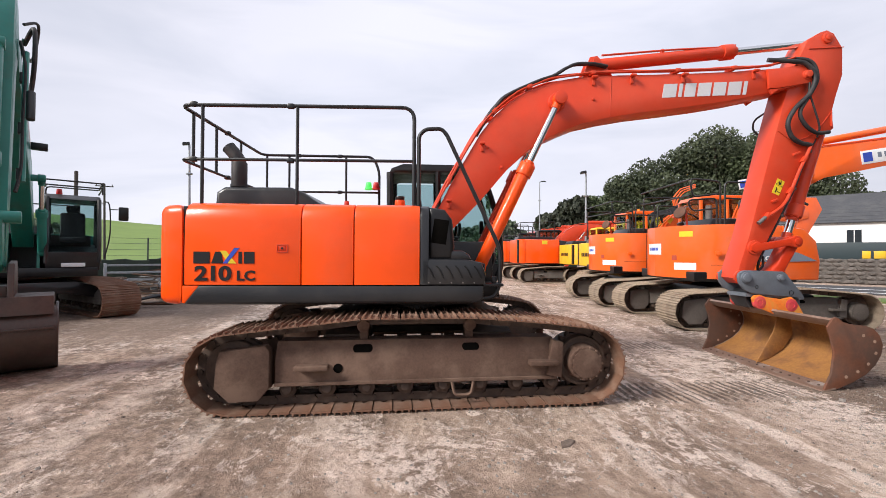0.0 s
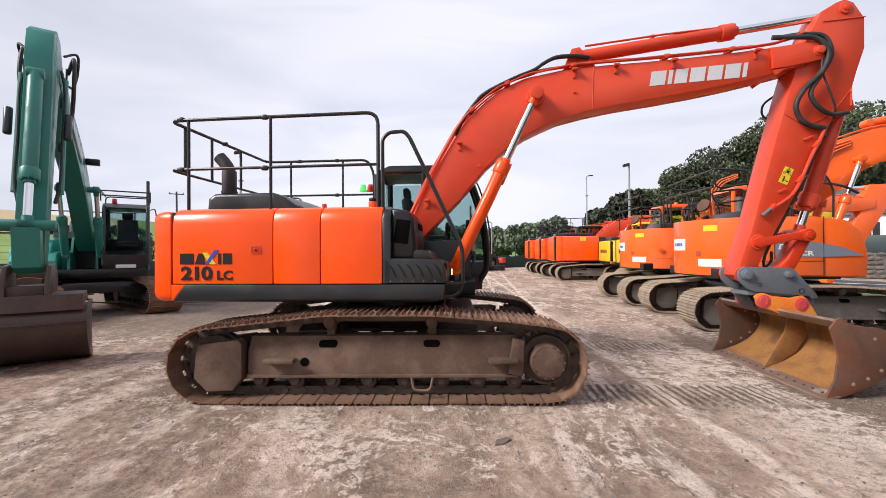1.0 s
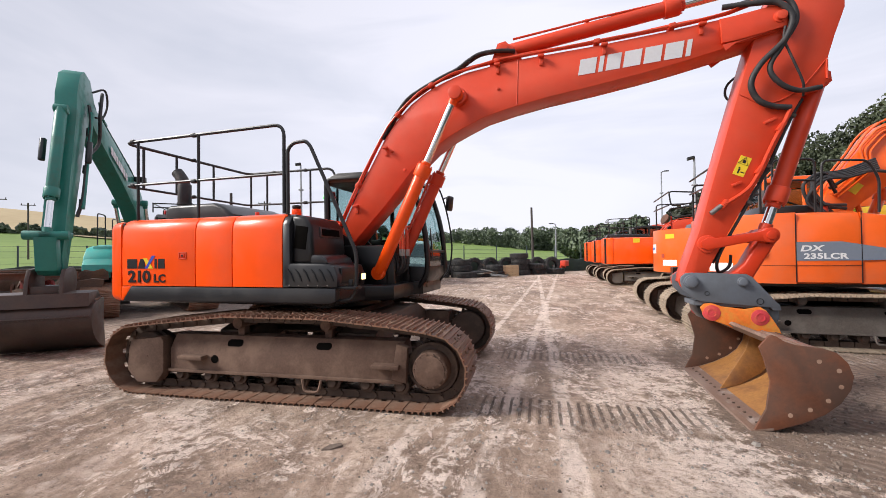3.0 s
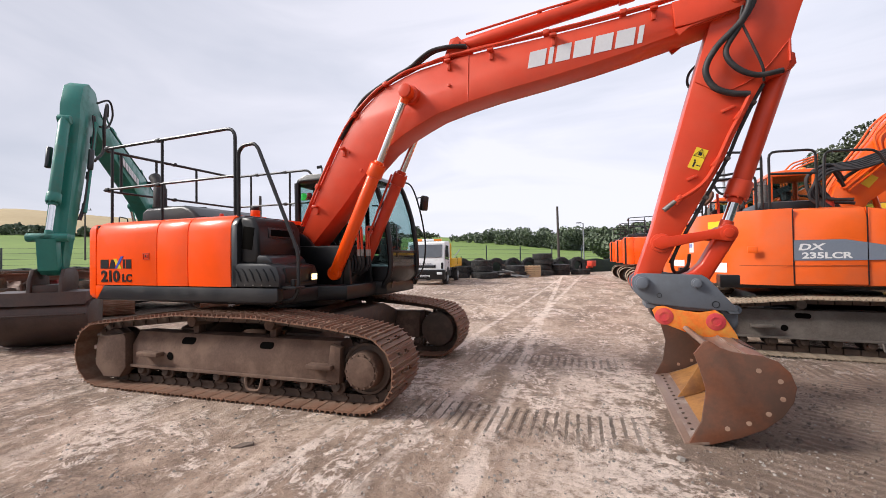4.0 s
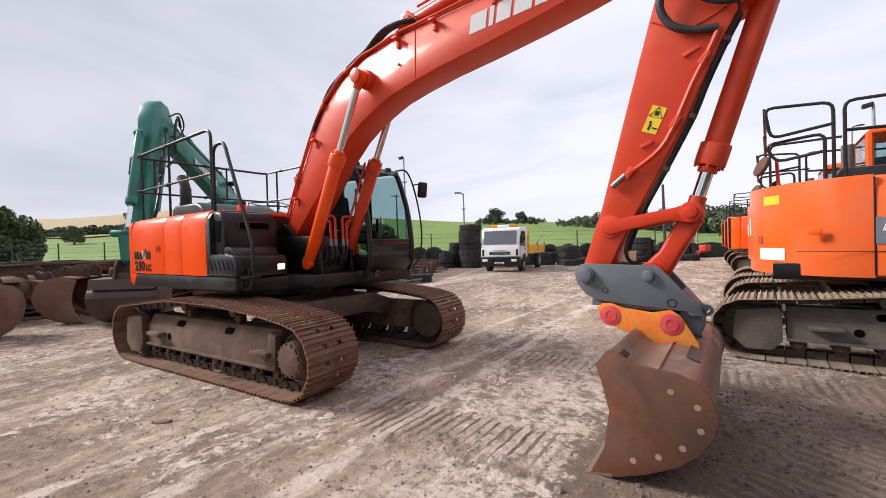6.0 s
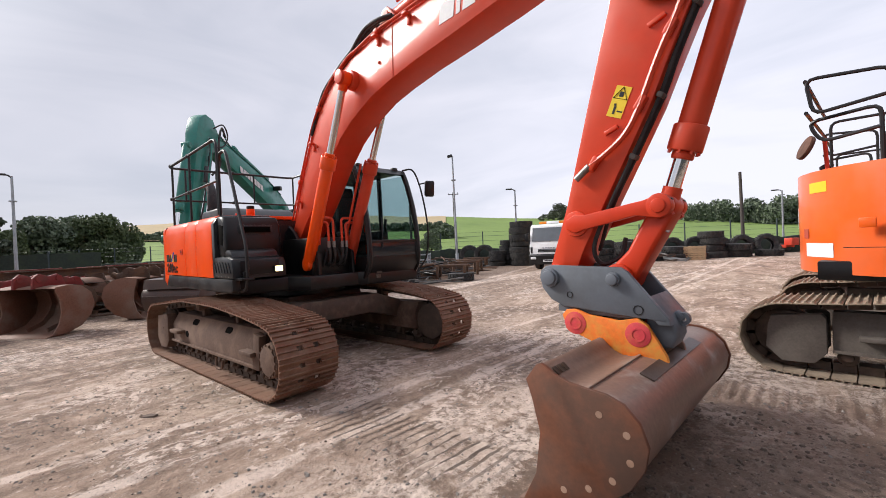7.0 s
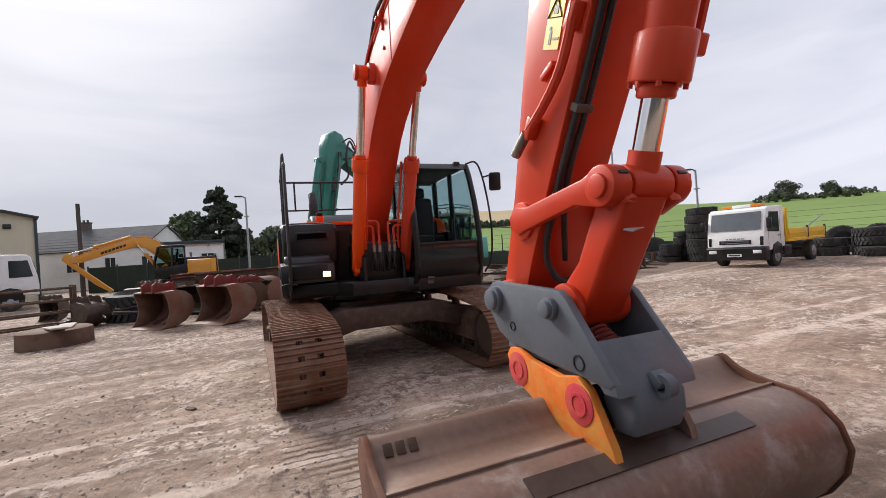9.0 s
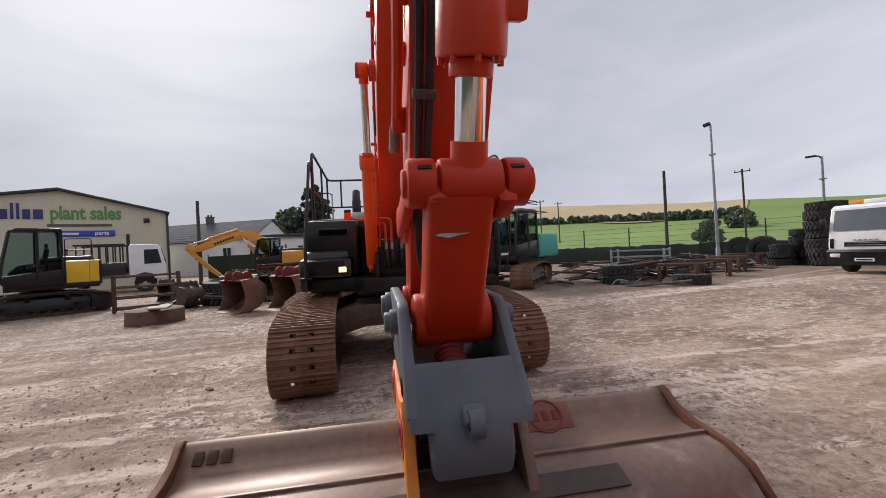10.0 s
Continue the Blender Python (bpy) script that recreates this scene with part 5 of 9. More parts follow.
def hero_arm(root):
    bm = empty_bm()
    prism(bm, ARM, -0.162, 0.162, bev=0.008)
    arm = part("arm", bm, FADED, root, "faded orange-red dipper arm")
    for y in (-0.166, 0.166):
        for x, z, r in ((5.74, 4.62, 0.075), (5.36, 4.06, 0.11), (4.655, 1.672, 0.098), (4.463, 1.262, 0.10)):
            bm = empty_bm()
            cyl(bm, (x, y - 0.018, z), (x, y + 0.018, z), r, seg=26, bev=0.008)
            cyl(bm, (x, y - 0.03, z), (x, y + 0.03, z), r * 0.5, seg=18, bev=0.008)
            part("pin_boss", bm, FADED, arm)
    bm = empty_bm()
    tube(bm, [(5.975, -0.168, 4.50), (5.47, -0.168, 4.46)], 0.006, 6)
    tube(bm, spline([(5.80, -0.168, 3.60), (5.55, -0.168, 3.30), (5.25, -0.168, 3.17), (5.00, -0.168, 3.30)], 5), 0.006, 6)
    tube(bm, [(5.79, -0.166, 3.58), (5.79, -0.166, 3.38)], 0.012, 6)
    part("weld_seam", bm, FADED, arm)
    # pipes down the near face
    bm = empty_bm()
    tube(bm, spline([(5.455, -0.20, 3.10), (5.39, -0.20, 2.95), (5.28, -0.20, 2.73), (5.155, -0.20, 2.44), (5.06, -0.20, 2.278), (4.93, -0.20, 2.17), (4.80, -0.20, 2.095)], 5), 0.022, 8)
    part("steel_pipe", bm, FADED, arm)
    bm = empty_bm()
    tube(bm, [(4.79, -0.20, 2.09), (4.685, -0.205, 2.005)], 0.026, 10)
    part("pipe_end", bm, STEEL, arm, "bare capped pipe end")
    for x, z in ((4.82, 2.105), (5.16, 2.46), (5.36, 2.90)):
        bm = empty_bm()
        box(bm, (x, -0.19, z), (0.11, 0.06, 0.05), (0, -55, 0), bev=0.012)
        part("pipe_clamp", bm, FADED, arm)
    bm = empty_bm()
    box(bm, (4.95, -0.172, 2.325), (0.10, 0.03, 0.03), (0, -22, 0), bev=0.006)
    part("weld_tab", bm, FADED, arm)
    bm = empty_bm()
    box(bm, (5.275, -0.172, 2.985), (0.12, 0.03, 0.03), (0, -22, 0), bev=0.006)
    part("weld_tab", bm, FADED, arm)
    # black hose tucked along the front edge
    bm = empty_bm()
    tube(bm, spline([(5.585, -0.13, 3.20), (5.49, -0.13, 3.02), (5.36, -0.13, 2.73), (5.265, -0.13, 2.49), (5.07, -0.13, 2.11), (4.90, -0.13, 1.79), (4.77, -0.12, 1.50), (4.80, -0.06, 1.36), (4.92, 0.0, 1.42), (4.95, 0.03, 1.55)], 5), 0.017, 8)
    part("rubber_hose", bm, HOSE, arm, "thin black hose")
    bm = empty_bm()
    tube(bm, spline([(5.59, -0.09, 3.20), (5.50, -0.09, 3.02), (5.37, -0.09, 2.73), (5.275, -0.09, 2.49), (5.08, -0.09, 2.11), (4.91, -0.09, 1.79), (4.76, 0.0, 1.46)], 5), 0.015, 8)
    part("rubber_hose", bm, HOSE, arm, "thin black hose")
    for x, z in ((5.50, 3.03), (5.27, 2.50), (5.08, 2.12)):
        bm = empty_bm()
        box(bm, (x, -0.11, z), (0.036, 0.09, 0.045), (0, -58, 0), bev=0.006)
        part("hose_clip", bm, SCRAPGREY, arm)
    # warning sticker with its plain pictograms
    bm = empty_bm()
    u = Vector((math.sin(radians(24)), 0, math.cos(radians(24))))
    v = Vector((math.cos(radians(24)), 0, -math.sin(radians(24))))

    def decal(cx, cz, w, h, y):
        c = Vector((cx, y, cz))
        return [((c + u * a * h / 2 + v * b * w / 2).x, (c + u * a * h / 2 + v * b * w / 2).z) for a, b in ((-1, -1), (-1, 1), (1, 1), (1, -1))]

    prism(bm, decal(5.008, 2.515, 0.112, 0.215, 0), -0.1665, -0.1625)
    st = part("warning_sticker", bm, DECALY, arm, "yellow warning sticker with black pictograms")
    bm = empty_bm()
    c = Vector((5.03, 0, 2.567))
    tri = [c + u * 0.045, c - u * 0.035 + v * 0.05, c - u * 0.035 - v * 0.05]
    tube(bm, [(p.x, -0.168, p.z) for p in tri], 0.004, 5, closed=True)
    for a, b, w, h in ((5.03, 2.562, 0.03, 0.035), (4.972, 2.465, 0.016, 0.055), (4.982, 2.502, 0.016, 0.016), (5.008, 2.445, 0.04, 0.010)):
        prism(bm, decal(a, b, w, h, 0), -0.1685, -0.166)
    part("pictogram", bm, INK, st)
    # arm cylinder on the boom
    ram(root, (2.44, 0, 4.20), (5.74, 0, 4.63), 0.615, 0.085, 0.052, FADED, name="arm_cylinder", eye=0.075, eyew=0.09)
    bm = empty_bm()
    tube(bm, [(2.55, -0.05, 4.33), (3.55, -0.05, 4.44), (4.3, -0.05, 4.50)], 0.014, 7)
    cyl(bm, (3.43, 0, 4.30), (3.45, 0, 4.46), 0.03, seg=10)
    part("cylinder_pipe", bm, FADED, root)
    # bucket cylinder down the front of the arm
    b = ram(root, (5.775, 0, 3.40), (5.25, 0, 1.757), 0.78, 0.088, 0.05, FADED, name="bucket_cylinder", eye=0.08, eyew=0.10)
    bm = empty_bm()
    tube(bm, spline([(5.76, 0.11, 3.25), (5.66, 0.125, 2.95), (5.46, 0.125, 2.33), (5.42, 0.12, 2.22)], 4), 0.018, 7)
    box(bm, (5.43, 0.12, 2.25), (0.06, 0.08, 0.08), (0, 20, 0), bev=0.01)
    part("feed_pipe", bm, FADED, b)
    bm = empty_bm()
    for y in (-0.12, 0.12):
        prism(bm, [(5.62, 3.26), (5.74, 3.28), (5.85, 3.36), (5.84, 3.46), (5.78, 3.50), (5.66, 3.46)], y - 0.02, y + 0.02, bev=0.006)
    part("cylinder_ear", bm, FADED, arm)
    # big hoses from the boom tip to the arm
    for k, pts in enumerate(([(4.84, -0.19, 4.27), (5.12, -0.24, 4.24), (5.33, -0.26, 4.20), (5.45, -0.27, 4.03), (5.38, -0.27, 3.80), (5.17, -0.26, 3.58), (5.075, -0.25, 3.38), (5.14, -0.23, 3.21), (5.28, -0.21, 3.13), (5.45, -0.20, 3.10)],
                             [(4.95, -0.14, 4.29), (5.20, -0.21, 4.29), (5.42, -0.25, 4.23), (5.49, -0.26, 4.0), (5.37, -0.26, 3.76), (5.25, -0.25, 3.54), (5.32, -0.25, 3.37), (5.50, -0.23, 3.265), (5.72, -0.20, 3.285)],
                             [(5.40, -0.24, 3.95), (5.38, -0.26, 3.80), (5.47, -0.25, 3.55), (5.55, -0.23, 3.34), (5.58, -0.16, 3.22)])):
        bm = empty_bm()
        tube(bm, spline(pts, 6), (0.030, 0.026, 0.012)[k], 10)
        part("rubber_hose", bm, HOSE, arm, "looped black hydraulic hose")
    bm = empty_bm()
    tube(bm, spline([(5.19, 0.24, 3.70), (5.06, 0.28, 3.60), (5.015, 0.28, 3.50), (5.03, 0.26, 3.40), (5.12, 0.20, 3.31)], 6), 0.014, 8)
    part("rubber_hose", bm, HOSE, arm)
    # links
    for y in (-0.185, 0.185):
        bm = empty_bm()
        s = math.copysign(1, y)
        prism(bm, [(4.66, 1.60), (4.72, 1.62), (5.10, 1.70), (5.24, 1.675), (5.32, 1.72), (5.325, 1.79), (5.26, 1.835), (5.15, 1.80), (4.74, 1.735), (4.66, 1.745), (4.585, 1.70), (4.59, 1.63)], y - 0.022, y + 0.022, bev=0.01)
        part("side_link", bm, LINKRED, root, "orange bucket link arm")
    bm = empty_bm()
    cyl(bm, (5.25, -0.21, 1.757), (5.25, -0.115, 1.757), 0.082, seg=28, bev=0.012)
    part("link_collar", bm, LINKRED, root)
    bm = empty_bm()
    cyl(bm, (5.25, 0.115, 1.757), (5.25, 0.20, 1.757), 0.082, seg=28, bev=0.012)
    part("link_collar", bm, LINKRED, root)
    bm = empty_bm()
    cyl(bm, (5.25, -0.105, 1.757), (5.25, 0.105, 1.757), 0.082, seg=28, bev=0.012)
    cyl(bm, (5.25, -0.225, 1.757), (5.25, 0.222, 1.757), 0.048, seg=20, bev=0.008)
    part("link_pin", bm, LINKRED, root)
    bm = empty_bm()
    prism(bm, [(5.16, 1.72), (5.33, 1.70), (5.16, 1.40), (5.06, 1.22), (4.97, 1.17), (4.88, 1.19), (4.85, 1.27), (4.90, 1.34), (5.02, 1.46)], -0.150, 0.075, bev=0.03, seg=3)
    cyl(bm, (4.955, -0.182, 1.262), (4.955, 0.120, 1.262), 0.105, seg=28, bev=0.015)
    for y in (-0.115, 0.115):
        box(bm, (5.255, y, 1.70), (0.12, 0.07, 0.10), (0, -28, 0), bev=0.02)
    bl = part("bucket_link", bm, LINKRED, root, "orange cast bucket link")
    # slots in the collars and the cast lip below the pin
    # raised black bars; the shade in the collar slots is their colour
    for y in (-0.155, 0.15):
        bm = empty_bm()
        box(bm, (5.322, y, 1.797), (0.010, 0.045, 0.014), (0, -30, 0), bev=0.002)
        part("grease_slot", bm, INK, bl)
    bm = empty_bm()
    prism(bm, [(-0.085, -0.012), (-0.03, 0.016), (0.05, 0.022), (0.03, -0.006), (-0.04, -0.022)], 0.0, 0.004, axis="z")
    part("worn_patch", bm, STEEL, bl, "bare worn patch", Matrix.Translation((5.262, -0.04, 1.592)) @ Matrix.Rotation(radians(62), 4, "Y") @ Matrix.Rotation(radians(90), 4, "Z"))


def hero_coupler(root):
    bm = empty_bm()
    side = [(4.365, 1.262), (4.375, 1.315), (4.42, 1.352), (4.48, 1.36), (5.0, 1.345), (5.05, 1.315), (5.30, 1.012), (5.275, 0.988), (5.0, 1.008), (4.56, 1.045), (4.46, 1.09), (4.385, 1.18)]
    for y in (-0.225, 0.155):
        prism(bm, side, y - 0.022, y + 0.022, bev=0.01)
    prism(bm, [(5.165, 1.135), (5.185, 1.150), (5.302, 1.008), (5.312, 0.965), (5.24, 0.96), (5.15, 1.05)], -0.242, 0.172, bev=0.012, seg=2)
    prism(bm, [(5.22, 1.03), (5.285, 1.015), (5.322, 0.95), (5.326, 0.87), (5.295, 0.80), (5.21, 0.79), (5.14, 0.90), (5.14, 1.0)], -0.172, 0.10, bev=0.025, seg=3)
    prism(bm, [(4.50, 1.05), (5.1, 1.02), (5.1, 0.98), (4.5, 1.0)], -0.21, 0.14, bev=0.005)
    box(bm, (5.315, -0.035, 1.005), (0.07, 0.075, 0.045), (0, 40, 0), bev=0.015)
    cp = part("quick_coupler", bm, GREYPAINT, root, "grey painted quick hitch")
    bm = empty_bm()
    ring(bm, (5.335, -0.035, 0.985), (0, 1, 0), 0.045, 0.022, 0.045, 20)
    part("lifting_eye", bm, GREYPAINT, cp)
    for s in (-1, 1):
        for x, z, r in ((4.463, 1.262, 0.058), (4.955, 1.262, 0.040)):
            bm = empty_bm()
            cyl(bm, (x, s * 0.2 - 0.035, z), (x, s * 0.262 - 0.035, z), r, seg=24, bev=0.008)
            cyl(bm, (x, s * 0.2 - 0.035, z), (x, s * 0.240 - 0.035, z), r * 1.25, seg=24, bev=0.006)
            part("pin", bm, GREYPAINT, cp)
        for x, z, r in ((4.62, 1.135, 0.024), (5.115, 1.055, 0.034)):
            bm = empty_bm()
            ring(bm, (x, s * 0.213 - 0.035, z), (0, 1, 0), r, r * 0.82, 0.006, 18)
            part("hole_rim", bm, INK, cp)
    bm = empty_bm()
    coil = []
    for k in range(85):
        a = k * math.tau / 12
        coil.append((4.985 + 0.0019 * k + 0.028 * math.cos(a), -0.05 + 0.052 * math.sin(a), 1.138 - 0.0011 * k + 0.046 * math.cos(a)))
    tube(bm, coil, 0.010, 6)
    part("spring", bm, REDPAINT, cp, "red coil spring")
    bm = empty_bm()
    box(bm, (4.83, -0.035, 1.06), (0.5, 0.34, 0.06), bev=0.02)
    cyl(bm, (4.66, -0.2, 0.93), (4.66, 0.2, 0.93), 0.045, seg=18)
    cyl(bm, (5.11, -0.2, 0.89), (5.11, 0.2, 0.89), 0.045, seg=18)
    prism(bm, [(4.53, 1.03), (4.72, 1.03), (4.76, 0.92), (4.70, 0.84), (4.62, 0.84), (4.56, 0.92)], -0.15, 0.15, bev=0.02)
    part("hook_jaw", bm, CHARCOAL, cp)


# bucket section: cutting lip, floor, round heel, back, top
SHELL = [(4.705, 0.0), (4.87, 0.035), (5.06, 0.11), (5.22, 0.20), (5.33, 0.30), (5.400, 0.42), (5.420, 0.53), (5.385, 0.63), (5.315, 0.705), (5.225, 0.738), (5.11, 0.748)]


def hero_bucket(root):
    ya, yb = -1.09, 0.975
    n = len(SHELL)
    inner = []
    for i, (x, z) in enumerate(SHELL):
        a, b = Vector(SHELL[max(i - 1, 0)]), Vector(SHELL[min(i + 1, n - 1)])
        d = (b - a).normalized()
        inner.append((x - d.y * 0.016, z + d.x * 0.016))
    bm = empty_bm()
    prism(bm, SHELL + inner[::-1], ya + 0.02, yb - 0.02)
    shell = part("bucket", bm, BACKSTEEL, root, "wide rusty brown ditching bucket resting on the ground")
    # ochre lining inside, above the floor
    bm = empty_bm()
    lin = [(x, z) for x, z in inner[1:9]]
    off = []
    for i, (x, z) in enumerate(lin):
        a, b = Vector(lin[max(i - 1, 0)]), Vector(lin[min(i + 1, len(lin) - 1)])
        d = (b - a).normalized()
        off.append((x - d.y * 0.005, z + d.x * 0.005))
    prism(bm, lin + off[::-1], ya + 0.05, yb - 0.05)
    part("inner_face", bm, OCHRE, shell, "ochre rusted inside of the bucket")
    plate = [(4.70, 0.0), (4.87, 0.025), (5.06, 0.10), (5.225, 0.19), (5.34, 0.295), (5.412, 0.415), (5.433, 0.53), (5.395, 0.64), (5.32, 0.718), (5.228, 0.752), (5.115, 0.762), (5.02, 0.775), (4.94, 0.802), (4.885, 0.842), (4.855, 0.852), (4.825, 0.838), (4.755, 0.742), (4.79, 0.64), (4.836, 0.45), (4.80, 0.2)]
    for k, y in enumerate((ya, yb)):
        bm = empty_bm()
        prism(bm, plate, y - 0.014, y + 0.014, bev=0.004)
        sp = part("side_plate", bm, RUST, shell, "rusty bucket side plate")
        # solid discs; light showing through the bolt holes is put in their colour
        for x, z in ((5.192, 0.64), (5.33, 0.57), (5.343, 0.435), (5.25, 0.312), (5.12, 0.225), (4.975, 0.165)):
            bm = empty_bm()
            cyl(bm, (x, y - 0.0155, z), (x, y + 0.0155, z), 0.019, seg=14)
            part("bolt_hole", bm, HOLELIGHT, sp)
    bm = empty_bm()
    prism(bm, [(4.67, -0.004), (4.85, 0.018), (4.85, 0.045), (4.68, 0.012)], ya - 0.015, yb + 0.015, bev=0.003)
    part("cutting_edge", bm, BROWNSTEEL, shell, "worn bolted cutting edge")
    for k in range(15):
        y = ya + 0.12 + k * (yb - ya - 0.24) / 14
        bm = empty_bm()
        cyl(bm, (4.78, y, 0.02), (4.775, y, 0.04), 0.014, seg=8)
        part("edge_bolt", bm, CHAIN, shell)
    # hollow top rail with its raised lip along the front
    bm = empty_bm()
    prism(bm, [(5.12, 0.752), (5.06, 0.735), (5.0, 0.738), (4.95, 0.758), (4.90, 0.797), (4.868, 0.832), (4.842, 0.838), (4.818, 0.815), (4.87, 0.755), (4.93, 0.725), (5.0, 0.712), (5.12, 0.728)], ya + 0.014, yb - 0.014, bev=0.003)
    box(bm, (5.118, (ya + yb) / 2, 0.751), (0.018, yb - ya - 0.03, 0.014), bev=0.003)
    part("top_rail", bm, BROWNSTEEL, shell, "bent top rail of brown steel")
    bm = empty_bm()
    prism(bm, [(4.80, 0.05), (4.98, 0.10), (5.2, 0.25), (5.34, 0.45), (5.3, 0.66), (5.12, 0.74), (5.06, 0.50), (4.90, 0.22)], -0.03, -0.01, bev=0.003)
    part("inner_rib", bm, OCHRE, shell)
    # dark wear strip along the back
    bm = empty_bm()
    prism(bm, [(5.235, 0.737), (5.316, 0.706), (5.322, 0.714), (5.238, 0.745)], -0.62, 0.50, bev=0.002)
    part("wear_strip", bm, DARKBUCKET, shell, "dark welded wear strip")
    for s in (-1, 1):
        y = s * 0.2 - 0.037
        bm = empty_bm()
        ear = [(4.555, 0.98), (4.59, 1.02), (4.66, 1.03), (4.76, 0.995), (4.98, 0.97), (5.11, 1.0), (5.17, 0.96), (5.225, 0.87), (5.285, 0.765), (5.30, 0.70), (5.16, 0.735), (5.02, 0.725), (4.90, 0.75), (4.80, 0.795), (4.68, 0.84), (4.585, 0.90)]
        prism(bm, ear, y - 0.02, y + 0.02, bev=0.006)
        e = part("bucket_ear", bm, EAR if s < 0 else BROWNSTEEL, shell, "scorched orange and yellow bucket ear" if s < 0 else "brown steel bucket ear")
        for x, z in ((4.66, 0.925), (5.11, 0.888)):
            bm = empty_bm()
            cyl(bm, (x, y - 0.024, z), (x, y + 0.024, z), 0.085, seg=24, bev=0.003)
            ring(bm, (x, y, z), (0, 1, 0), 0.048, 0.036, 0.056, 20)
            part("grease_patch", bm, PINK, e, "red grease round the pin")
    bm = empty_bm()
    ring(bm, (4.911, 0.37, 0.800), (0.66, 0, 0.75), 0.075, 0.066, 0.006, 24)
    part("weld_badge", bm, REDPAINT, shell)
    bm = empty_bm()
    box(bm, (4.908, 0.355, 0.797), (0.12, 0.26, 0.007), (0, 41, 0), bev=0.003)
    part("red_patch", bm, DUSTYRED, shell, "faint dusty red paint patch")
    for y0, st, w, m in ((0.325, 0.045, 0.03, REDPAINT), (-1.01, 0.05, 0.036, SCRAP)):
        for k in range(3):
            bm = empty_bm()
            box(bm, (4.909, y0 + st * k, 0.799), (w * 1.5, w, 0.008), (0, 41, 0), bev=0.003)
            part("weld_mark", bm, m, shell, "dull welded plate mark")


def hero_marks(root):
    y = -1.3195
    bm = empty_bm()
    prism(bm, [(-2.245, 1.455), (-2.085, 1.455), (-2.085, 1.575), (-2.245, 1.575)], y - 0.002, y + 0.002)
    mk = part("model_mark", bm, INK, root, "black block lettering with blue and yellow stroke")
    for s in ([(-2.07, 1.455), (-1.95, 1.455), (-1.97, 1.575), (-2.03, 1.575)], [(-1.80, 1.455), (-1.765, 1.455), (-1.765, 1.575), (-1.80, 1.575)], [(-1.745, 1.455), (-1.64, 1.455), (-1.64, 1.575), (-1.745, 1.575)]):
        bm = empty_bm()
        prism(bm, s, y - 0.002, y + 0.002)
        part("mark_block", bm, INK, mk)
    bm = empty_bm()
    prism(bm, [(-1.955, 1.455), (-1.91, 1.455), (-1.79, 1.615), (-1.84, 1.615)], y - 0.004, y + 0.002)
    part("blue_stroke", bm, BLUE, mk)
    bm = empty_bm()
    prism(bm, [(-1.90, 1.455), (-1.82, 1.455), (-1.925, 1.585), (-1.985, 1.585)], y - 0.003, y + 0.002)
    part("yellow_stroke", bm, DECALY, mk)
    m = pose(-2.235, y + 0.001, 1.285, 90, 0, 0)
    letters("model_number", "210", 0.185, INK, root, m, "black model number", (1.40, 1.10), space=0.92)
    letters("model_number", "LC", 0.138, INK, root, pose(-1.82, y + 0.001, 1.285, 90, 0, 0), "", (1.15, 1.0))


undercarriage(HERO, 3.1, 2.42, 0.68, SHOE, MUD, HERO_TRACK, hero=True)
hero_body(HERO)
hero_rails(HERO)
hero_cab(HERO)
hero_boom(HERO)
hero_arm(HERO)
hero_coupler(HERO)
hero_bucket(HERO)
hero_marks(HERO)

# ---- the other machines ----


def rail_set(root, paths, r=0.02, mat=None):
    for pts in paths:
        bm = empty_bm()
        tube(bm, rounded(pts, 0.10, 3), r, 7)
        part("guard_rail", bm, mat or RAILM, root)


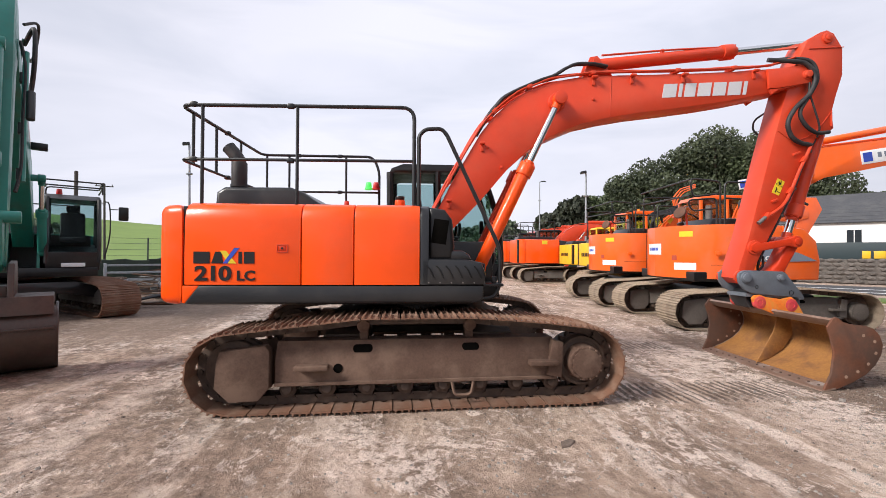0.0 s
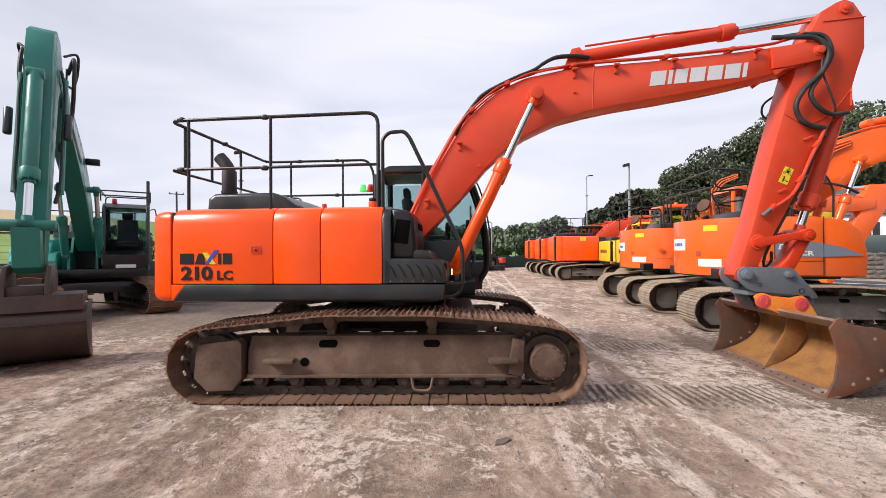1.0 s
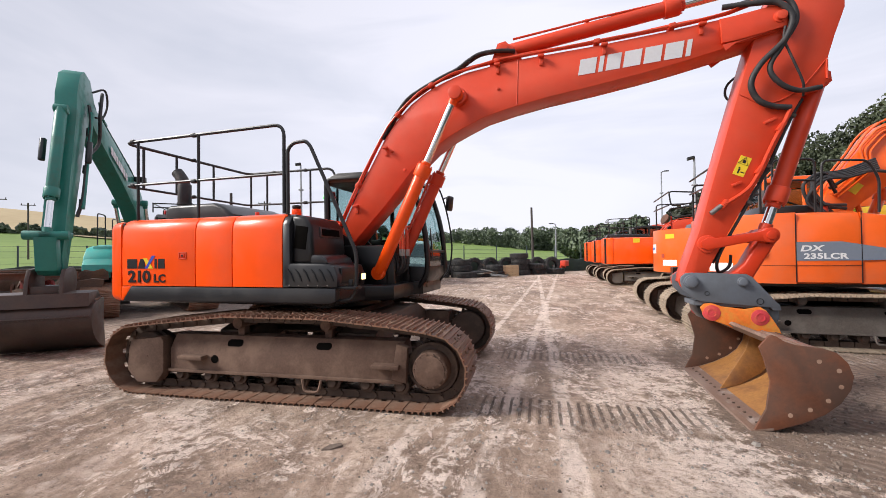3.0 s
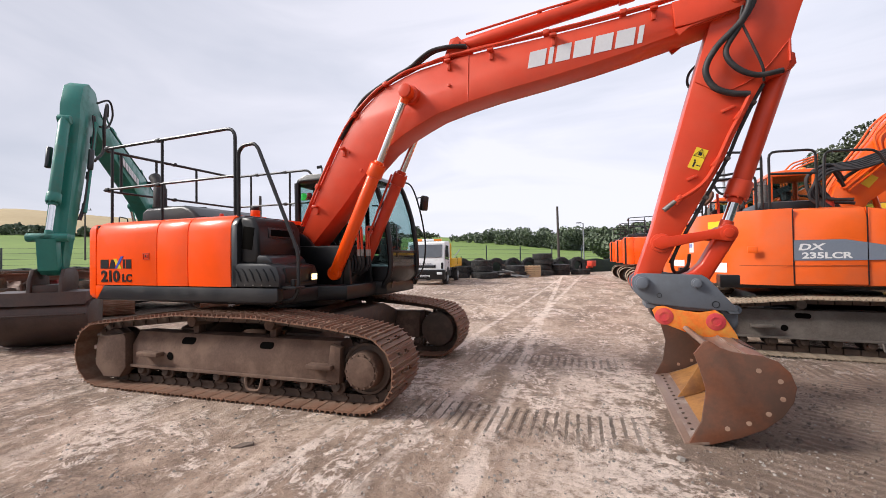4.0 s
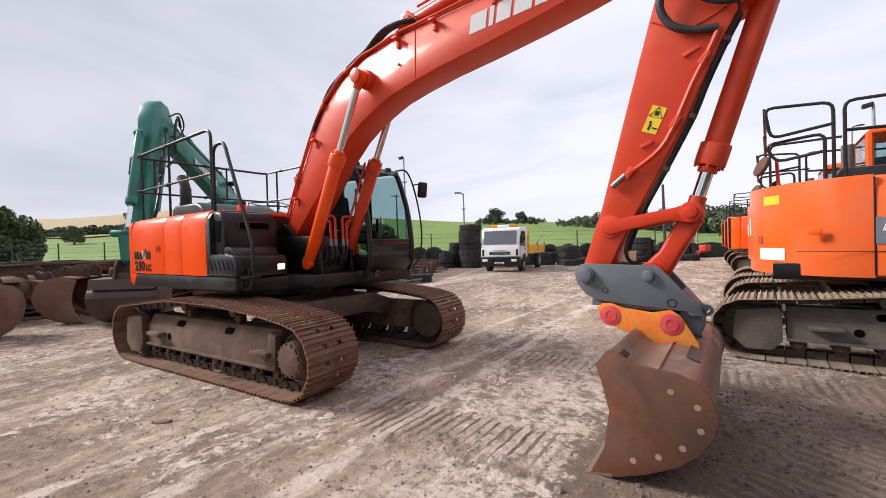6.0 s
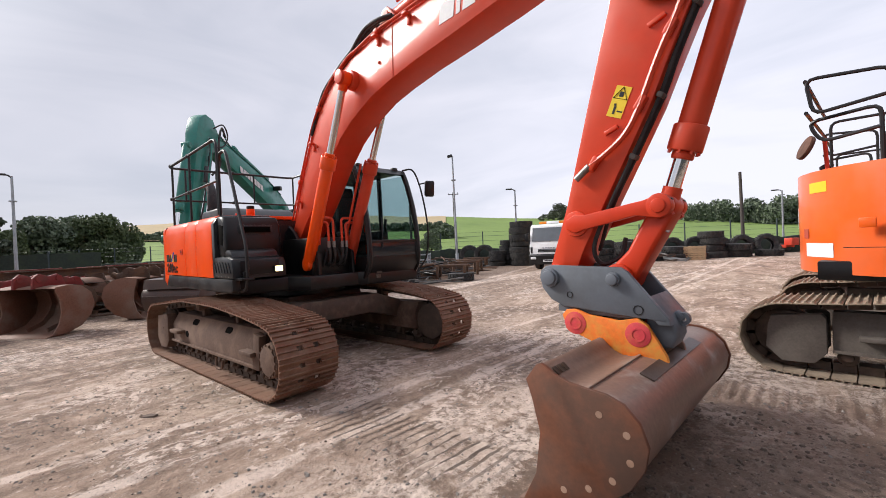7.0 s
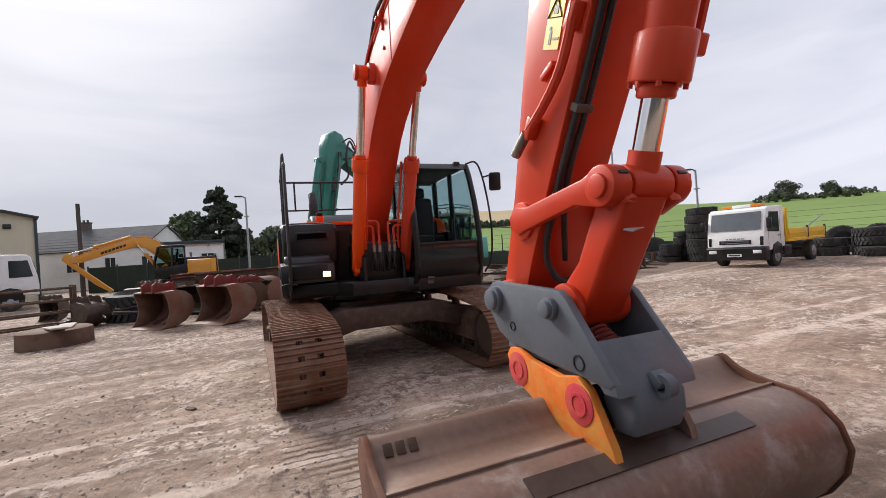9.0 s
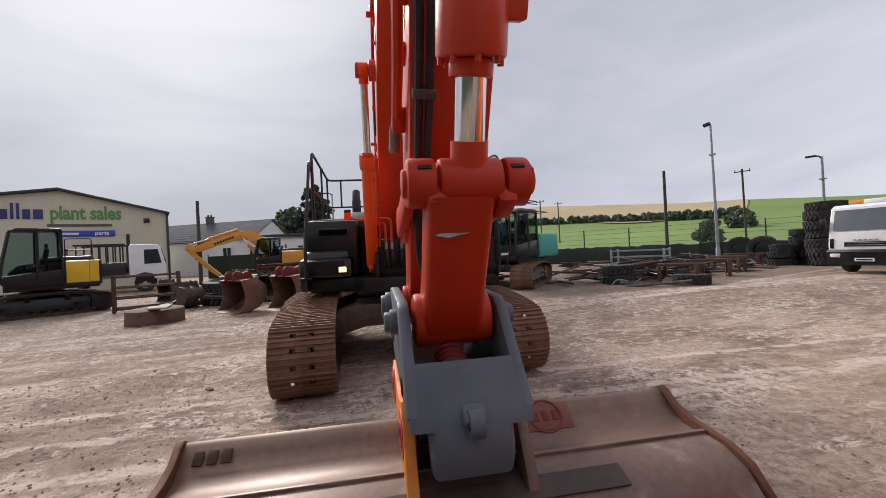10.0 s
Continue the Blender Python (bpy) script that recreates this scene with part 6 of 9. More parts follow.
def plain_cab(root, paint, x0=-0.55, x1=1.15, y0=0.36, y1=1.36, z1=3.0, frame_mat=None, glassy=None):
    """A cab of roof, pillars, lower body and panes, all under one part."""
    fm = frame_mat or paint
    zb = z1 - 0.12
    bm = empty_bm()
    prism(bm, [(x0, zb), (x0 + 0.08, z1 - 0.02), (x0 + 0.3, z1), (x1 - 0.45, z1), (x1 - 0.25, zb)], y0, y1, bev=0.03)
    cab = part("cab", bm, paint, root, "operator cab")
    bm = empty_bm()
    prism(bm, [(x0, 1.15), (x1 - 0.12, 1.12), (x1, 1.3), (x1, 1.55), (x0, 1.75)], y0 + 0.02, y1 - 0.02, bev=0.02)
    part("lower_body", bm, paint, cab)
    for y in (y0 + 0.04, y1 - 0.04):
        for pts in ([(x0 + 0.06, y, 1.4), (x0 + 0.06, y, zb + 0.03)], [(x0 + 0.75, y, 1.4), (x0 + 0.72, y, zb + 0.03)], [(x1 - 0.02, y, 1.3), (x1 - 0.03, y, 1.9), (x1 - 0.28, y, zb + 0.03)]):
            bm = empty_bm()
            tube(bm, rounded(pts, 0.1), 0.045, 7)
            part("pillar", bm, fm, cab)
    gl = glassy or GLASS
    for y in (y0 + 0.03, y1 - 0.03):
        bm = empty_bm()
        prism(bm, [(x0 + 0.06, 1.74), (x1 - 0.03, 1.54), (x1 - 0.04, 1.9), (x1 - 0.29, zb), (x0 + 0.06, zb)], y - 0.004, y + 0.004)
        part("side_pane", bm, gl, cab).visible_shadow = False
    bm = empty_bm()
    fr = [(x1 - 0.01, 1.55), (x1 - 0.02, 1.9), (x1 - 0.27, zb)]
    prism(bm, fr + [(x - 0.008, z) for x, z in fr[::-1]], y0 + 0.08, y1 - 0.08)
    part("windscreen", bm, gl, cab).visible_shadow = False
    bm = empty_bm()
    prism(bm, [(x0 + 0.02, 1.78), (x0 + 0.03, 1.78), (x0 + 0.03, zb), (x0 + 0.02, zb)], y0 + 0.08, y1 - 0.08)
    part("rear_pane", bm, gl, cab).visible_shadow = False
    bm = empty_bm()
    c = (y0 + y1) / 2
    box(bm, (x0 + 0.75, c, 1.85), (0.5, 0.5, 0.14), bev=0.04)
    box(bm, (x0 + 0.48, c, 2.22), (0.14, 0.48, 0.66), (0, -8, 0), bev=0.05)
    box(bm, (x0 + 0.44, c, 2.64), (0.10, 0.26, 0.18), bev=0.04)
    part("seat", bm, SEATM, cab)
    return cab


def digger_front(root, boom_mat, top, low, arm, hw=0.2, cyl_foot=(0.95, 1.55), cyl_top=(1.9, 3.55), arm_cyl=None, bucket_cyl=None, links=None):
    bm = empty_bm()
    prism(bm, top + low, -hw, hw, bev=0.008)
    boom = part("boom", bm, boom_mat, root, "curved steel boom")
    up = [Vector((x, 0, z)) for x, z in top]
    for y in (-hw * 0.7, hw * 0.7, -hw * 0.4):
        bm = empty_bm()
        pts = []
        for i, p in enumerate(up):
            d = (up[min(i + 1, len(up) - 1)] - up[max(i - 1, 0)]).normalized()
            pts.append(p + Vector((-d.z, 0, d.x)) * 0.05 + Vector((0, y, 0)))
        tube(bm, spline(pts, 3), 0.018, 6)
        part("hydraulic_pipe", bm, boom_mat, boom)
    for s in (-1, 1):
        ram(root, (cyl_foot[0], s * 0.33, cyl_foot[1]), (cyl_top[0], s * 0.33, cyl_top[1]), 0.58, 0.082, 0.045, boom_mat, name="boom_cylinder", eye=0.085, eyew=0.06)
    bm = empty_bm()
    cyl(bm, (cyl_top[0], -0.4, cyl_top[1]), (cyl_top[0], 0.4, cyl_top[1]), 0.07, seg=16, bev=0.01)
    part("cylinder_pin", bm, boom_mat, boom)
    for y in (-0.27, 0.27):
        bm = empty_bm()
        prism(bm, [(-0.1, 1.2), (1.05, 1.2), (1.02, 1.6), (0.85, 1.65), (0.55, 1.6), (0.34, 1.95), (0.18, 2.02), (0.0, 1.9)], y - 0.025, y + 0.025)
        part("boom_bracket", bm, boom_mat, root)
    if arm:
        bm = empty_bm()
        prism(bm, arm, -0.16, 0.16, bev=0.008)
        part("arm", bm, boom_mat, root, "dipper arm")
    if arm_cyl:
        ram(root, (*arm_cyl[0][:1], 0, arm_cyl[0][1]), (arm_cyl[1][0], 0, arm_cyl[1][1]), 0.6, 0.085, 0.05, boom_mat, name="arm_cylinder")
    if bucket_cyl:
        ram(root, (bucket_cyl[0][0], 0, bucket_cyl[0][1]), (bucket_cyl[1][0], 0, bucket_cyl[1][1]), 0.72, 0.088, 0.05, boom_mat, name="bucket_cylinder")
    return boom


def plain_machine(m, label, paint, boom_paint, tail, top, width=1.36, x1=0.16, turn=0.0, shoe=None, cab_paint=None, cab_z=3.0, shoe_w=0.78, round_tail=0.5, bottom=1.05, group="parked excavators", front=None, dark_front=False, frame_mat=None, pane=None, idler_x=-1.66):
    root = thing("excavator", m, label, "excavator", group)
    undercarriage(root, turn, 2.4, shoe_w, shoe or DRYSHOE, frame_mat or GREYMUD, (idler_x, 1.66, 0.40, 0.40, 0.40, 0.40, 0.92, [(-1.3, 0.83), (-0.6, 0.90), (0.51, 0.90), (1.25, 0.84)]))
    bm = empty_bm()
    prism(bm, [(-1.6, -1.15), (0.6, -1.15), (1.05, -0.5), (1.1, 1.3), (-1.6, 1.2)], 0.99, 1.2, axis="z", bev=0.02)
    part("platform", bm, BLACK, root)
    # tail, rounded in plan
    bm = empty_bm()
    plan = []
    w = width
    split = -0.70 if round_tail > 0.4 else tail + 0.45
    depth = min(w, round_tail * 1.5)
    plan.append((split + 0.002, -w))
    for k in range(9):
        a = radians(180 + 90 - k * 90 / 8)
        plan.append((tail + round_tail + round_tail * math.cos(a), -w + depth + depth * math.sin(a)))
    plan += [(x, -y) for x, y in plan[::-1]]
    prism(bm, plan, bottom, top, axis="z", bev=0.10, seg=4)
    cw = part("counterweight", bm, paint, root, "rounded counterweight")
    bm = empty_bm()
    sec = [(-w + 0.06, bottom), (-w, bottom + 0.03), (-w - 0.004, 1.6), (-w + 0.005, top - 0.16), (-w + 0.07, top - 0.03), (-w + 0.2, top + 0.005), (-0.4, top + 0.01), (-0.4, bottom)]
    prism(bm, sec, split + 0.012, x1, axis="x", bev=0.008)
    part("side_panel", bm, paint, root, "engine side panel")
    bm = empty_bm()
    sec2 = [(-y, z) for y, z in sec]
    prism(bm, sec2, split + 0.012, -0.6, axis="x", bev=0.008)
    part("side_panel", bm, paint, root)
    bm = empty_bm()
    box(bm, ((split - 0.5) / 2, 0, (bottom + top) / 2), (abs(split) + 0.3, 2 * w - 0.3, top - bottom - 0.06))
    part("engine_bay", bm, INK, root)
    bm = empty_bm()
    prism(bm, [(x1 + 0.012, bottom), (x1 + 0.75, bottom), (x1 + 0.78, bottom + 0.4), (x1 + 0.70, top - 0.35), (x1 + 0.45, top - 0.1), (x1 + 0.012, top - 0.03)], -w + 0.01, -0.62, bev=0.04)
    part("tool_box", bm, CHARCOAL if dark_front else paint, root)
    bm = empty_bm()
    prism(bm, [(split - 0.3, top), (split - 0.2, top + 0.18), (0.0, top + 0.18), (0.1, top)], -0.7, 0.5, bev=0.05)
    part("engine_hood", bm, CHARCOAL, root)
    bm = empty_bm()
    cyl(bm, (-0.8, -0.4, top + 0.1), (-0.8, -0.4, top + 0.5), 0.07, seg=14)
    part("exhaust_pipe", bm, SCRAPGREY, root)
    plain_cab(root, cab_paint or paint, z1=cab_z, glassy=pane)
    if front:
        digger_front(root, boom_paint, **front)
    return root, cw


DX_FRONT = dict(top=[(0.05, 2.0), (0.24, 2.64), (0.50, 3.03), (0.74, 3.37), (0.90, 3.64), (1.10, 3.83), (1.44, 3.97), (1.96, 4.13), (2.64, 4.22), (3.56, 4.35), (4.9, 4.55), (5.45, 4.62)],
                low=[(5.5, 4.33), (4.9, 4.05), (3.55, 3.72), (2.63, 3.53), (2.09, 3.42), (1.75, 3.25), (1.42, 2.93), (0.98, 2.62), (0.66, 2.36), (0.40, 1.85)],
                arm=[(5.2, 4.9), (5.35, 5.2), (5.7, 5.3), (6.0, 5.0), (6.1, 4.3), (6.2, 2.2), (6.12, 1.6), (5.95, 1.6), (5.55, 4.2)], cyl_foot=(0.95, 1.6), cyl_top=(1.62, 3.48), arm_cyl=((2.0, 4.30), (5.62, 5.0)))


HFRONT = dict(top=[(0.12, 1.95), (0.46, 2.45), (0.95, 2.95), (1.4, 3.2), (2.2, 3.3), (3.5, 3.25), (4.8, 3.1), (5.3, 3.05)], low=[(5.3, 2.8), (4.8, 2.7), (3.5, 2.75), (2.2, 2.65), (1.6, 2.5), (0.9, 2.0), (0.4, 1.7)],
              arm=[(5.0, 3.1), (5.2, 3.5), (5.6, 3.5), (5.8, 3.1), (4.7, 1.2), (4.1, 0.5), (3.95, 0.55), (4.9, 2.6)], cyl_foot=(1.0, 1.6), cyl_top=(2.0, 2.95), arm_cyl=((2.3, 3.42), (5.3, 3.42)))


def short_tail(m, label, front):
    root, cw = plain_machine(m, label, DXORANGE, DXORANGE, -1.86, 2.22, width=1.37, x1=0.15, round_tail=1.16, idler_x=-1.89, cab_z=3.08, front=front, cab_paint=DXORANGE)
    y = -1.376
    bm = empty_bm()
    prism(bm, [(-0.695, 1.43), (0.14, 1.43), (0.85, 1.45), (0.45, 1.62), (-0.1, 1.735), (-0.695, 1.735)], y - 0.003, y)
    st = part("side_stripe", bm, DECALG, root, "grey side stripe with white model number")
    letters("model_number", "DX", 0.155, WHITE, st, pose(-0.65, y - 0.001, 1.585, 90, 0, 0), "", (1.3, 0.85), 0.2)
    letters("model_number", "235LCR", 0.145, WHITE, st, pose(-0.60, y - 0.001, 1.462, 90, 0, 0), "", (1.2, 0.85))
    bm = empty_bm()
    prism(bm, [(-1.38, 1.35), (-0.70, 1.345), (0.15, 1.345), (0.15, 1.352), (-0.70, 1.352), (-1.38, 1.357)], y - 0.002, y)
    box(bm, (-0.70, y, 1.64), (0.012, 0.006, 1.12))
    box(bm, (0.15, y, 1.64), (0.012, 0.006, 1.12))
    part("panel_seam", bm, INK, root)
    bm = empty_bm()
    box(bm, (-1.20, -1.345, 1.60), (0.13, 0.03, 0.10), (0, 0, -12), bev=0.01)
    part("latch", bm, DXORANGE, root)
    # marks on the tail: a name plate, a white label, a red spot, a yellow tag
    def on_tail(yy, z, w, h, mat, nm, lab=""):
        bm = empty_bm()
        rt, rr, w0 = 1.16, 1.37, 1.37
        pts = []
        for k in range(7):
            t = yy - w / 2 + w * k / 6
            if abs(t) > w0 - rr:
                u = min(1.0, (abs(t) - (w0 - rr)) / rr)
                x = -1.86 + rt - rt * math.sqrt(max(0.0, 1 - u * u))
            else:
                x = -1.86
            pts.append((x - 0.004, t))
        prism(bm, pts + [(x + 0.002, t) for x, t in pts[::-1]], z - h / 2, z + h / 2, axis="z")
        part(nm, bm, mat, cw, lab)
    on_tail(0.05, 1.70, 0.62, 0.26, WHITE, "name_plate", "white oval name plate")
    on_tail(0.05, 1.70, 0.40, 0.07, BLUE, "name_bar")
    on_tail(-0.82, 1.31, 0.40, 0.16, WHITE, "white_label")
    on_tail(-0.62, 1.50, 0.11, 0.11, REDHOT, "red_reflector")
    on_tail(-0.85, 2.03, 0.24, 0.12, DECALY, "yellow_tag")
    rail_set(root, [[(-1.0, -1.1, 2.2), (-1.0, -1.1, 3.16), (-1.66, -1.1, 3.22), (-1.60, -1.1, 2.82), (-1.0, -1.1, 2.90)],
                    [(-1.08, -1.1, 2.2), (-1.08, -1.1, 2.80), (-1.66, -1.0, 2.76), (-1.55, -1.0, 2.52), (-1.08, -1.1, 2.58)],
                    [(-0.9, -1.1, 2.2), (-0.9, -1.1, 3.15), (-0.31, -1.1, 3.13), (-0.31, -1.1, 2.2)], [(-0.9, -1.1, 2.80), (-0.31, -1.1, 2.77)], [(-0.23, -1.1, 2.2), (-0.21, -1.1, 3.09), (0.39, -1.1, 3.05), (0.53, -1.1, 2.74), (0.52, -1.1, 2.2)],
                    [(-1.6, 1.1, 2.2), (-1.6, 1.1, 3.1), (-0.7, 1.1, 3.1)], [(-1.66, -1.1, 2.85), (-1.66, 1.1, 2.9)], [(-1.66, -1.1, 3.2), (-1.66, 1.1, 3.2)]])
    bm = empty_bm()
    tube(bm, [(-1.52, -0.75, 2.2), (-1.54, -0.75, 2.58)], 0.02, 8)
    ms = part("mirror_stalk", bm, REDHOT, root)
    bm = empty_bm()
    cyl(bm, (-1.68, -0.78, 2.50), (-1.72, -0.80, 2.52), 0.14, seg=20, bev=0.01)
    part("round_mirror", bm, RUST, ms)
    bm = empty_bm()
    box(bm, (-1.55, -0.55, 2.27), (0.10, 0.14, 0.09), (0, -30, 0), bev=0.02)
    part("rear_lamp", bm, BLACK, root)
    bm = empty_bm()
    for pts in ([(0.2, -0.6, 2.6), (0.0, -0.75, 2.85), (-0.2, -0.8, 2.7), (-0.1, -0.85, 2.4), (0.2, -0.9, 2.35)], [(0.25, -0.5, 2.7), (0.0, -0.65, 2.95), (-0.3, -0.7, 2.75), (-0.2, -0.75, 2.4), (0.25, -0.8, 2.3)], [(0.2, -0.4, 2.7), (0.6, -0.5, 2.95), (1.1, -0.5, 2.9), (1.5, -0.4, 2.75)]):
        tube(bm, spline(pts, 5), 0.028, 8)
        part("rubber_hose", bm, HOSE, root)
        bm = empty_bm()
    for k in range(6):
        w = 0.06 * k
        if k:
            part("rubber_hose", bm, HOSE, root)
            bm = empty_bm()
        tube(bm, spline([(-0.15 + w, -0.95 + w, 2.22), (-0.35 + w * 0.8, -0.92 + w, 2.45 + w * 0.6), (-0.05, -0.80 + w, 2.80 + w * 0.45), (0.4, -0.62 + w * 0.6, 2.86 + w * 0.5), (0.9, -0.40 + w * 0.3, 3.02 + w * 0.6)], 5), 0.022, 7)
    part("rubber_hose", bm, HOSE, root)
    for k in range(3):  # bent steel pipes over the shoulder of the boom
        bm = empty_bm()
        tube(bm, rounded([(0.30 + 0.05 * k, -0.24, 2.62 - 0.03 * k), (0.78 + 0.06 * k, -0.25, 3.12 - 0.05 * k), (0.72 + 0.07 * k, -0.25, 3.42 - 0.04 * k), (0.98 + 0.05 * k, -0.24, 3.74 - 0.06 * k), (1.50, -0.23, 3.90 - 0.05 * k)], 0.08), 0.020, 7)
        part("bent_pipe", bm, DXORANGE, root)
    bm = empty_bm()
    box(bm, (3.62, -0.206, 4.0), (1.35, 0.008, 0.32), (0, -9, 0), bev=0.003)
    np_ = part("boom_plate", bm, WHITE, root, "white name plate with blue bars")
    for k, w in enumerate((0.22, 0.09, 0.09, 0.09, 0.09)):
        bm = empty_bm()
        box(bm, (3.11 + (0 if k == 0 else 0.12 + 0.16 * k), -0.212, 3.92 + (0 if k == 0 else 0.04 + 0.025 * k)), (w, 0.006, 0.22 if k == 0 else 0.12), (0, -9, 0))
        part("name_bar", bm, BLUE if k == 0 else DECALG, np_)
    bm = empty_bm()
    cyl(bm, (-0.05, -0.75, 2.2), (-0.05, -0.75, 2.42), 0.07, seg=16, bev=0.01)
    part("filler_cap", bm, REDHOT, root)
    bm = empty_bm()
    box(bm, (0.66, -0.206, 2.72), (0.17, 0.008, 0.2), (0, 38, 0))
    part("warning_sticker", bm, DECALY, root)
    bm = empty_bm()
    cyl(bm, (0.2, 1.0, 3.08), (0.2, 1.0, 3.2), 0.06, 0.05, seg=14, bev=0.01)
    part("beacon", bm, AMBER, root)
    return root


DX = short_tail(pose(7.0, 10.08, 0), "bright orange short-tailed excavator with grey side stripe, parked", DX_FRONT)
M3 = short_tail(pose(6.85, 13.95, 0, 0, 0, 0.5), "second orange short-tailed excavator parked beyond the first", HFRONT)

YFRONT = dict(HFRONT)
Y1, _cw = plain_machine(pose(8.45, 17.9, 0), "yellow excavator with a rounded tail in the parked row", YELLOW, YELLOW, -2.3, 2.05, round_tail=0.4, cab_z=3.0, front=YFRONT, shoe=DRYSHOE)
for k in range(6):
    bm = empty_bm()
    box(bm, (-2.305, -0.55 + 0.2 * k, 1.55), (0.008, 0.14, 0.16))
    part("mark_block", bm, INK, _cw)
Y2 = copy_thing(Y1, pose(8.55, 21.4, 0))

H1, _cw = plain_machine(pose(6.15, 23.95, 0, 0, 0, 1), "orange excavator with folded boom parked at the far end", ORANGE, FADED, -2.15, 2.36, round_tail=0.4, cab_z=3.0, front=HFRONT, dark_front=True, cab_paint=BLACK)
bm = empty_bm()
prism(bm, [(-0.8, 2.1), (-0.5, 2.1), (-0.5, 2.3), (-0.8, 2.3)], -1.37, -1.364)
part("yellow_tag", bm, DECALY, H1)
rail_set(H1, [[(-1.9, -1.0, 2.3), (-1.9, -1.0, 3.3), (0.0, -1.0, 3.35), (0.0, -1.0, 2.3)], [(-1.9, -1.0, 2.85), (0, -1.0, 2.85)], [(-1.9, -1.0, 3.3), (-1.9, 1.0, 3.3), (-1.0, 1.0, 3.3), (-1.0, 1.0, 2.3)], [(-1.2, -1.0, 2.3), (-1.2, -1.0, 3.3)], [(-0.6, -1.0, 2.3), (-0.6, -1.0, 3.3)]])
H2 = copy_thing(H1, pose(5.75, 27.9, 0, 0, 0, 2))
H3 = copy_thing(H1, pose(5.35, 31.8, 0, 0, 0, 2))

# the teal machine with its boom raised towards the yard
TFRONT = dict(top=[(0.10, 1.9), (0.9, 2.85), (1.6, 3.42), (2.4, 3.78), (3.4, 4.10), (4.6, 4.46), (5.3, 4.66), (5.55, 4.62)], low=[(5.55, 4.40), (5.2, 4.18), (4.3, 3.82), (3.2, 3.36), (2.3, 2.95), (1.4, 2.3), (0.45, 1.66)],
              arm=[(5.12, 4.55), (5.30, 4.85), (5.46, 5.1), (5.75, 5.16), (5.98, 5.02), (6.12, 4.6), (6.16, 4.2), (6.92, 1.62), (6.90, 1.38), (6.76, 1.3), (6.70, 1.45), (5.66, 4.1)],
              cyl_foot=(1.0, 1.55), cyl_top=(1.95, 3.1), arm_cyl=((2.5, 3.98), (5.62, 5.02)), bucket_cyl=((6.32, 4.25), (7.02, 1.98)))
KB, _cw = plain_machine(pose(-10.0, 9.92, 0, 0, 0, -47.5), "teal excavator with raised boom and dark cab beside the scrap", TEALLIGHT, TEAL, -2.6, 2.0, round_tail=0.5, cab_z=2.92, front=dict(TFRONT, hw=0.17), cab_paint=CHARCOAL, turn=17, shoe=SHOE, shoe_w=0.8)


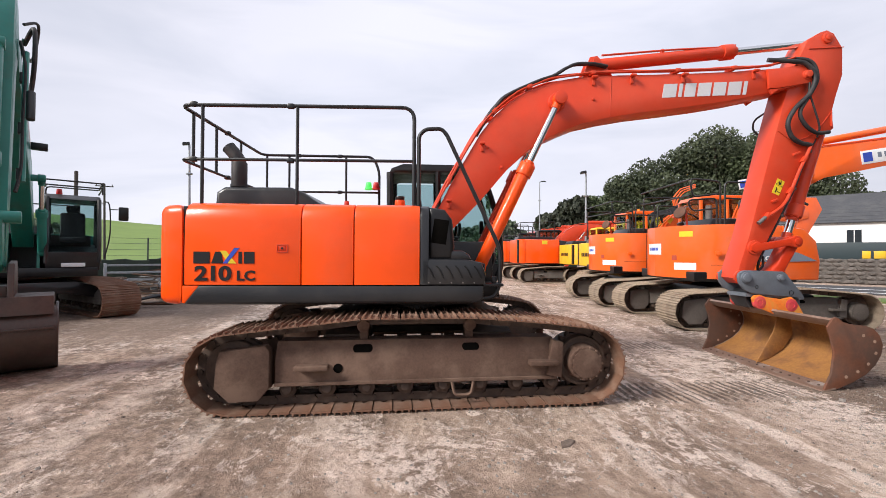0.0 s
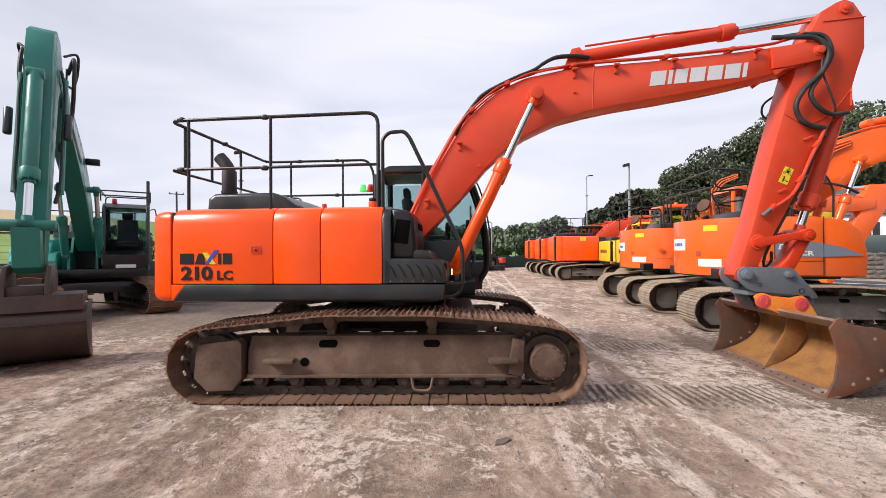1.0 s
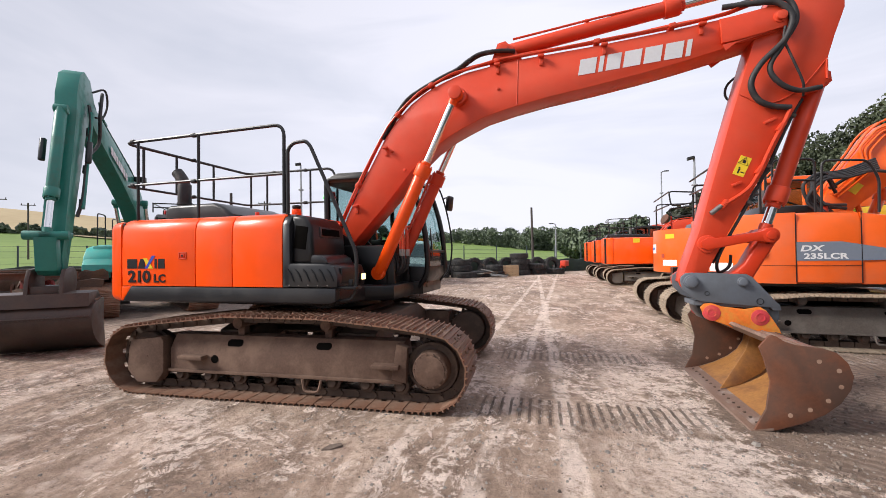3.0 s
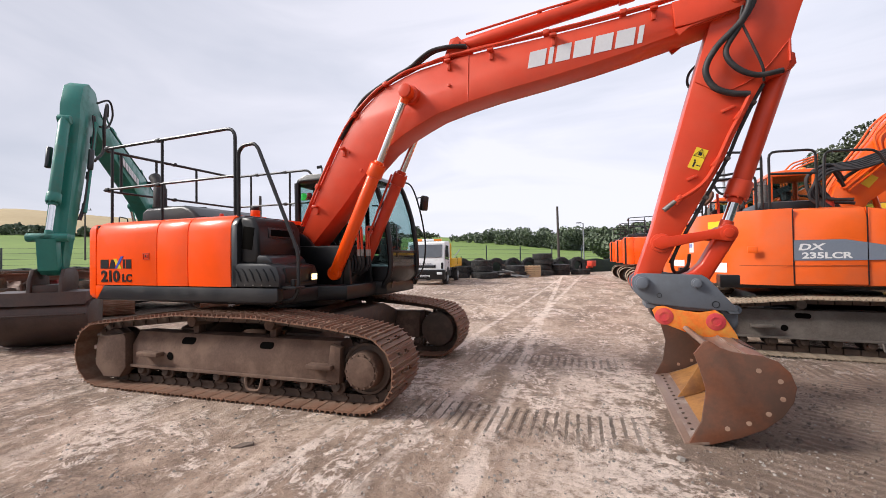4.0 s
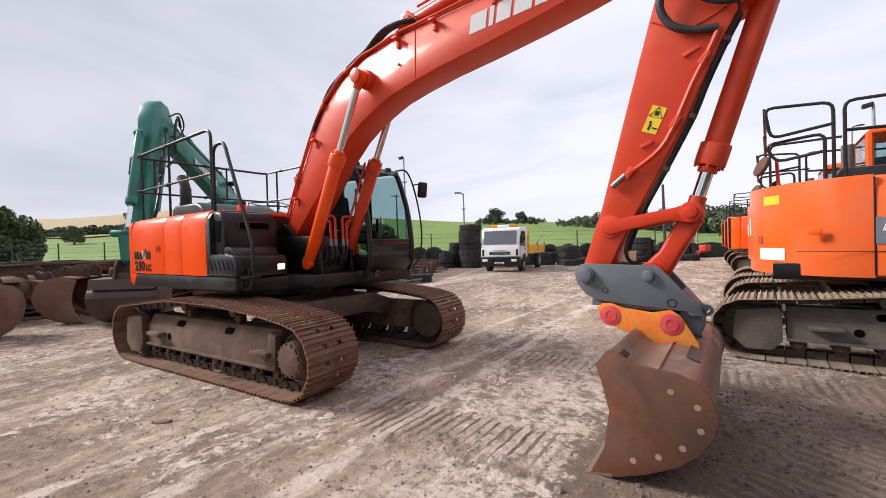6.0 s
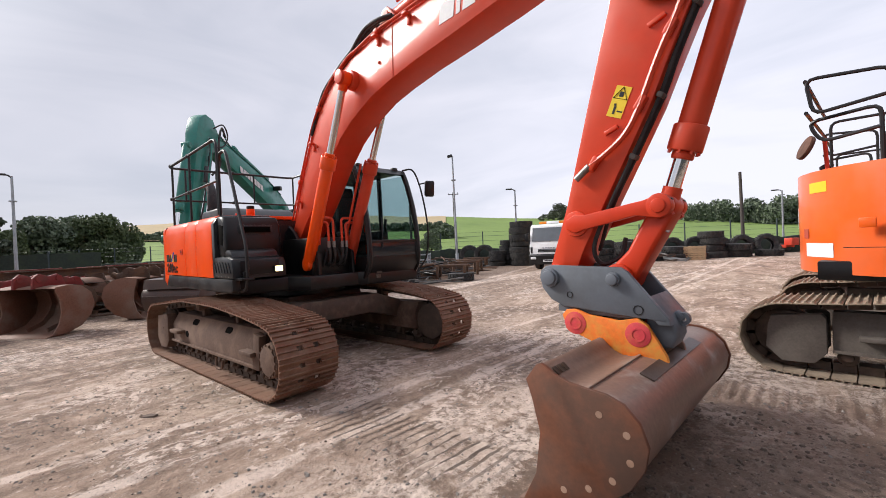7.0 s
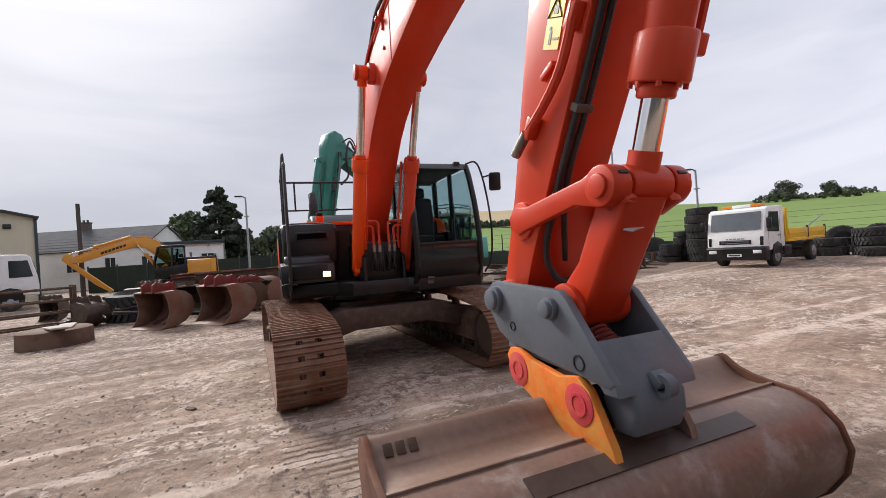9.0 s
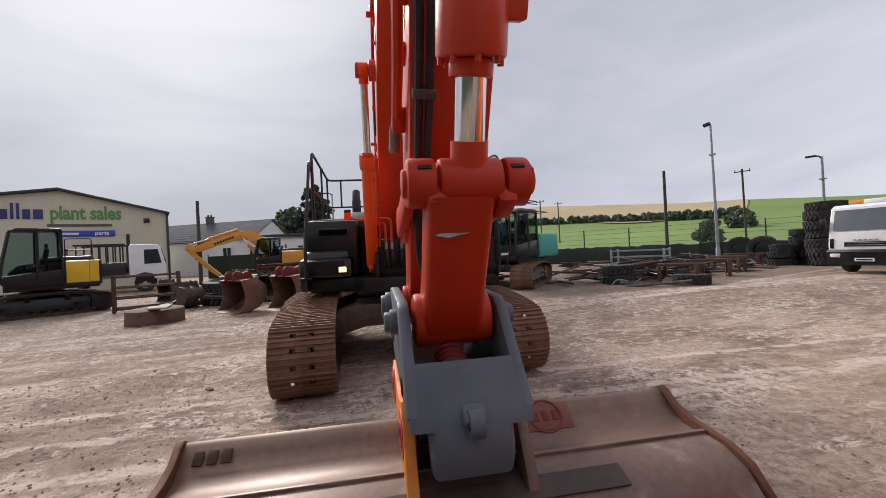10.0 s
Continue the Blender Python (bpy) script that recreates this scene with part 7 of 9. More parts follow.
def teal_details(root):
    cabtop = 2.95
    rail_set(root, [[(-0.5, 0.34, cabtop), (-0.5, 0.34, 3.22), (-0.5, 1.38, 3.22), (1.0, 1.38, 3.22), (1.0, 0.34, 3.22), (-0.5, 0.34, 3.22)], [(1.0, 0.34, cabtop), (1.0, 0.34, 3.24)], [(1.0, 1.38, cabtop), (1.0, 1.38, 3.24)], [(1.0, 0.34, 3.1), (1.0, 1.38, 3.1)], [(-0.5, 1.38, 3.1), (1.0, 1.38, 3.1)],
                    [(0.2, -1.2, 2.0), (0.2, -1.2, 2.95), (-0.5, -1.2, 2.95), (-0.5, -1.2, 2.0)], [(-0.5, -1.2, 2.5), (0.2, -1.2, 2.5)], [(-1.2, -1.2, 2.0), (-1.2, -1.2, 2.9), (-2.2, -1.2, 2.9), (-2.2, 1.0, 2.9), (-1.0, 1.0, 2.9), (-1.0, 1.0, 2.0)]], 0.018)
    bm = empty_bm()
    cyl(bm, (0.6, 0.6, 2.93), (0.6, 0.6, 3.06), 0.06, 0.05, seg=14, bev=0.01)
    part("beacon", bm, REDBEACON, root)
    bm = empty_bm()
    box(bm, (1.16, 0.86, 1.26), (0.02, 0.42, 0.09), bev=0.005)
    part("front_plate", bm, WHITE, root)
    bm = empty_bm()
    tube(bm, spline([(1.0, 1.36, 2.75), (1.1, 1.5, 2.72), (1.12, 1.52, 2.0), (1.1, 1.42, 1.4)], 5), 0.014, 6)
    tube(bm, [(1.1, 1.5, 2.6), (1.12, 1.72, 2.6)], 0.012, 6)
    ma = part("mirror_arm", bm, BLACK, root)
    bm = empty_bm()
    box(bm, (1.13, 1.78, 2.5), (0.07, 0.2, 0.34), bev=0.03)
    part("mirror", bm, BLACK, ma)
    # box steps low on the nose
    bm = empty_bm()
    prism(bm, [(0.15, 1.2), (1.05, 1.2), (1.05, 1.42), (0.85, 1.62), (0.15, 1.66)], -1.33, -0.5, bev=0.05)
    prism(bm, [(0.15, 1.66), (0.7, 1.66), (0.62, 1.95), (0.15, 2.0)], -1.2, -0.6, bev=0.05)
    part("front_step_box", bm, TEALLIGHT, root, "light teal step box")
    for y in (-0.2, 0.2):
        bm = empty_bm()
        prism(bm, [(6.62, 1.95), (6.98, 1.92), (7.07, 1.95), (7.07, 2.02), (6.98, 2.05), (6.62, 2.04)], y - 0.02, y + 0.02, bev=0.008)
        part("side_link", bm, TEAL, root)
    bm = empty_bm()
    cyl(bm, (7.02, -0.30, 1.98), (7.02, 0.30, 1.98), 0.075, seg=20, bev=0.01)
    prism(bm, [(6.93, 1.95), (7.11, 1.95), (7.08, 1.4), (6.98, 1.32), (6.90, 1.4)], -0.15, 0.15, bev=0.03)
    part("bucket_link", bm, TEAL, root)
    bm = empty_bm()
    for y in (-0.22, 0.22):
        prism(bm, [(6.6, 1.35), (6.72, 1.45), (7.06, 1.42), (7.16, 1.25), (7.2, 1.0), (7.0, 0.9), (6.66, 0.98), (6.58, 1.15)], y - 0.03, y + 0.03, bev=0.01)
    box(bm, (6.95, 0, 1.05), (0.4, 0.4, 0.2), bev=0.03)
    part("quick_coupler", bm, DARKBUCKET, root, "worn brown quick hitch")
    bm = empty_bm()
    shell = [(x - 4.705 + 6.55, z * 1.15) for x, z in SHELL[:12]]
    inner = [(x - 0.03, z + 0.012) for x, z in shell[::-1]]
    prism(bm, shell + inner, -0.74, 0.62)
    prism(bm, [(6.62, 0.90), (6.78, 1.04), (7.2, 1.02), (7.24, 0.80), (6.9, 0.9)], -0.72, 0.60, bev=0.01)
    bk = part("bucket", bm, DARKBUCKET, root, "wide dark brown ditching bucket")
    for y in (-0.75, 0.63):
        bm = empty_bm()
        prism(bm, [(x, z) for x, z in shell] + [(6.63, 0.9), (6.66, 0.5)], y - 0.015, y + 0.015, bev=0.004)
        part("side_plate", bm, DARKBUCKET, bk)
    bm = empty_bm()
    box(bm, (7.275, -0.06, 0.63), (0.03, 1.34, 0.03), bev=0.008)
    part("weld_bar", bm, DARKBUCKET, bk)
    mark_blocks(root, LETTER, 3.05, 3.50, [0.16, 0.16, 0.16, 0.14, 0.14, 0.14, 0.16], 0.18, 0.035, 0.33, 0.02, 0.204, 0.003)
    for pts in ([(5.0, -0.2, 4.75), (5.3, -0.3, 4.95), (5.5, -0.32, 4.5), (5.4, -0.3, 3.9), (5.7, -0.25, 3.5)], [(5.0, 0.2, 4.75), (5.35, 0.32, 4.9), (5.55, 0.34, 4.4), (5.5, 0.3, 3.9), (5.8, 0.25, 3.6)]):
        bm = empty_bm()
        tube(bm, spline(pts, 6), 0.03, 8)
        part("rubber_hose", bm, HOSE, root)
    for y in (-0.26, 0.26):
        bm = empty_bm()
        tube(bm, [(5.72, y, 4.4), (6.05, y, 3.3), (6.3, y, 2.5)], 0.035, 8)
        part("steel_pipe", bm, TEAL, root)
    bm = empty_bm()
    box(bm, (2.27, 0.30, 3.70), (0.16, 0.26, 0.14), bev=0.02)
    part("boom_lamp", bm, BLACK, root)
    # hoses, clamps and valves along the arm
    for s in (-1, 1):
        for dx, r in ((0.0, 0.022), (0.07, 0.018)):
            bm = empty_bm()
            tube(bm, spline([(5.62 + dx, s * 0.20, 4.55), (5.75 + dx, s * 0.26, 4.15), (5.98 + dx, s * 0.25, 3.4), (6.22 + dx, s * 0.25, 2.7), (6.35 + dx, s * 0.2, 2.35)], 5), r, 7)
            part("arm_hose", bm, HOSE, root)
        for x, z in ((5.82, 4.0), (6.05, 3.25), (6.26, 2.6)):
            bm = empty_bm()
            box(bm, (x, s * 0.235, z), (0.16, 0.07, 0.07), (0, 73, 0), bev=0.01)
            part("hose_clamp", bm, CHARCOAL, root)
        bm = empty_bm()
        cyl(bm, (6.12, s * 0.33, 3.75), (6.22, s * 0.33, 3.35), 0.05, seg=10, bev=0.01)
        part("valve", bm, CHARCOAL, root)
        bm = empty_bm()
        tube(bm, spline([(5.55, s * 0.22, 4.85), (5.35, s * 0.36, 4.98), (5.12, s * 0.34, 4.75), (5.25, s * 0.30, 4.45), (5.6, s * 0.28, 4.35)], 6), 0.02, 7)
        part("loop_hose", bm, HOSE, root)
    for y in (-0.14, -0.07, 0.0, 0.07, 0.14):
        bm = empty_bm()
        tube(bm, spline([(1.7, y, 3.56), (2.5, y, 3.90), (3.5, y, 4.21), (4.6, y, 4.55), (5.1, y * 1.4, 4.80)], 4), 0.016, 6)
        part("boom_pipe", bm, TEALDARK, root)


teal_details(KB)
for ob in KB.children_recursive:  # the arm hangs steeply, its foot drawn in towards the machine
    for v in ob.data.vertices:
        if v.co.x > 5.2:
            v.co.x -= 0.22 * min(1.0, max(0.0, (4.5 - v.co.z) / 3.2))

# the small black and yellow machine and the amber machine by the sheds
JB, _cw = plain_machine(pose(-9.6, -6.5, 0, 0, 0, -48) @ Matrix.Diagonal((0.88, 0.88, 0.88, 1)), "black and yellow excavator parked by the sales shed", YELLOW, YELLOW, -1.75, 2.05, width=1.2, round_tail=0.4, cab_z=3.3, cab_paint=BLACK, shoe=CHAIN, shoe_w=0.6, dark_front=True, frame_mat=BLACK)
rail_set(JB, [[(-0.6, 1.1, 1.95), (-0.6, 1.1, 2.9), (-1.4, 1.1, 2.9), (-1.4, 1.1, 1.95)], [(-0.6, 1.1, 2.45), (-1.4, 1.1, 2.45)]])
AFRONT = dict(top=[(0.12, 1.95), (0.46, 2.75), (0.95, 3.35), (1.5, 3.55), (2.2, 3.5), (3.5, 3.05), (4.7, 2.6), (5.1, 2.45)], low=[(5.1, 2.2), (4.7, 2.2), (3.5, 2.6), (2.2, 2.95), (1.6, 2.9), (0.9, 2.2), (0.4, 1.7)],
              arm=[(4.9, 2.3), (5.1, 2.75), (5.4, 2.7), (5.5, 2.4), (4.1, 0.9), (3.4, 0.35), (3.25, 0.45), (4.8, 2.0)], cyl_foot=(1.0, 1.6), cyl_top=(2.0, 3.2), arm_cyl=((2.3, 3.62), (5.2, 2.72)))
AMB = surface("amber_machine_paint", (0.62, 0.27, 0.03), 0.42, dirt=DUST, dirt_amount=0.3, dirt_scale=2, grain=14, relief=0.01)
HY, _cw = plain_machine(pose(-24.5, -2.9, 0, 0, 0, -78), "amber excavator with folded boom near the white house", AMB, AMB, -2.3, 2.0, round_tail=0.4, cab_z=2.95, cab_paint=BLACK, front=AFRONT, shoe=CHAIN)
mark_blocks(HY, INK, 2.5, 3.05, [0.14] * 7, 0.14, 0.04, -0.36, 0.0, 0.205)

# ---- tyres, scrap, buckets and vehicles ----


def lathe(bm, prof, seg=32):
    rows = [[bm.verts.new((r * math.cos(k * math.tau / seg), r * math.sin(k * math.tau / seg), h)) for r, h in prof] for k in range(seg)]
    n = len(prof)
    for k in range(seg):
        a, b = rows[k], rows[(k + 1) % seg]
        for j in range(n):
            bm.faces.new((a[j], b[j], b[(j + 1) % n], a[(j + 1) % n]))


def tyre_mesh(r, w, lugs=26, deep=0.035):
    bm = empty_bm()
    ri = r * 0.56
    lathe(bm, [(ri, -w * 0.34), (r * 0.72, -w * 0.5), (r * 0.93, -w * 0.46), (r - deep, -w * 0.36), (r - deep, w * 0.36), (r * 0.93, w * 0.46), (r * 0.72, w * 0.5), (ri, w * 0.34), (ri + 0.03, w * 0.25), (r * 0.8, w * 0.3), (r * 0.8, -w * 0.3), (ri + 0.03, -w * 0.25)], 36)
    for k in range(lugs):
        for s in (-1, 1):
            a = (k + 0.25 * s) * math.tau / lugs
            tmp = bmesh.new()
            bmesh.ops.create_cube(tmp, size=1.0, matrix=pose(0, 0, 0, 0, 0, math.degrees(a)) @ pose(r - deep * 0.6, 0, s * w * 0.22, s * 28, 0, 0) @ Matrix.Diagonal((deep * 1.3, math.tau * r / lugs * 0.45, w * 0.44, 1)))
            merge(bm, tmp)
    return mesh_of(bm, "tyre", TYRE)


TYRE_BIG, TYRE_MID = tyre_mesh(0.72, 0.42), tyre_mesh(0.56, 0.34, 22)
rnd = random.Random(11)


def place_tyre(me, m, label, group):
    ob = new("tyre", me)
    ob.matrix_basis = m
    return tagged(ob, label, "tyre", group)


def tyre_pile(x, y, n, me, h, jitter=0.06, label="worn black machine tyre lying in a stack", group="stacked tyres"):
    for k in range(n):
        place_tyre(me, pose(x + rnd.uniform(-jitter, jitter), y + rnd.uniform(-jitter, jitter), h * (k + 0.5), rnd.uniform(-2, 2), rnd.uniform(-2, 2), rnd.uniform(0, 360)), label, group)


tyre_pile(-10.0, 24.6, 7, TYRE_BIG, 0.40)
tyre_pile(-11.2, 24.9, 5, TYRE_MID, 0.33, 0.1)
tyre_pile(-11.4, 23.9, 3, TYRE_MID, 0.33, 0.1)
place_tyre(TYRE_BIG, pose(-12.9, 24.3, 0.70, 90, 0, 25), "large black tyre standing on edge by the scrap", "stacked tyres")
place_tyre(TYRE_BIG, pose(-14.0, 24.0, 0.70, 86, 0, 40), "large black tyre standing on edge by the scrap", "stacked tyres")
for x, y, n in ((-5.2, 29.0, 3), (-4.0, 30.0, 1), (-6.6, 28.6, 2), (-3.0, 30.8, 2), (-1.6, 33.2, 4), (-0.4, 34.0, 2), (-7.8, 27.9, 2), (0.9, 35.0, 1), (-2.2, 31.9, 1), (-4.6, 28.3, 1)):
    tyre_pile(x, y, n, TYRE_BIG, 0.42, 0.08, "worn black loader tyre in the tyre bank", "tyre bank")
for k in range(9):
    place_tyre(TYRE_BIG, pose(-8.6 + k * 1.15, 30.4 + k * 0.75, 0.66, 84, 0, 35 + rnd.uniform(-12, 12)), "worn black loader tyre in the tyre bank", "tyre bank")
for x, y, n in ((-7.9, 13.6, 2), (-6.4, 15.3, 1), (-8.9, 15.8, 1)):
    tyre_pile(x, y, n, TYRE_MID, 0.33, 0.05, "small worn tyre among the scrap", "scrap tyres")

# long treaded tyre section lying behind the buckets
TREAD = tyre_mesh(0.95, 0.85, 30, 0.06)
place_tyre(TREAD, pose(-9.6, -0.3, 0.46, 3, 4, 20), "big deep-tread tyre lying behind the scrap buckets", "scrap tyres")


def scrap_bucket(m, width, s, mat, ear_mat, label):
    """An old digger bucket: round shell, two side plates, lip, two ears."""
    root = thing("scrap_bucket", m @ Matrix.Diagonal((s, s, s, 1)), label, "bucket", "scrap buckets")
    sh = [(0.0, 0.0), (0.35, 0.03), (0.62, 0.12), (0.82, 0.30), (0.90, 0.52), (0.84, 0.74), (0.66, 0.88), (0.40, 0.93), (0.16, 0.90)]
    inn = [(x - 0.02 if i > 3 else x, z + 0.022 if i < 6 else z - 0.022) for i, (x, z) in enumerate(sh)]
    h = width / 2
    bm = empty_bm()
    prism(bm, sh + inn[::-1], -h, h)
    part("shell", bm, mat, root)
    for y in (-h, h):
        bm = empty_bm()
        prism(bm, sh + [(0.15, 0.84), (0.22, 0.64), (0.245, 0.42), (0.18, 0.2), (0.08, 0.06)], y - 0.015, y + 0.015, bev=0.004)
        part("side_plate", bm, mat, root)
    for y in (-h / 3, h / 3):
        bm = empty_bm()
        prism(bm, inn[1:8] + [(x - (0.09 if i > 1 else 0.03), z + (0.07 if i < 3 else 0.0)) for i, (x, z) in enumerate(inn[1:7])][::-1], y - 0.02, y + 0.02)
        part("inner_rib", bm, mat, root)
    bm = empty_bm()
    prism(bm, [(-0.06, 0.0), (0.14, 0.02), (0.14, 0.05), (-0.05, 0.015)], -h - 0.015, h + 0.015)
    part("cutting_edge", bm, mat, root)
    for y in (-0.2, 0.2):
        bm = empty_bm()
        prism(bm, [(0.10, 0.88), (0.12, 1.08), (0.22, 1.16), (0.40, 1.10), (0.56, 1.14), (0.66, 1.06), (0.74, 0.84), (0.45, 0.9)], y - 0.025, y + 0.025, bev=0.008)
        part("ear", bm, ear_mat, root)
        for x in (0.22, 0.58):
            bm = empty_bm()
            cyl(bm, (x, y - 0.04, 1.055), (x, y + 0.04, 1.055), 0.06, seg=14)
            part("pin_boss", bm, ear_mat, root)
    return root


# first row of buckets at the edge of the yard
BL = "rusty brown digger bucket lying on the yard"
scrap_bucket(pose(-6.45, 0.72, 0.0, 0, 0, 138), 1.2, 1.05, OLDBUCKET, REDPAINT, "rusty bucket with dull red ears lying on the yard")
scrap_bucket(pose(-6.2, 2.2, 0.0, 0, 0, 131), 1.25, 1.12, OLDBUCKET, REDPAINT, "rusty bucket with dull red ears standing on the yard")
scrap_bucket(pose(-7.19, 4.82, 0.0, 0, 0, -130), 1.1, 1.15, OLDBUCKET, SCRAP, BL)
scrap_bucket(pose(-8.9, -1.6, 0.0, 0, 0, 60), 0.9, 0.8, CHAIN, CHAIN, "dark open digging bucket on the yard")
scrap_bucket(pose(-8.6, 1.5, 0.0, 0, 0, 95), 1.1, 1.0, SCRAP, REDPAINT, "dark rusty bucket with dull red ears among others")
scrap_bucket(pose(-8.7, 2.6, 0.0, 0, 0, 110), 1.0, 1.0, SCRAP, REDPAINT, BL)
scrap_bucket(pose(-9.7, -1.9, 0.0, 0, 0, 200), 0.6, 0.75, CHAIN, CHAIN, "small dark digging bucket on the yard")
scrap_bucket(pose(-11.4, -3.6, 0.0, 0, 0, 170), 0.7, 0.8, CHAIN, CHAIN, "small dark digging bucket on the yard")
for i in range(22):
    x, y = -9.4 - rnd.random() * 3.4, -0.4 + (i % 11) * 0.92 + rnd.uniform(-0.3, 0.3)
    scrap_bucket(pose(x, y, 0.0, 0, 0, rnd.uniform(0, 360)), rnd.choice((0.8, 1.1, 1.4)), rnd.uniform(0.8, 1.15), rnd.choice((OLDBUCKET, SCRAP, SCRAP, CHAIN)), rnd.choice((REDPAINT, SCRAP, SCRAP, RUST)), BL)


def beam(p, q, w, h, mat, label="rusty steel beam in the scrap rows"):
    p, q = Vector(p), Vector(q)
    d = q - p
    bm = empty_bm()
    t = min(w, h) * 0.16
    box(bm, (0, 0, h / 2 - t / 2), (d.length, w, t))
    box(bm, (0, 0, -h / 2 + t / 2), (d.length, w, t))
    box(bm, (0, 0, 0), (d.length, t, h - 2 * t))
    ob = solid("steel_beam", bm, mat, label, "beam", group="scrap beams")
    ob.matrix_basis = Matrix.Translation((p + q) / 2) @ d.to_track_quat("X", "Z").to_matrix().to_4x4()


for i in range(26):
    x, y = -9.0 - rnd.random() * 5, -0.5 + rnd.random() * 9.5
    a, l, z = rnd.uniform(1.2, 2.0), rnd.uniform(1.2, 3.0), rnd.choice((0.1, 1.12, 1.2, 1.22))
    beam((x, y, z), (x + math.cos(a) * l, y + math.sin(a) * l, z + rnd.uniform(-0.03, 0.06)), 0.16, 0.18, rnd.choice((SCRAP, REDPAINT, RUST, SCRAPGREY)))
for k, (x, y) in enumerate(((-8.2, 5.6), (-8.9, 6.6), (-9.6, 7.7))):
    beam((x, y, 0.12), (x - 1.2, y + 1.5, 0.12), 0.2, 0.22, SCRAP)


DARKSCRAP = (SCRAP, CHAIN, CHARCOAL, SCRAP, SCRAPGREY)


def trestle(x, y, a, l=1.6, h=0.62):
    root = thing("steel_trestle", pose(x, y, 0, 0, 0, a), "low rusty steel trestle standing among scrap", "trestle", "steel trestles")
    bm = empty_bm()
    box(bm, (0, 0, h), (l, 0.22, 0.10), bev=0.008)
    part("top_beam", bm, SCRAP, root)
    for sx in (-1, 1):
        for sy in (-1, 1):
            bm = empty_bm()
            box(bm, (sx * l * 0.38, sy * 0.22, h / 2), (0.11, 0.09, h), bev=0.006)
            part("leg", bm, SCRAP, root)
        bm = empty_bm()
        box(bm, (sx * l * 0.38, 0, 0.07), (0.07, 0.5, 0.07), bev=0.006)
        part("foot_rail", bm, SCRAPGREY, root)


for x, y, a in ((-6.9, 15.3, 30), (-8.4, 17.6, 60), (-9.9, 19.6, 20), (-11.4, 21.8, 30)):
    trestle(x, y, a)


def pipe_heap(x, y, n, spread, mats):
    for i in range(n):
        a = rnd.choice((0.5, 0.9, 2.2)) + rnd.gauss(0, 0.35)
        l = rnd.uniform(0.7, 2.4)
        px, py = x + rnd.gauss(0, spread), y + rnd.gauss(0, spread)
        near = math.exp(-((px - x) ** 2 + (py - y) ** 2) / (spread * spread * 1.6))
        pz = 0.07 + rnd.random() * 0.85 * near
        bm = empty_bm()
        kind = rnd.random()
        if kind < 0.45:
            cyl(bm, (-l / 2, 0, 0), (l / 2, 0, 0), rnd.uniform(0.02, 0.05), seg=8)
        elif kind < 0.75:
            w = rnd.uniform(0.06, 0.14)
            box(bm, (0, 0, 0), (l, w, 0.02))
            box(bm, (0, w / 2, 0.03), (l, 0.015, 0.08))
        elif kind < 0.9:
            box(bm, (0, 0, 0), (l * 0.5, rnd.uniform(0.3, 0.7), 0.02), bev=0.004)
        else:
            tube(bm, spline([(-l / 3, 0, 0), (-l / 6, 0.1, 0.15), (l / 6, -0.1, 0.05), (l / 3, 0.15, 0.12)], 4), 0.025, 6)
        ob = solid("scrap_piece", bm, rnd.choice(mats), "bent piece of scrap metal in a loose heap", "scrap", group="scrap heap")
        ob.matrix_basis = pose(px, py, max(pz, 0.08), rnd.uniform(-20, 20), rnd.uniform(-9, 9), math.degrees(a))


pipe_heap(-8.6, 14.4, 66, 0.9, DARKSCRAP)
pipe_heap(-10.2, 17.0, 66, 1.0, DARKSCRAP)
pipe_heap(-12.0, 19.6, 40, 1.0, DARKSCRAP)
pipe_heap(-12.0, 14.5, 30, 1.1, DARKSCRAP)
pipe_heap(-14.5, 22.0, 18, 1.1, DARKSCRAP)
pipe_heap(-11.2, 9.4, 14, 0.9, (SCRAP, SCRAPGREY))
pipe_heap(-9.2, -0.2, 22, 0.9, DARKSCRAP)
pipe_heap(-9.2, 3.4, 20, 0.8, DARKSCRAP)
pipe_heap(-3.6, 29.8, 12, 0.6, (SCRAPGREY, CHAIN, SCRAP))


def steel_frame(x, y, a, w, h, d, label, mat, n=4):
    root = thing("steel_rack", pose(x, y, 0, 0, 0, a), label, "rack")
    for sx in (-1, 1):
        for sy in (-1, 1):
            bm = empty_bm()
            box(bm, (sx * w / 2, sy * d / 2, h / 2), (0.09, 0.09, h), bev=0.006)
            part("upright", bm, mat, root)
    for k in range(n):
        z = 0.12 + (h - 0.2) * k / (n - 1)
        for sy in (-1, 1):
            bm = empty_bm()
            box(bm, (0, sy * d / 2, z), (w, 0.05, 0.06), bev=0.004)
            part("cross_bar", bm, mat, root)
        for sx in (-1, 1):
            bm = empty_bm()
            box(bm, (sx * w / 2, 0, z), (0.05, d, 0.05), bev=0.004)
            part("end_bar", bm, mat, root)


steel_frame(-8.95, -2.75, 119, 1.8, 1.25, 0.7, "dark rusty welded steel rack on the yard", SCRAP)
steel_frame(-12.6, 17.4, 40, 2.4, 1.1, 0.9, "galvanised tubular cage frame in the scrap", GALV, 4)

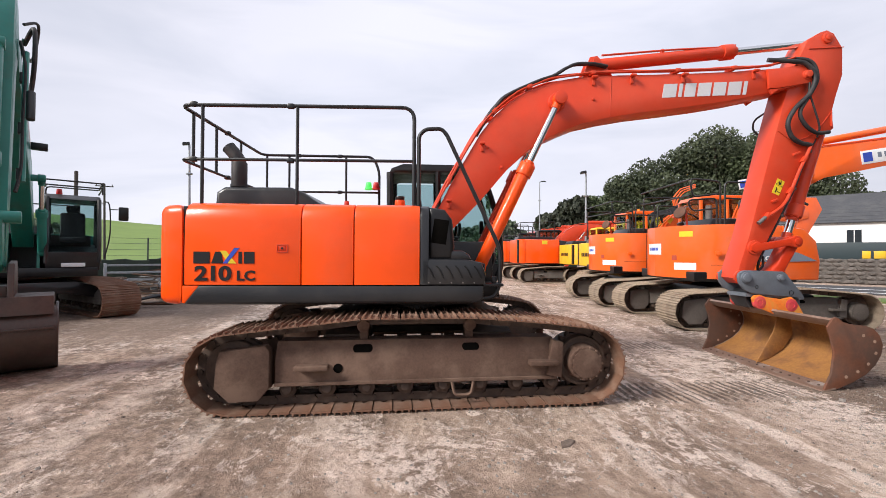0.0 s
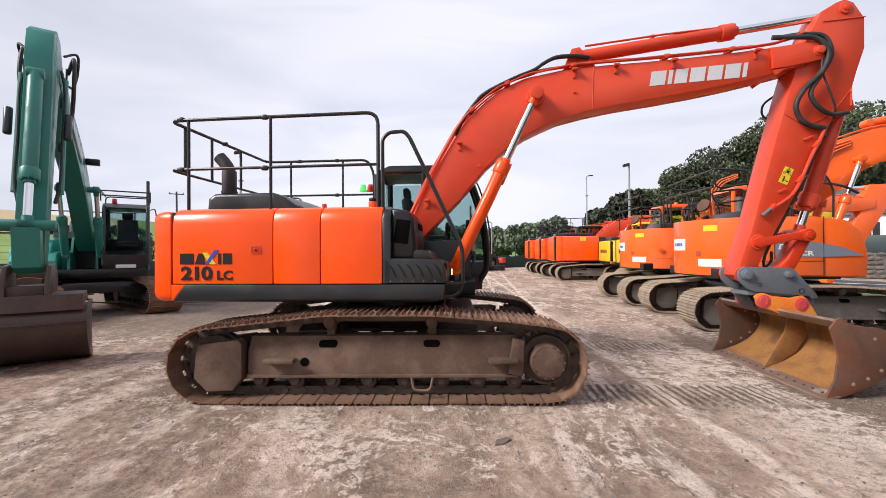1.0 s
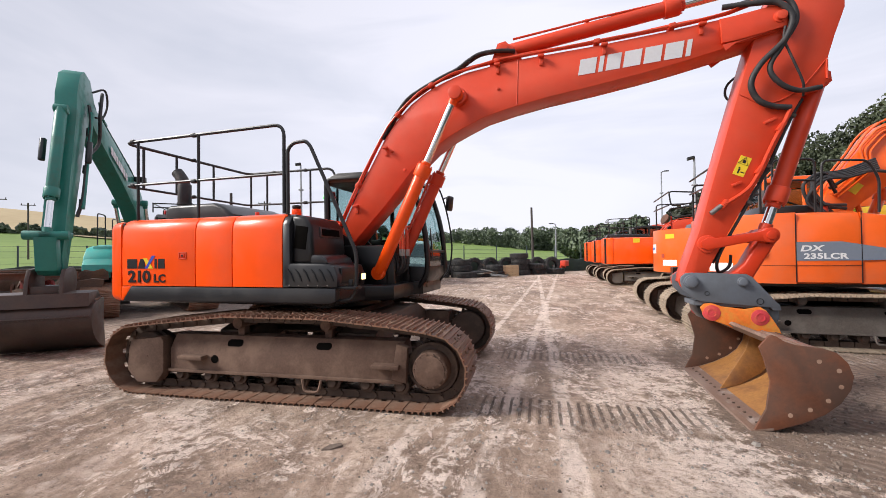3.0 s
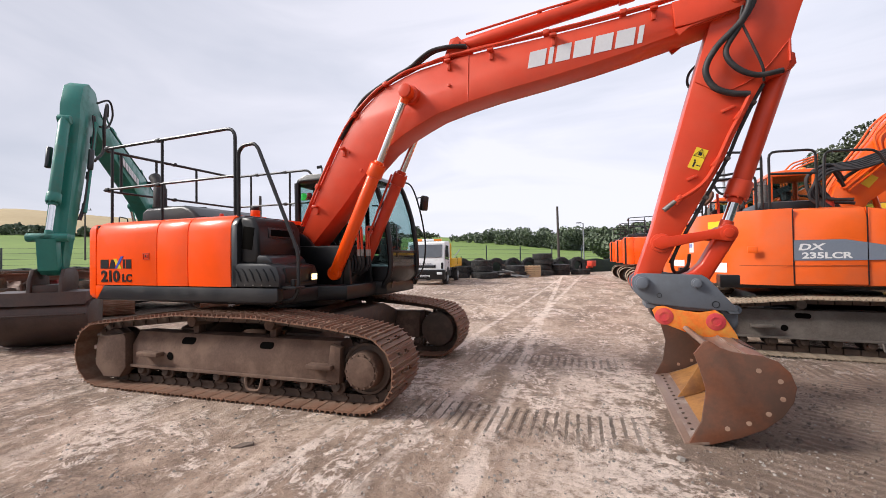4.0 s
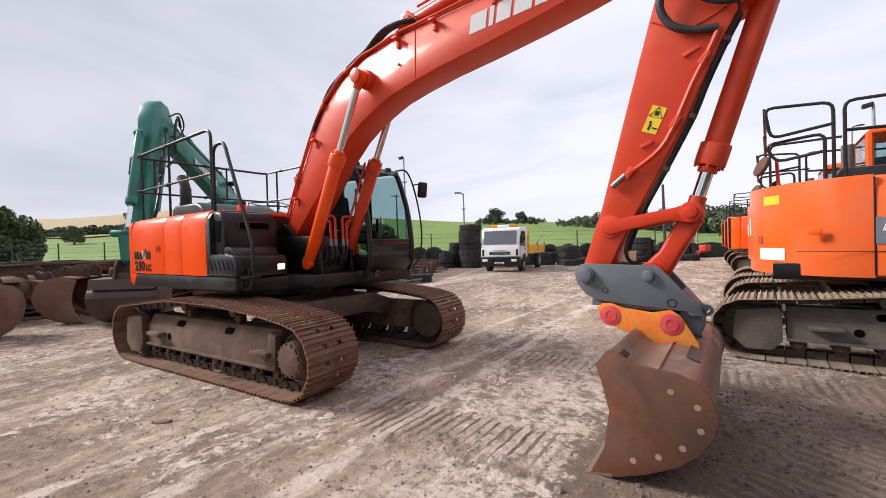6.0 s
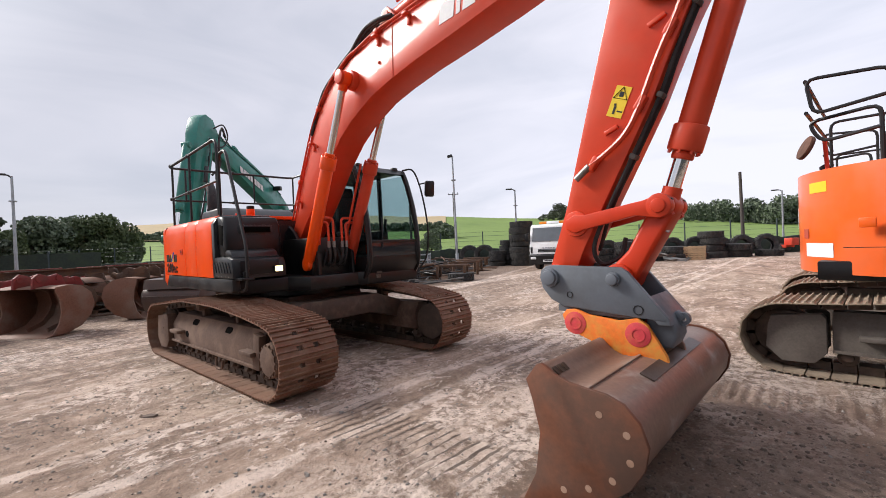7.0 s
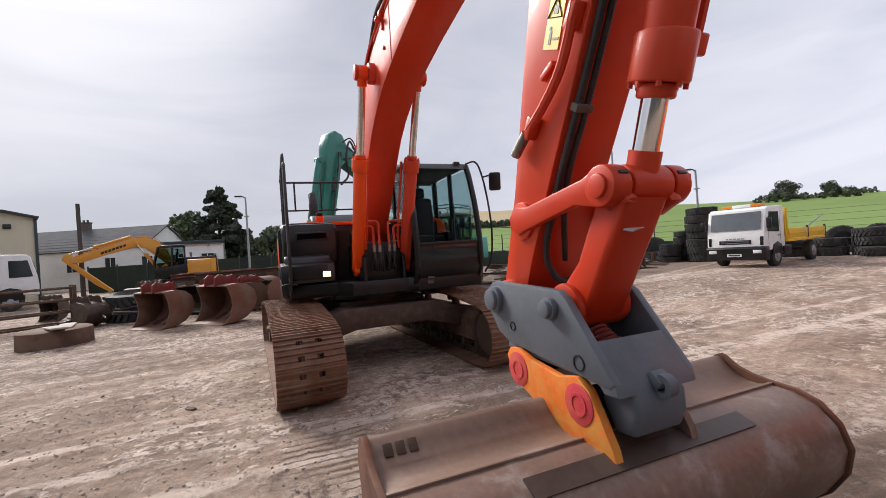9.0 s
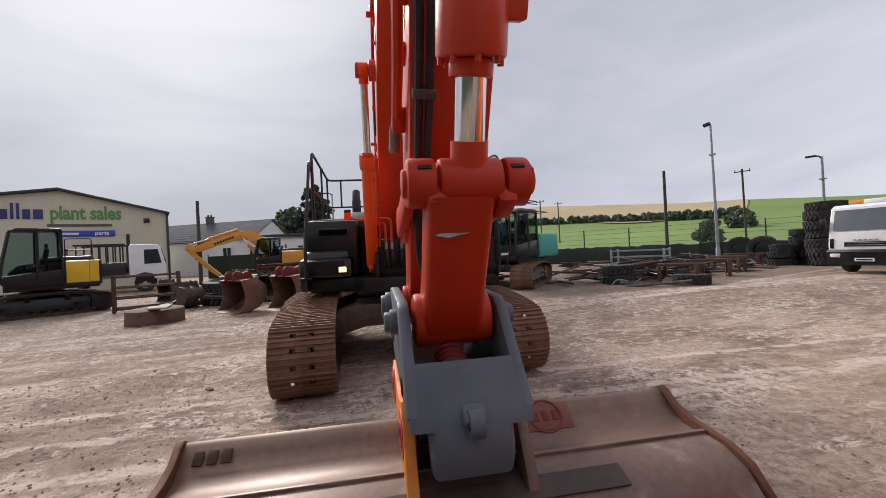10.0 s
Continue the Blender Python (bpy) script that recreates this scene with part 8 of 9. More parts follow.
# round slab with a pale broken top
bm = empty_bm()
lathe(bm, [(0.0001, 0.34), (0.58, 0.38), (0.66, 0.35), (0.67, 0.0), (0.0001, 0.0)], 28)
bmesh.ops.remove_doubles(bm, verts=bm.verts, dist=0.001)
slab = thing("round_slab", pose(-5.55, -0.7, 0.0, 0, 0, 10), "round brown slab with a pale plank on top", "slab")
part("drum", bm, MUD, slab)
bm = empty_bm()
box(bm, (0.1, 0.0, 0.395), (1.5, 0.26, 0.04), (0, -3, 20), bev=0.008)
box(bm, (-0.1, 0.16, 0.392), (1.0, 0.3, 0.035), (0, 0, 8), bev=0.008)
part("plank", bm, CONCRETE, slab)


def pallet_stack(x, y, a, n):
    for k in range(n):
        root = thing("pallet", pose(x, y, 0.135 * k, 0, 0, a + rnd.uniform(-2, 2)), "pale wooden pallet in a stack", "pallet", "pallets")
        for j in range(5):
            bm = empty_bm()
            box(bm, (-0.5 + 0.25 * j, 0, 0.122), (0.13, 1.0, 0.02))
            part("slat", bm, PALLETW, root)
        for j in (-1, 0, 1):
            bm = empty_bm()
            box(bm, (0, j * 0.44, 0.06), (1.15, 0.1, 0.10))
            part("bearer", bm, PALLETW, root)


pallet_stack(-2.0, 31.0, 12, 6)

# low red trailer frame by the far fence
red = thing("trailer_frame", pose(-0.3, 40.2, 0, 0, 0, -18), "low red steel trailer frame beside the far fence", "trailer")
for y in (-0.5, 0.5):
    bm = empty_bm()
    box(bm, (0, y, 0.45), (3.6, 0.14, 0.2), bev=0.01)
    part("side_rail", bm, REDHOT, red)
bm = empty_bm()
for x in (-1.6, 0, 1.6):
    box(bm, (x, 0, 0.45), (0.16, 1.1, 0.16), bev=0.01)
box(bm, (1.9, 0, 0.75), (0.5, 0.9, 0.5), bev=0.05)
box(bm, (-1.7, 0, 0.6), (0.6, 0.8, 0.25), bev=0.05)
part("cross_member", bm, REDHOT, red)
for x in (-1.2, 1.3):
    bm = empty_bm()
    cyl(bm, (x, -0.7, 0.32), (x, 0.7, 0.32), 0.32, seg=18, bev=0.04)
    part("roller_wheel", bm, TYRE, red)


def wheel(root, x, y, r=0.42, w=0.26):
    bm = empty_bm()
    s = math.copysign(1, y)
    cyl(bm, (x, y - w / 2, r), (x, y + w / 2, r), r, seg=28, bev=0.04)
    wh = part("wheel", bm, TYRE, root)
    bm = empty_bm()
    cyl(bm, (x, y + s * w * 0.45, r), (x, y + s * (w / 2 + 0.01), r), r * 0.58, seg=22, bev=0.02)
    cyl(bm, (x, y + s * w * 0.5, r), (x, y + s * (w / 2 + 0.05), r), r * 0.25, seg=14, bev=0.02)
    part("rim", bm, GALV, wh)


def flatbed():
    """White cab truck, yellow drop-side bed; x ahead, the bumper at 0."""
    r = thing("flatbed_truck", pose(-5.85, 21.2, 0, 0, 0, -78), "white cab flatbed truck with yellow drop-side bed, parked", "truck")
    w = 1.05
    bm = empty_bm()
    prism(bm, [(-1.75, 0.75), (-0.02, 0.62), (0.0, 1.0), (-0.05, 1.42), (-0.25, 2.28), (-0.42, 2.38), (-1.65, 2.42), (-1.75, 2.3)], -w, w, bev=0.06, seg=3)
    cab = part("cab", bm, WHITE, r, "white truck cab")
    bm = empty_bm()
    prism(bm, [(-0.052, 1.50), (-0.036, 1.50), (-0.200, 2.20), (-0.216, 2.20)], -w + 0.15, w - 0.15, bev=0.006)
    part("windscreen", bm, PALEGLASS, cab)
    for s in (-1, 1):
        bm = empty_bm()
        prism(bm, [(-0.22, 1.40), (-1.25, 1.36), (-1.25, 2.16), (-0.42, 2.16)], *sorted((s * w, s * (w + 0.006))))
        part("door_window", bm, DARKGLASS, cab)
        for xs in (-0.30, -1.34):
            bm = empty_bm()
            box(bm, (xs, s * (w + 0.001), 1.42), (0.014, 0.008, 1.15))
            part("door_seam", bm, INK, cab)
        bm = empty_bm()
        box(bm, (-1.18, s * (w + 0.012), 1.22), (0.16, 0.03, 0.04), bev=0.01)
        part("door_handle", bm, BLACK, cab)
        bm = empty_bm()
        box(bm, (-0.05, s * (w + 0.14), 1.72), (0.12, 0.16, 0.42), bev=0.03)
        tube(bm, [(-0.25, s * w, 1.9), (-0.05, s * (w + 0.14), 1.9)], 0.015, 6)
        part("mirror", bm, BLACK, cab)
        bm = empty_bm()
        box(bm, (-0.015, s * (w - 0.12), 1.05), (0.05, 0.12, 0.34), bev=0.02)
        part("corner_vent", bm, BLACK, cab)
        bm = empty_bm()
        box(bm, (0.085, s * 0.80, 0.64), (0.06, 0.30, 0.14), bev=0.03)
        part("headlight", bm, LENS, r)
        bm = empty_bm()
        prism(bm, [(-1.45, 0.5), (-1.35, 0.86), (-1.0, 0.98), (-0.65, 0.86), (-0.55, 0.5)], *sorted((s * (w - 0.02), s * (w + 0.03))), bev=0.01)
        part("wheel_arch", bm, BLACK, r)
    bm = empty_bm()
    prism(bm, [(-0.3, 0.30), (0.08, 0.32), (0.10, 0.76), (0.03, 0.84), (-0.3, 0.84)], -w - 0.02, w + 0.02, bev=0.04)
    part("bumper", bm, BLACK, r, "dark grey front bumper")
    bm = empty_bm()
    box(bm, (0.0, 0, 1.02), (0.03, 1.15, 0.16), bev=0.01)
    gr = part("grille", bm, BLACK, cab)
    for k in range(2):
        bm = empty_bm()
        box(bm, (0.02, 0, 0.99 + 0.075 * k), (0.02, 1.0, 0.018))
        part("slat", bm, GALV, gr)
    bm = empty_bm()
    for k in range(5):
        box(bm, (0.0, -0.28 + 0.14 * k, 1.16), (0.012, 0.09, 0.05))
    part("maker_mark", bm, GALV, cab)
    bm = empty_bm()
    box(bm, (0.102, 0, 0.50), (0.012, 0.52, 0.11))
    pl = part("number_plate", bm, WHITE, r)
    bm = empty_bm()
    box(bm, (0.11, 0, 0.50), (0.004, 0.42, 0.05))
    part("plate_bar", bm, INK, pl)
    bm = empty_bm()
    tube(bm, [(-0.07, 0.1, 1.47), (-0.09, -0.55, 1.52)], 0.012, 5)
    tube(bm, [(-0.07, 0.75, 1.47), (-0.09, 0.12, 1.52)], 0.012, 5)
    part("wiper", bm, BLACK, cab)
    bm = empty_bm()
    box(bm, (-0.85, 0, 2.47), (0.26, 1.5, 0.13), bev=0.04)
    lb = part("light_bar", bm, AMBER, cab, "amber roof light bar")
    bm = empty_bm()
    box(bm, (-0.85, 0, 2.472), (0.27, 0.7, 0.135), bev=0.03)
    part("centre_panel", bm, WHITE, lb)
    for x in (-1.0, -4.6):
        for s in (-1, 1):
            wheel(r, x, s * (w - 0.14))
    bm = empty_bm()
    for y in (-0.4, 0.4):
        box(bm, (-3.4, y, 0.72), (4.6, 0.10, 0.2), bev=0.01)
    box(bm, (-2.3, 0.75, 0.6), (0.7, 0.4, 0.4), bev=0.04)
    part("chassis", bm, CHARCOAL, r)
    bm = empty_bm()
    box(bm, (-3.85, 0, 0.98), (3.9, 2.2, 0.12), bev=0.01)
    bed = part("bed", bm, YELLOW, r, "yellow drop-side bed")
    bm = empty_bm()
    box(bm, (-1.93, 0, 1.65), (0.07, 2.2, 1.3), bev=0.01)
    hb = part("headboard", bm, YELLOW, bed)
    for y in (-1.02, -0.5, 0, 0.5, 1.02):
        bm = empty_bm()
        box(bm, (-1.885, y, 1.65), (0.03, 0.07, 1.3), bev=0.006)
        part("stiffener", bm, YELLOW, bed)
    for s in (-1, 1):
        for a, b in ((-1.98, -3.85), (-3.93, -5.78)):
            bm = empty_bm()
            box(bm, ((a + b) / 2, s * 1.09, 1.25), (a - b, 0.05, 0.40), bev=0.008)
            box(bm, ((a + b) / 2, s * 1.12, 1.25), (a - b, 0.02, 0.05), bev=0.004)
            part("drop_side", bm, YELLOW, bed)
        for x in (-3.89, -5.8):
            bm = empty_bm()
            box(bm, (x, s * 1.09, 1.28), (0.07, 0.08, 0.5), bev=0.006)
            part("side_post", bm, CHARCOAL, bed)
    bm = empty_bm()
    tube(bm, [(-4.2, 0.5, 1.05), (-6.3, 0.9, 2.0)], 0.03, 6)
    part("pole_load", bm, GALV, bed)


flatbed()


def cage_truck():
    r = thing("tipper_truck", pose(-20.6, -8.1, 0, 0, 0, 116), "white cab lorry with dark slatted cage body by the shed", "truck")
    w = 1.15
    bm = empty_bm()
    prism(bm, [(-1.7, 0.8), (0.0, 0.7), (0.02, 1.2), (-0.02, 1.6), (-0.22, 2.55), (-0.4, 2.68), (-1.6, 2.72), (-1.7, 2.6)], -w, w, bev=0.06, seg=3)
    cab = part("cab", bm, WHITE, r)
    for s in (-1, 1):
        bm = empty_bm()
        prism(bm, [(-0.18, 1.6), (-1.0, 1.58), (-1.0, 2.4), (-0.34, 2.4)], *sorted((s * w, s * (w + 0.008))))
        part("door_window", bm, DARKGLASS, cab)
        bm = empty_bm()
        prism(bm, [(-1.5, 0.5), (-1.4, 1.0), (-1.0, 1.12), (-0.6, 1.0), (-0.5, 0.5)], *sorted((s * (w - 0.02), s * (w + 0.02))), bev=0.01)
        part("wheel_arch", bm, BLACK, r)
        for x in (-1.0, -4.2, -5.4):
            wheel(r, x, s * (w - 0.16), 0.48, 0.3)
    bm = empty_bm()
    prism(bm, [(-0.013, 1.62), (0.0, 1.62), (-0.2, 2.5), (-0.213, 2.5)], -w + 0.1, w - 0.1)
    part("windscreen", bm, DARKGLASS, cab)
    bm = empty_bm()
    box(bm, (-3.9, 0, 0.95), (4.6, 0.8, 0.25), bev=0.01)
    box(bm, (-4.2, 0, 0.75), (1.2, 2.1, 0.35), bev=0.02)
    part("chassis", bm, GALV, r)
    bm = empty_bm()
    box(bm, (-2.95, 0, 1.40), (2.2, 2.3, 0.65), bev=0.02)
    body = part("cage_body", bm, CHARCOAL, r)
    for s in (-1, 1):
        for k in range(7):
            bm = empty_bm()
            box(bm, (-1.95 - k * 0.33, s * 1.12, 2.25), (0.07, 0.05, 1.0))
            part("cage_bar", bm, CHARCOAL, body)
        bm = empty_bm()
        box(bm, (-2.95, s * 1.12, 2.72), (2.2, 0.06, 0.09))
        part("cage_rail", bm, CHARCOAL, body)
    bm = empty_bm()
    cyl(bm, (-1.85, 0.9, 1.2), (-1.85, 0.9, 3.4), 0.09, seg=12)
    part("exhaust_stack", bm, CHARCOAL, r)


cage_truck()

# ---- buildings ----


def text_on(parent, txt, size, mat, m, stretch=(1, 1)):
    letters("sign_letters", txt, size, mat, parent, m, "", stretch)


def sales_shed():
    """Cream clad shed; its gable wall runs along local x and faces local +y, towards the yard."""
    r = thing("sales_shed", pose(-25.5, -10.4, 0, 0, 0, 299), "cream profiled-metal sales shed with green and blue lettering", "building")
    W, D, RX = 11.6, 18.0, 5.7
    bm = empty_bm()
    prism(bm, [(0, 0), (W, 0), (W, 5.6), (RX, 6.5), (0, 5.1)], -D, 0.0)
    wall = part("wall", bm, CREAM, r, "cream profiled cladding")
    for k in range(38):
        x = 0.15 + k * 0.3
        top = 5.1 + 1.4 * min(x / RX, (W - x) / (W - RX))
        bm = empty_bm()
        box(bm, (x, 0.004, top / 2), (0.08, 0.008, top - 0.1))
        part("cladding_rib", bm, CREAM, wall)
    for a, b in (((-0.15, 5.12), (RX, 6.6)), ((RX, 6.6), (W + 0.15, 5.65))):
        bm = empty_bm()
        d = Vector((b[0] - a[0], 0, b[1] - a[1]))
        box(bm, ((a[0] + b[0]) / 2, -D / 2 + 0.1, (a[1] + b[1]) / 2), (d.length, D + 0.5, 0.14), (0, -math.degrees(math.atan2(d.z, d.x)), 0), bev=0.01)
        part("roof", bm, DARKTRIM, r, "dark trimmed shallow roof")
    bm = empty_bm()
    box(bm, (0.0, 0.04, 2.55), (0.14, 0.14, 5.1), bev=0.01)
    part("corner_trim", bm, DARKTRIM, r)
    x = 6.45
    for w, h in ((0.45, 0.6), (0.36, 0.6), (0.14, 0.98), (0.14, 0.98), (0.36, 0.6), (0.6, 0.6)):
        bm = empty_bm()
        box(bm, (x + w / 2, 0.04, 4.7 + h / 2), (w, 0.03, h), bev=0.01)
        part("name_bar", bm, PURPLE, r)
        x += w + 0.12
    letters("sign_letters", "plant sales", 1.2, GREENLET, r, pose(6.15, 0.03, 4.7, 90, 0, 180), "green raised sign letters", (0.72, 1.0))
    bm = empty_bm()
    box(bm, (4.45, 0.04, 3.75), (3.0, 0.03, 0.40), bev=0.01)
    sb = part("sign_board", bm, BLUE, r, "blue sign board")
    letters("sign_letters", "parts", 0.36, WHITE, sb, pose(4.0, 0.06, 3.66, 90, 0, 180), "", (1, 1))
    bm = empty_bm()
    box(bm, (5.2, 0.06, 3.75), (0.8, 0.01, 0.14))
    part("name_bar", bm, WHITE, sb)
    bm = empty_bm()
    box(bm, (4.7, 0.04, 4.3), (3.2, 0.03, 0.16), bev=0.01)
    part("grey_bar", bm, SCRAPGREY, r)
    bm = empty_bm()
    box(bm, (1.2, 0.15, 4.6), (0.35, 0.25, 0.2), (25, 0, 0), bev=0.02)
    part("flood_lamp", bm, BLACK, r)


sales_shed()


def window_unit(parent, x, y, z, w, h, out):
    """A framed window standing 3 cm proud of a wall that faces along out (+1 or -1 in local y)."""
    bm = empty_bm()
    box(bm, (x, y + out * 0.02, z), (w, 0.04, h))
    wn = part("window", bm, DARKGLASS, parent)
    for dx, dz, ww, hh in ((0, h / 2, w + 0.12, 0.07), (0, -h / 2, w + 0.16, 0.09), (-w / 2, 0, 0.07, h), (w / 2, 0, 0.07, h), (0, 0, 0.05, h)):
        bm = empty_bm()
        box(bm, (x + dx, y + out * 0.035, z + dz), (ww, 0.06, hh), bev=0.005)
        part("frame_bar", bm, WHITE, wn)


def house(m, L, D, eave, ridge, label, windows, chim=()):
    """A rendered house: ridge along local x, front facing local +y."""
    r = thing("house", m, label, "house")
    bm = empty_bm()
    prism(bm, [(-D, 0), (0, 0), (0, eave), (-D / 2, ridge), (-D, eave)], 0, L, axis="x")
    wall = part("wall", bm, RENDERW, r, "white rendered wall")
    for s in (0, 1):
        bm = empty_bm()
        run = math.hypot(D / 2, ridge - eave) + 0.3
        a = math.degrees(math.atan2(ridge - eave, D / 2))
        y = -D / 4 + 0.1 if s == 0 else -D * 3 / 4 - 0.1
        box(bm, (L / 2, y, (eave + ridge) / 2 + 0.02), (L + 0.3, run, 0.10), (-a if s == 0 else a, 0, 0))
        rf = part("roof", bm, SLATE, r, "grey slate roof")
        for k in range(8):
            bm = empty_bm()
            f = (k + 0.5) / 8
            yy = (0.25 - f * (D / 2 + 0.25)) if s == 0 else (-D - 0.25 + f * (D / 2 + 0.25))
            zz = eave - 0.1 + f * (ridge - eave + 0.1) + 0.10
            box(bm, (L / 2, yy, zz), (L + 0.3, 0.03, 0.03))
            part("slate_course", bm, SLATE, rf)
    for x, z, w, h in windows:
        window_unit(r, x, 0, z, w, h, 1)
    for x in chim:
        bm = empty_bm()
        box(bm, (x, -D / 2, ridge + 0.3), (0.7, 0.6, 1.0), bev=0.02)
        box(bm, (x, -D / 2, ridge + 0.82), (0.8, 0.7, 0.1))
        for k in (-0.2, 0.2):
            cyl(bm, (x + k, -D / 2, ridge + 0.85), (x + k, -D / 2, ridge + 1.1), 0.1, seg=10)
        part("chimney", bm, STONEW, r)
    return r


house(pose(-39.7, -9.3, 0, 0, 0, 253), 19, 7.5, 3.7, 5.9, "long white rendered house with grey slate roof", [(3.0, 2.3, 1.0, 1.2), (6.5, 2.3, 1.0, 1.2), (10.5, 2.3, 1.0, 1.2), (13.8, 2.3, 1.0, 1.2)], (15.2, 8.0))
ext = house(pose(-35.2, -1.9, 0, 0, 0, 276), 7.5, 5.0, 3.5, 3.6, "low white flat-roofed extension with dark eaves", [(1.2, 2.1, 1.0, 1.1), (3.4, 2.3, 0.8, 0.8), (5.6, 2.3, 0.8, 0.8)])
bm = empty_bm()
box(bm, (3.75, -2.5, 3.68), (7.9, 5.5, 0.2), bev=0.02)
part("dark_eave", bm, DARKTRIM, ext)
house(pose(33.4, 30.9, 0, 0, 0, 140), 9, 7, 4.2, 6.6, "white gabled house across the road", [(2.0, 3.0, 0.9, 1.2), (6.0, 3.0, 0.9, 1.2)])

# far wall, hoarding and road behind the parked row
bm = empty_bm()
prism(bm, [(-10, -0.35), (10, -0.35), (10, 0.35), (-10, 0.35)], 0, 1.35, axis="z", bev=0.05)
sw = thing("stone_wall", pose(24.0, 22.0, 0, 0, 0, -40), "rough grey rubble stone wall beside the road", "wall")
part("core", bm, STONEW, sw)
wr = random.Random(3)
stone_meshes = []
for k in range(6):
    bm = empty_bm()
    bmesh.ops.create_icosphere(bm, subdivisions=1, radius=0.5)
    for v in bm.verts:
        v.co *= wr.uniform(0.8, 1.15)
    stone_meshes.append(mesh_of(bm, "stone", STONEW, 20))
for k in range(240):
    x, z = -8.5 + (k % 40) * 0.42 + wr.uniform(-0.1, 0.1), 0.12 + (k // 40) * 0.235
    part("stone", stone_meshes[k % 6], None, sw, "", pose(x, -0.34, z) @ Matrix.Diagonal((0.46, 0.22, 0.25, 1)))
hb = thing("hoarding", pose(24.6, 22.7, 0, 0, 0, -40), "dark hoarding with yellow sign blocks above the wall", "hoarding")
bm = empty_bm()
box(bm, (0, 0, 1.75), (18, 0.08, 1.15), bev=0.01)
part("board", bm, DARKTRIM, hb)
x = -1.2
for w in (0.34, 0.46, 0.14, 0.34, 0.36, 0.0, 0.36, 0.36, 0.4):
    if w:
        bm = empty_bm()
        box(bm, (x + w / 2, -0.05, 1.62), (w, 0.02, 0.42), bev=0.01)
        part("name_bar", bm, YELLOW, hb)
    x += w + 0.12
for x in (-8, -4, 0, 4, 8):
    bm = empty_bm()
    box(bm, (x, 0.08, 1.15), (0.12, 0.1, 2.3))
    part("post", bm, DARKTRIM, hb)
bm = empty_bm()
box(bm, (19.5, 18.0, 0.01), (16, 5.5, 0.06), (0, 0, -40))
solid("road", bm, TARMAC, "grey tarmac road with white lines", "road", kind="structure")
bm = empty_bm()
box(bm, (18.2, 16.5, 0.045), (15, 0.12, 0.012), (0, 0, -40))
box(bm, (19.6, 18.2, 0.045), (15, 0.12, 0.012), (0, 0, -40))
solid("road_line", bm, WHITE, "white painted road line", "road marking", kind="structure")
bm = empty_bm()
box(bm, (15.8, 13.6, 0.02), (8, 1.6, 0.08), (0, 0, -40), bev=0.02)
solid("verge", bm, VERGE, "strip of green grass verge", "grass", kind="structure")

# unseen plain wall added behind the walk to cut low sky light
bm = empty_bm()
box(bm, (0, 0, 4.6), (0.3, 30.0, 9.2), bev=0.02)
solid("wall_east", bm, DARKTRIM, "plain dark unseen wall added to cut low sky light", "wall", pose(13.2, -8.0, 0), kind="structure")

# ---- fences, poles ----
FENCE = [(-52, -14), (-40, 4), (-30, 13), (-17, 24), (-6, 33.5), (6, 45), (16, 50)]


def fence_line():
    n = 0
    for (x0, y0), (x1, y1) in zip(FENCE, FENCE[1:]):
        d = Vector((x1 - x0, y1 - y0, 0))
        a = math.degrees(math.atan2(d.y, d.x))
        bm = empty_bm()
        tmp = bmesh.new()
        k = int(d.length / 0.35)
        for i in range(k + 1):
            u = i / k
            zt = 1.12 + 0.12 * noise.noise((x0 + d.x * u, y0 + d.y * u, 2.0)) + rnd.uniform(-0.05, 0.05)
            for w, z in ((-0.22, 0.0), (-0.28 + rnd.uniform(-0.05, 0.05), zt * 0.6), (-0.1, zt), (0.1, zt + 0.02), (0.28, zt * 0.6), (0.22, 0.0)):
                tmp.verts.new((d.length * u, w + rnd.uniform(-0.04, 0.04), z))
        tmp.verts.ensure_lookup_table()
        for i in range(k):
            for j in range(5):
                b = i * 6 + j
                tmp.faces.new((tmp.verts[b], tmp.verts[b + 6], tmp.verts[b + 7], tmp.verts[b + 1]))
        merge(bm, tmp)
        ob = solid("fence_hedge", bm, NETTING, "low dark clipped hedge along the yard fence", "hedge", pose(x0, y0, 0, 0, 0, a))
        f = thing("wire_fence", pose(x0, y0, 0, 0, 0, a), "green wire fence on grey steel posts", "fence", "yard fence")
        posts = int(d.length / 3.2)
        for i in range(posts):
            bm = empty_bm()
            box(bm, (i * 3.2, 0.45, 1.2), (0.07, 0.07, 2.4), bev=0.005)
            part("post", bm, DARKTRIM, f)
        for z in (1.35, 1.7, 2.05, 2.35):
            bm = empty_bm()
            cyl(bm, (0, 0.45, z), (d.length, 0.45, z), 0.008, seg=5)
            part("wire", bm, DARKTRIM, f)


fence_line()


def net_fence(x0, y0, x1, y1):
    d = Vector((x1 - x0, y1 - y0, 0))
    f = thing("net_fence", pose(x0, y0, 0, 0, 0, math.degrees(math.atan2(d.y, d.x))), "dark green netted fence in front of the white house", "fence", "yard fence")
    n = int(d.length / 2.5)
    for i in range(n):
        bm = empty_bm()
        box(bm, (i * 2.5, 0, 1.05), (0.08, 0.08, 2.1), bev=0.006)
        part("post", bm, DARKTRIM, f)
        bm = empty_bm()
        box(bm, (i * 2.5 + 1.25, 0.02 * (-1) ** i, 0.98), (2.42, 0.03, 1.96))
        part("net_panel", bm, NETTING, f)


net_fence(-33.2, -11.0, -25.7, 5.0)


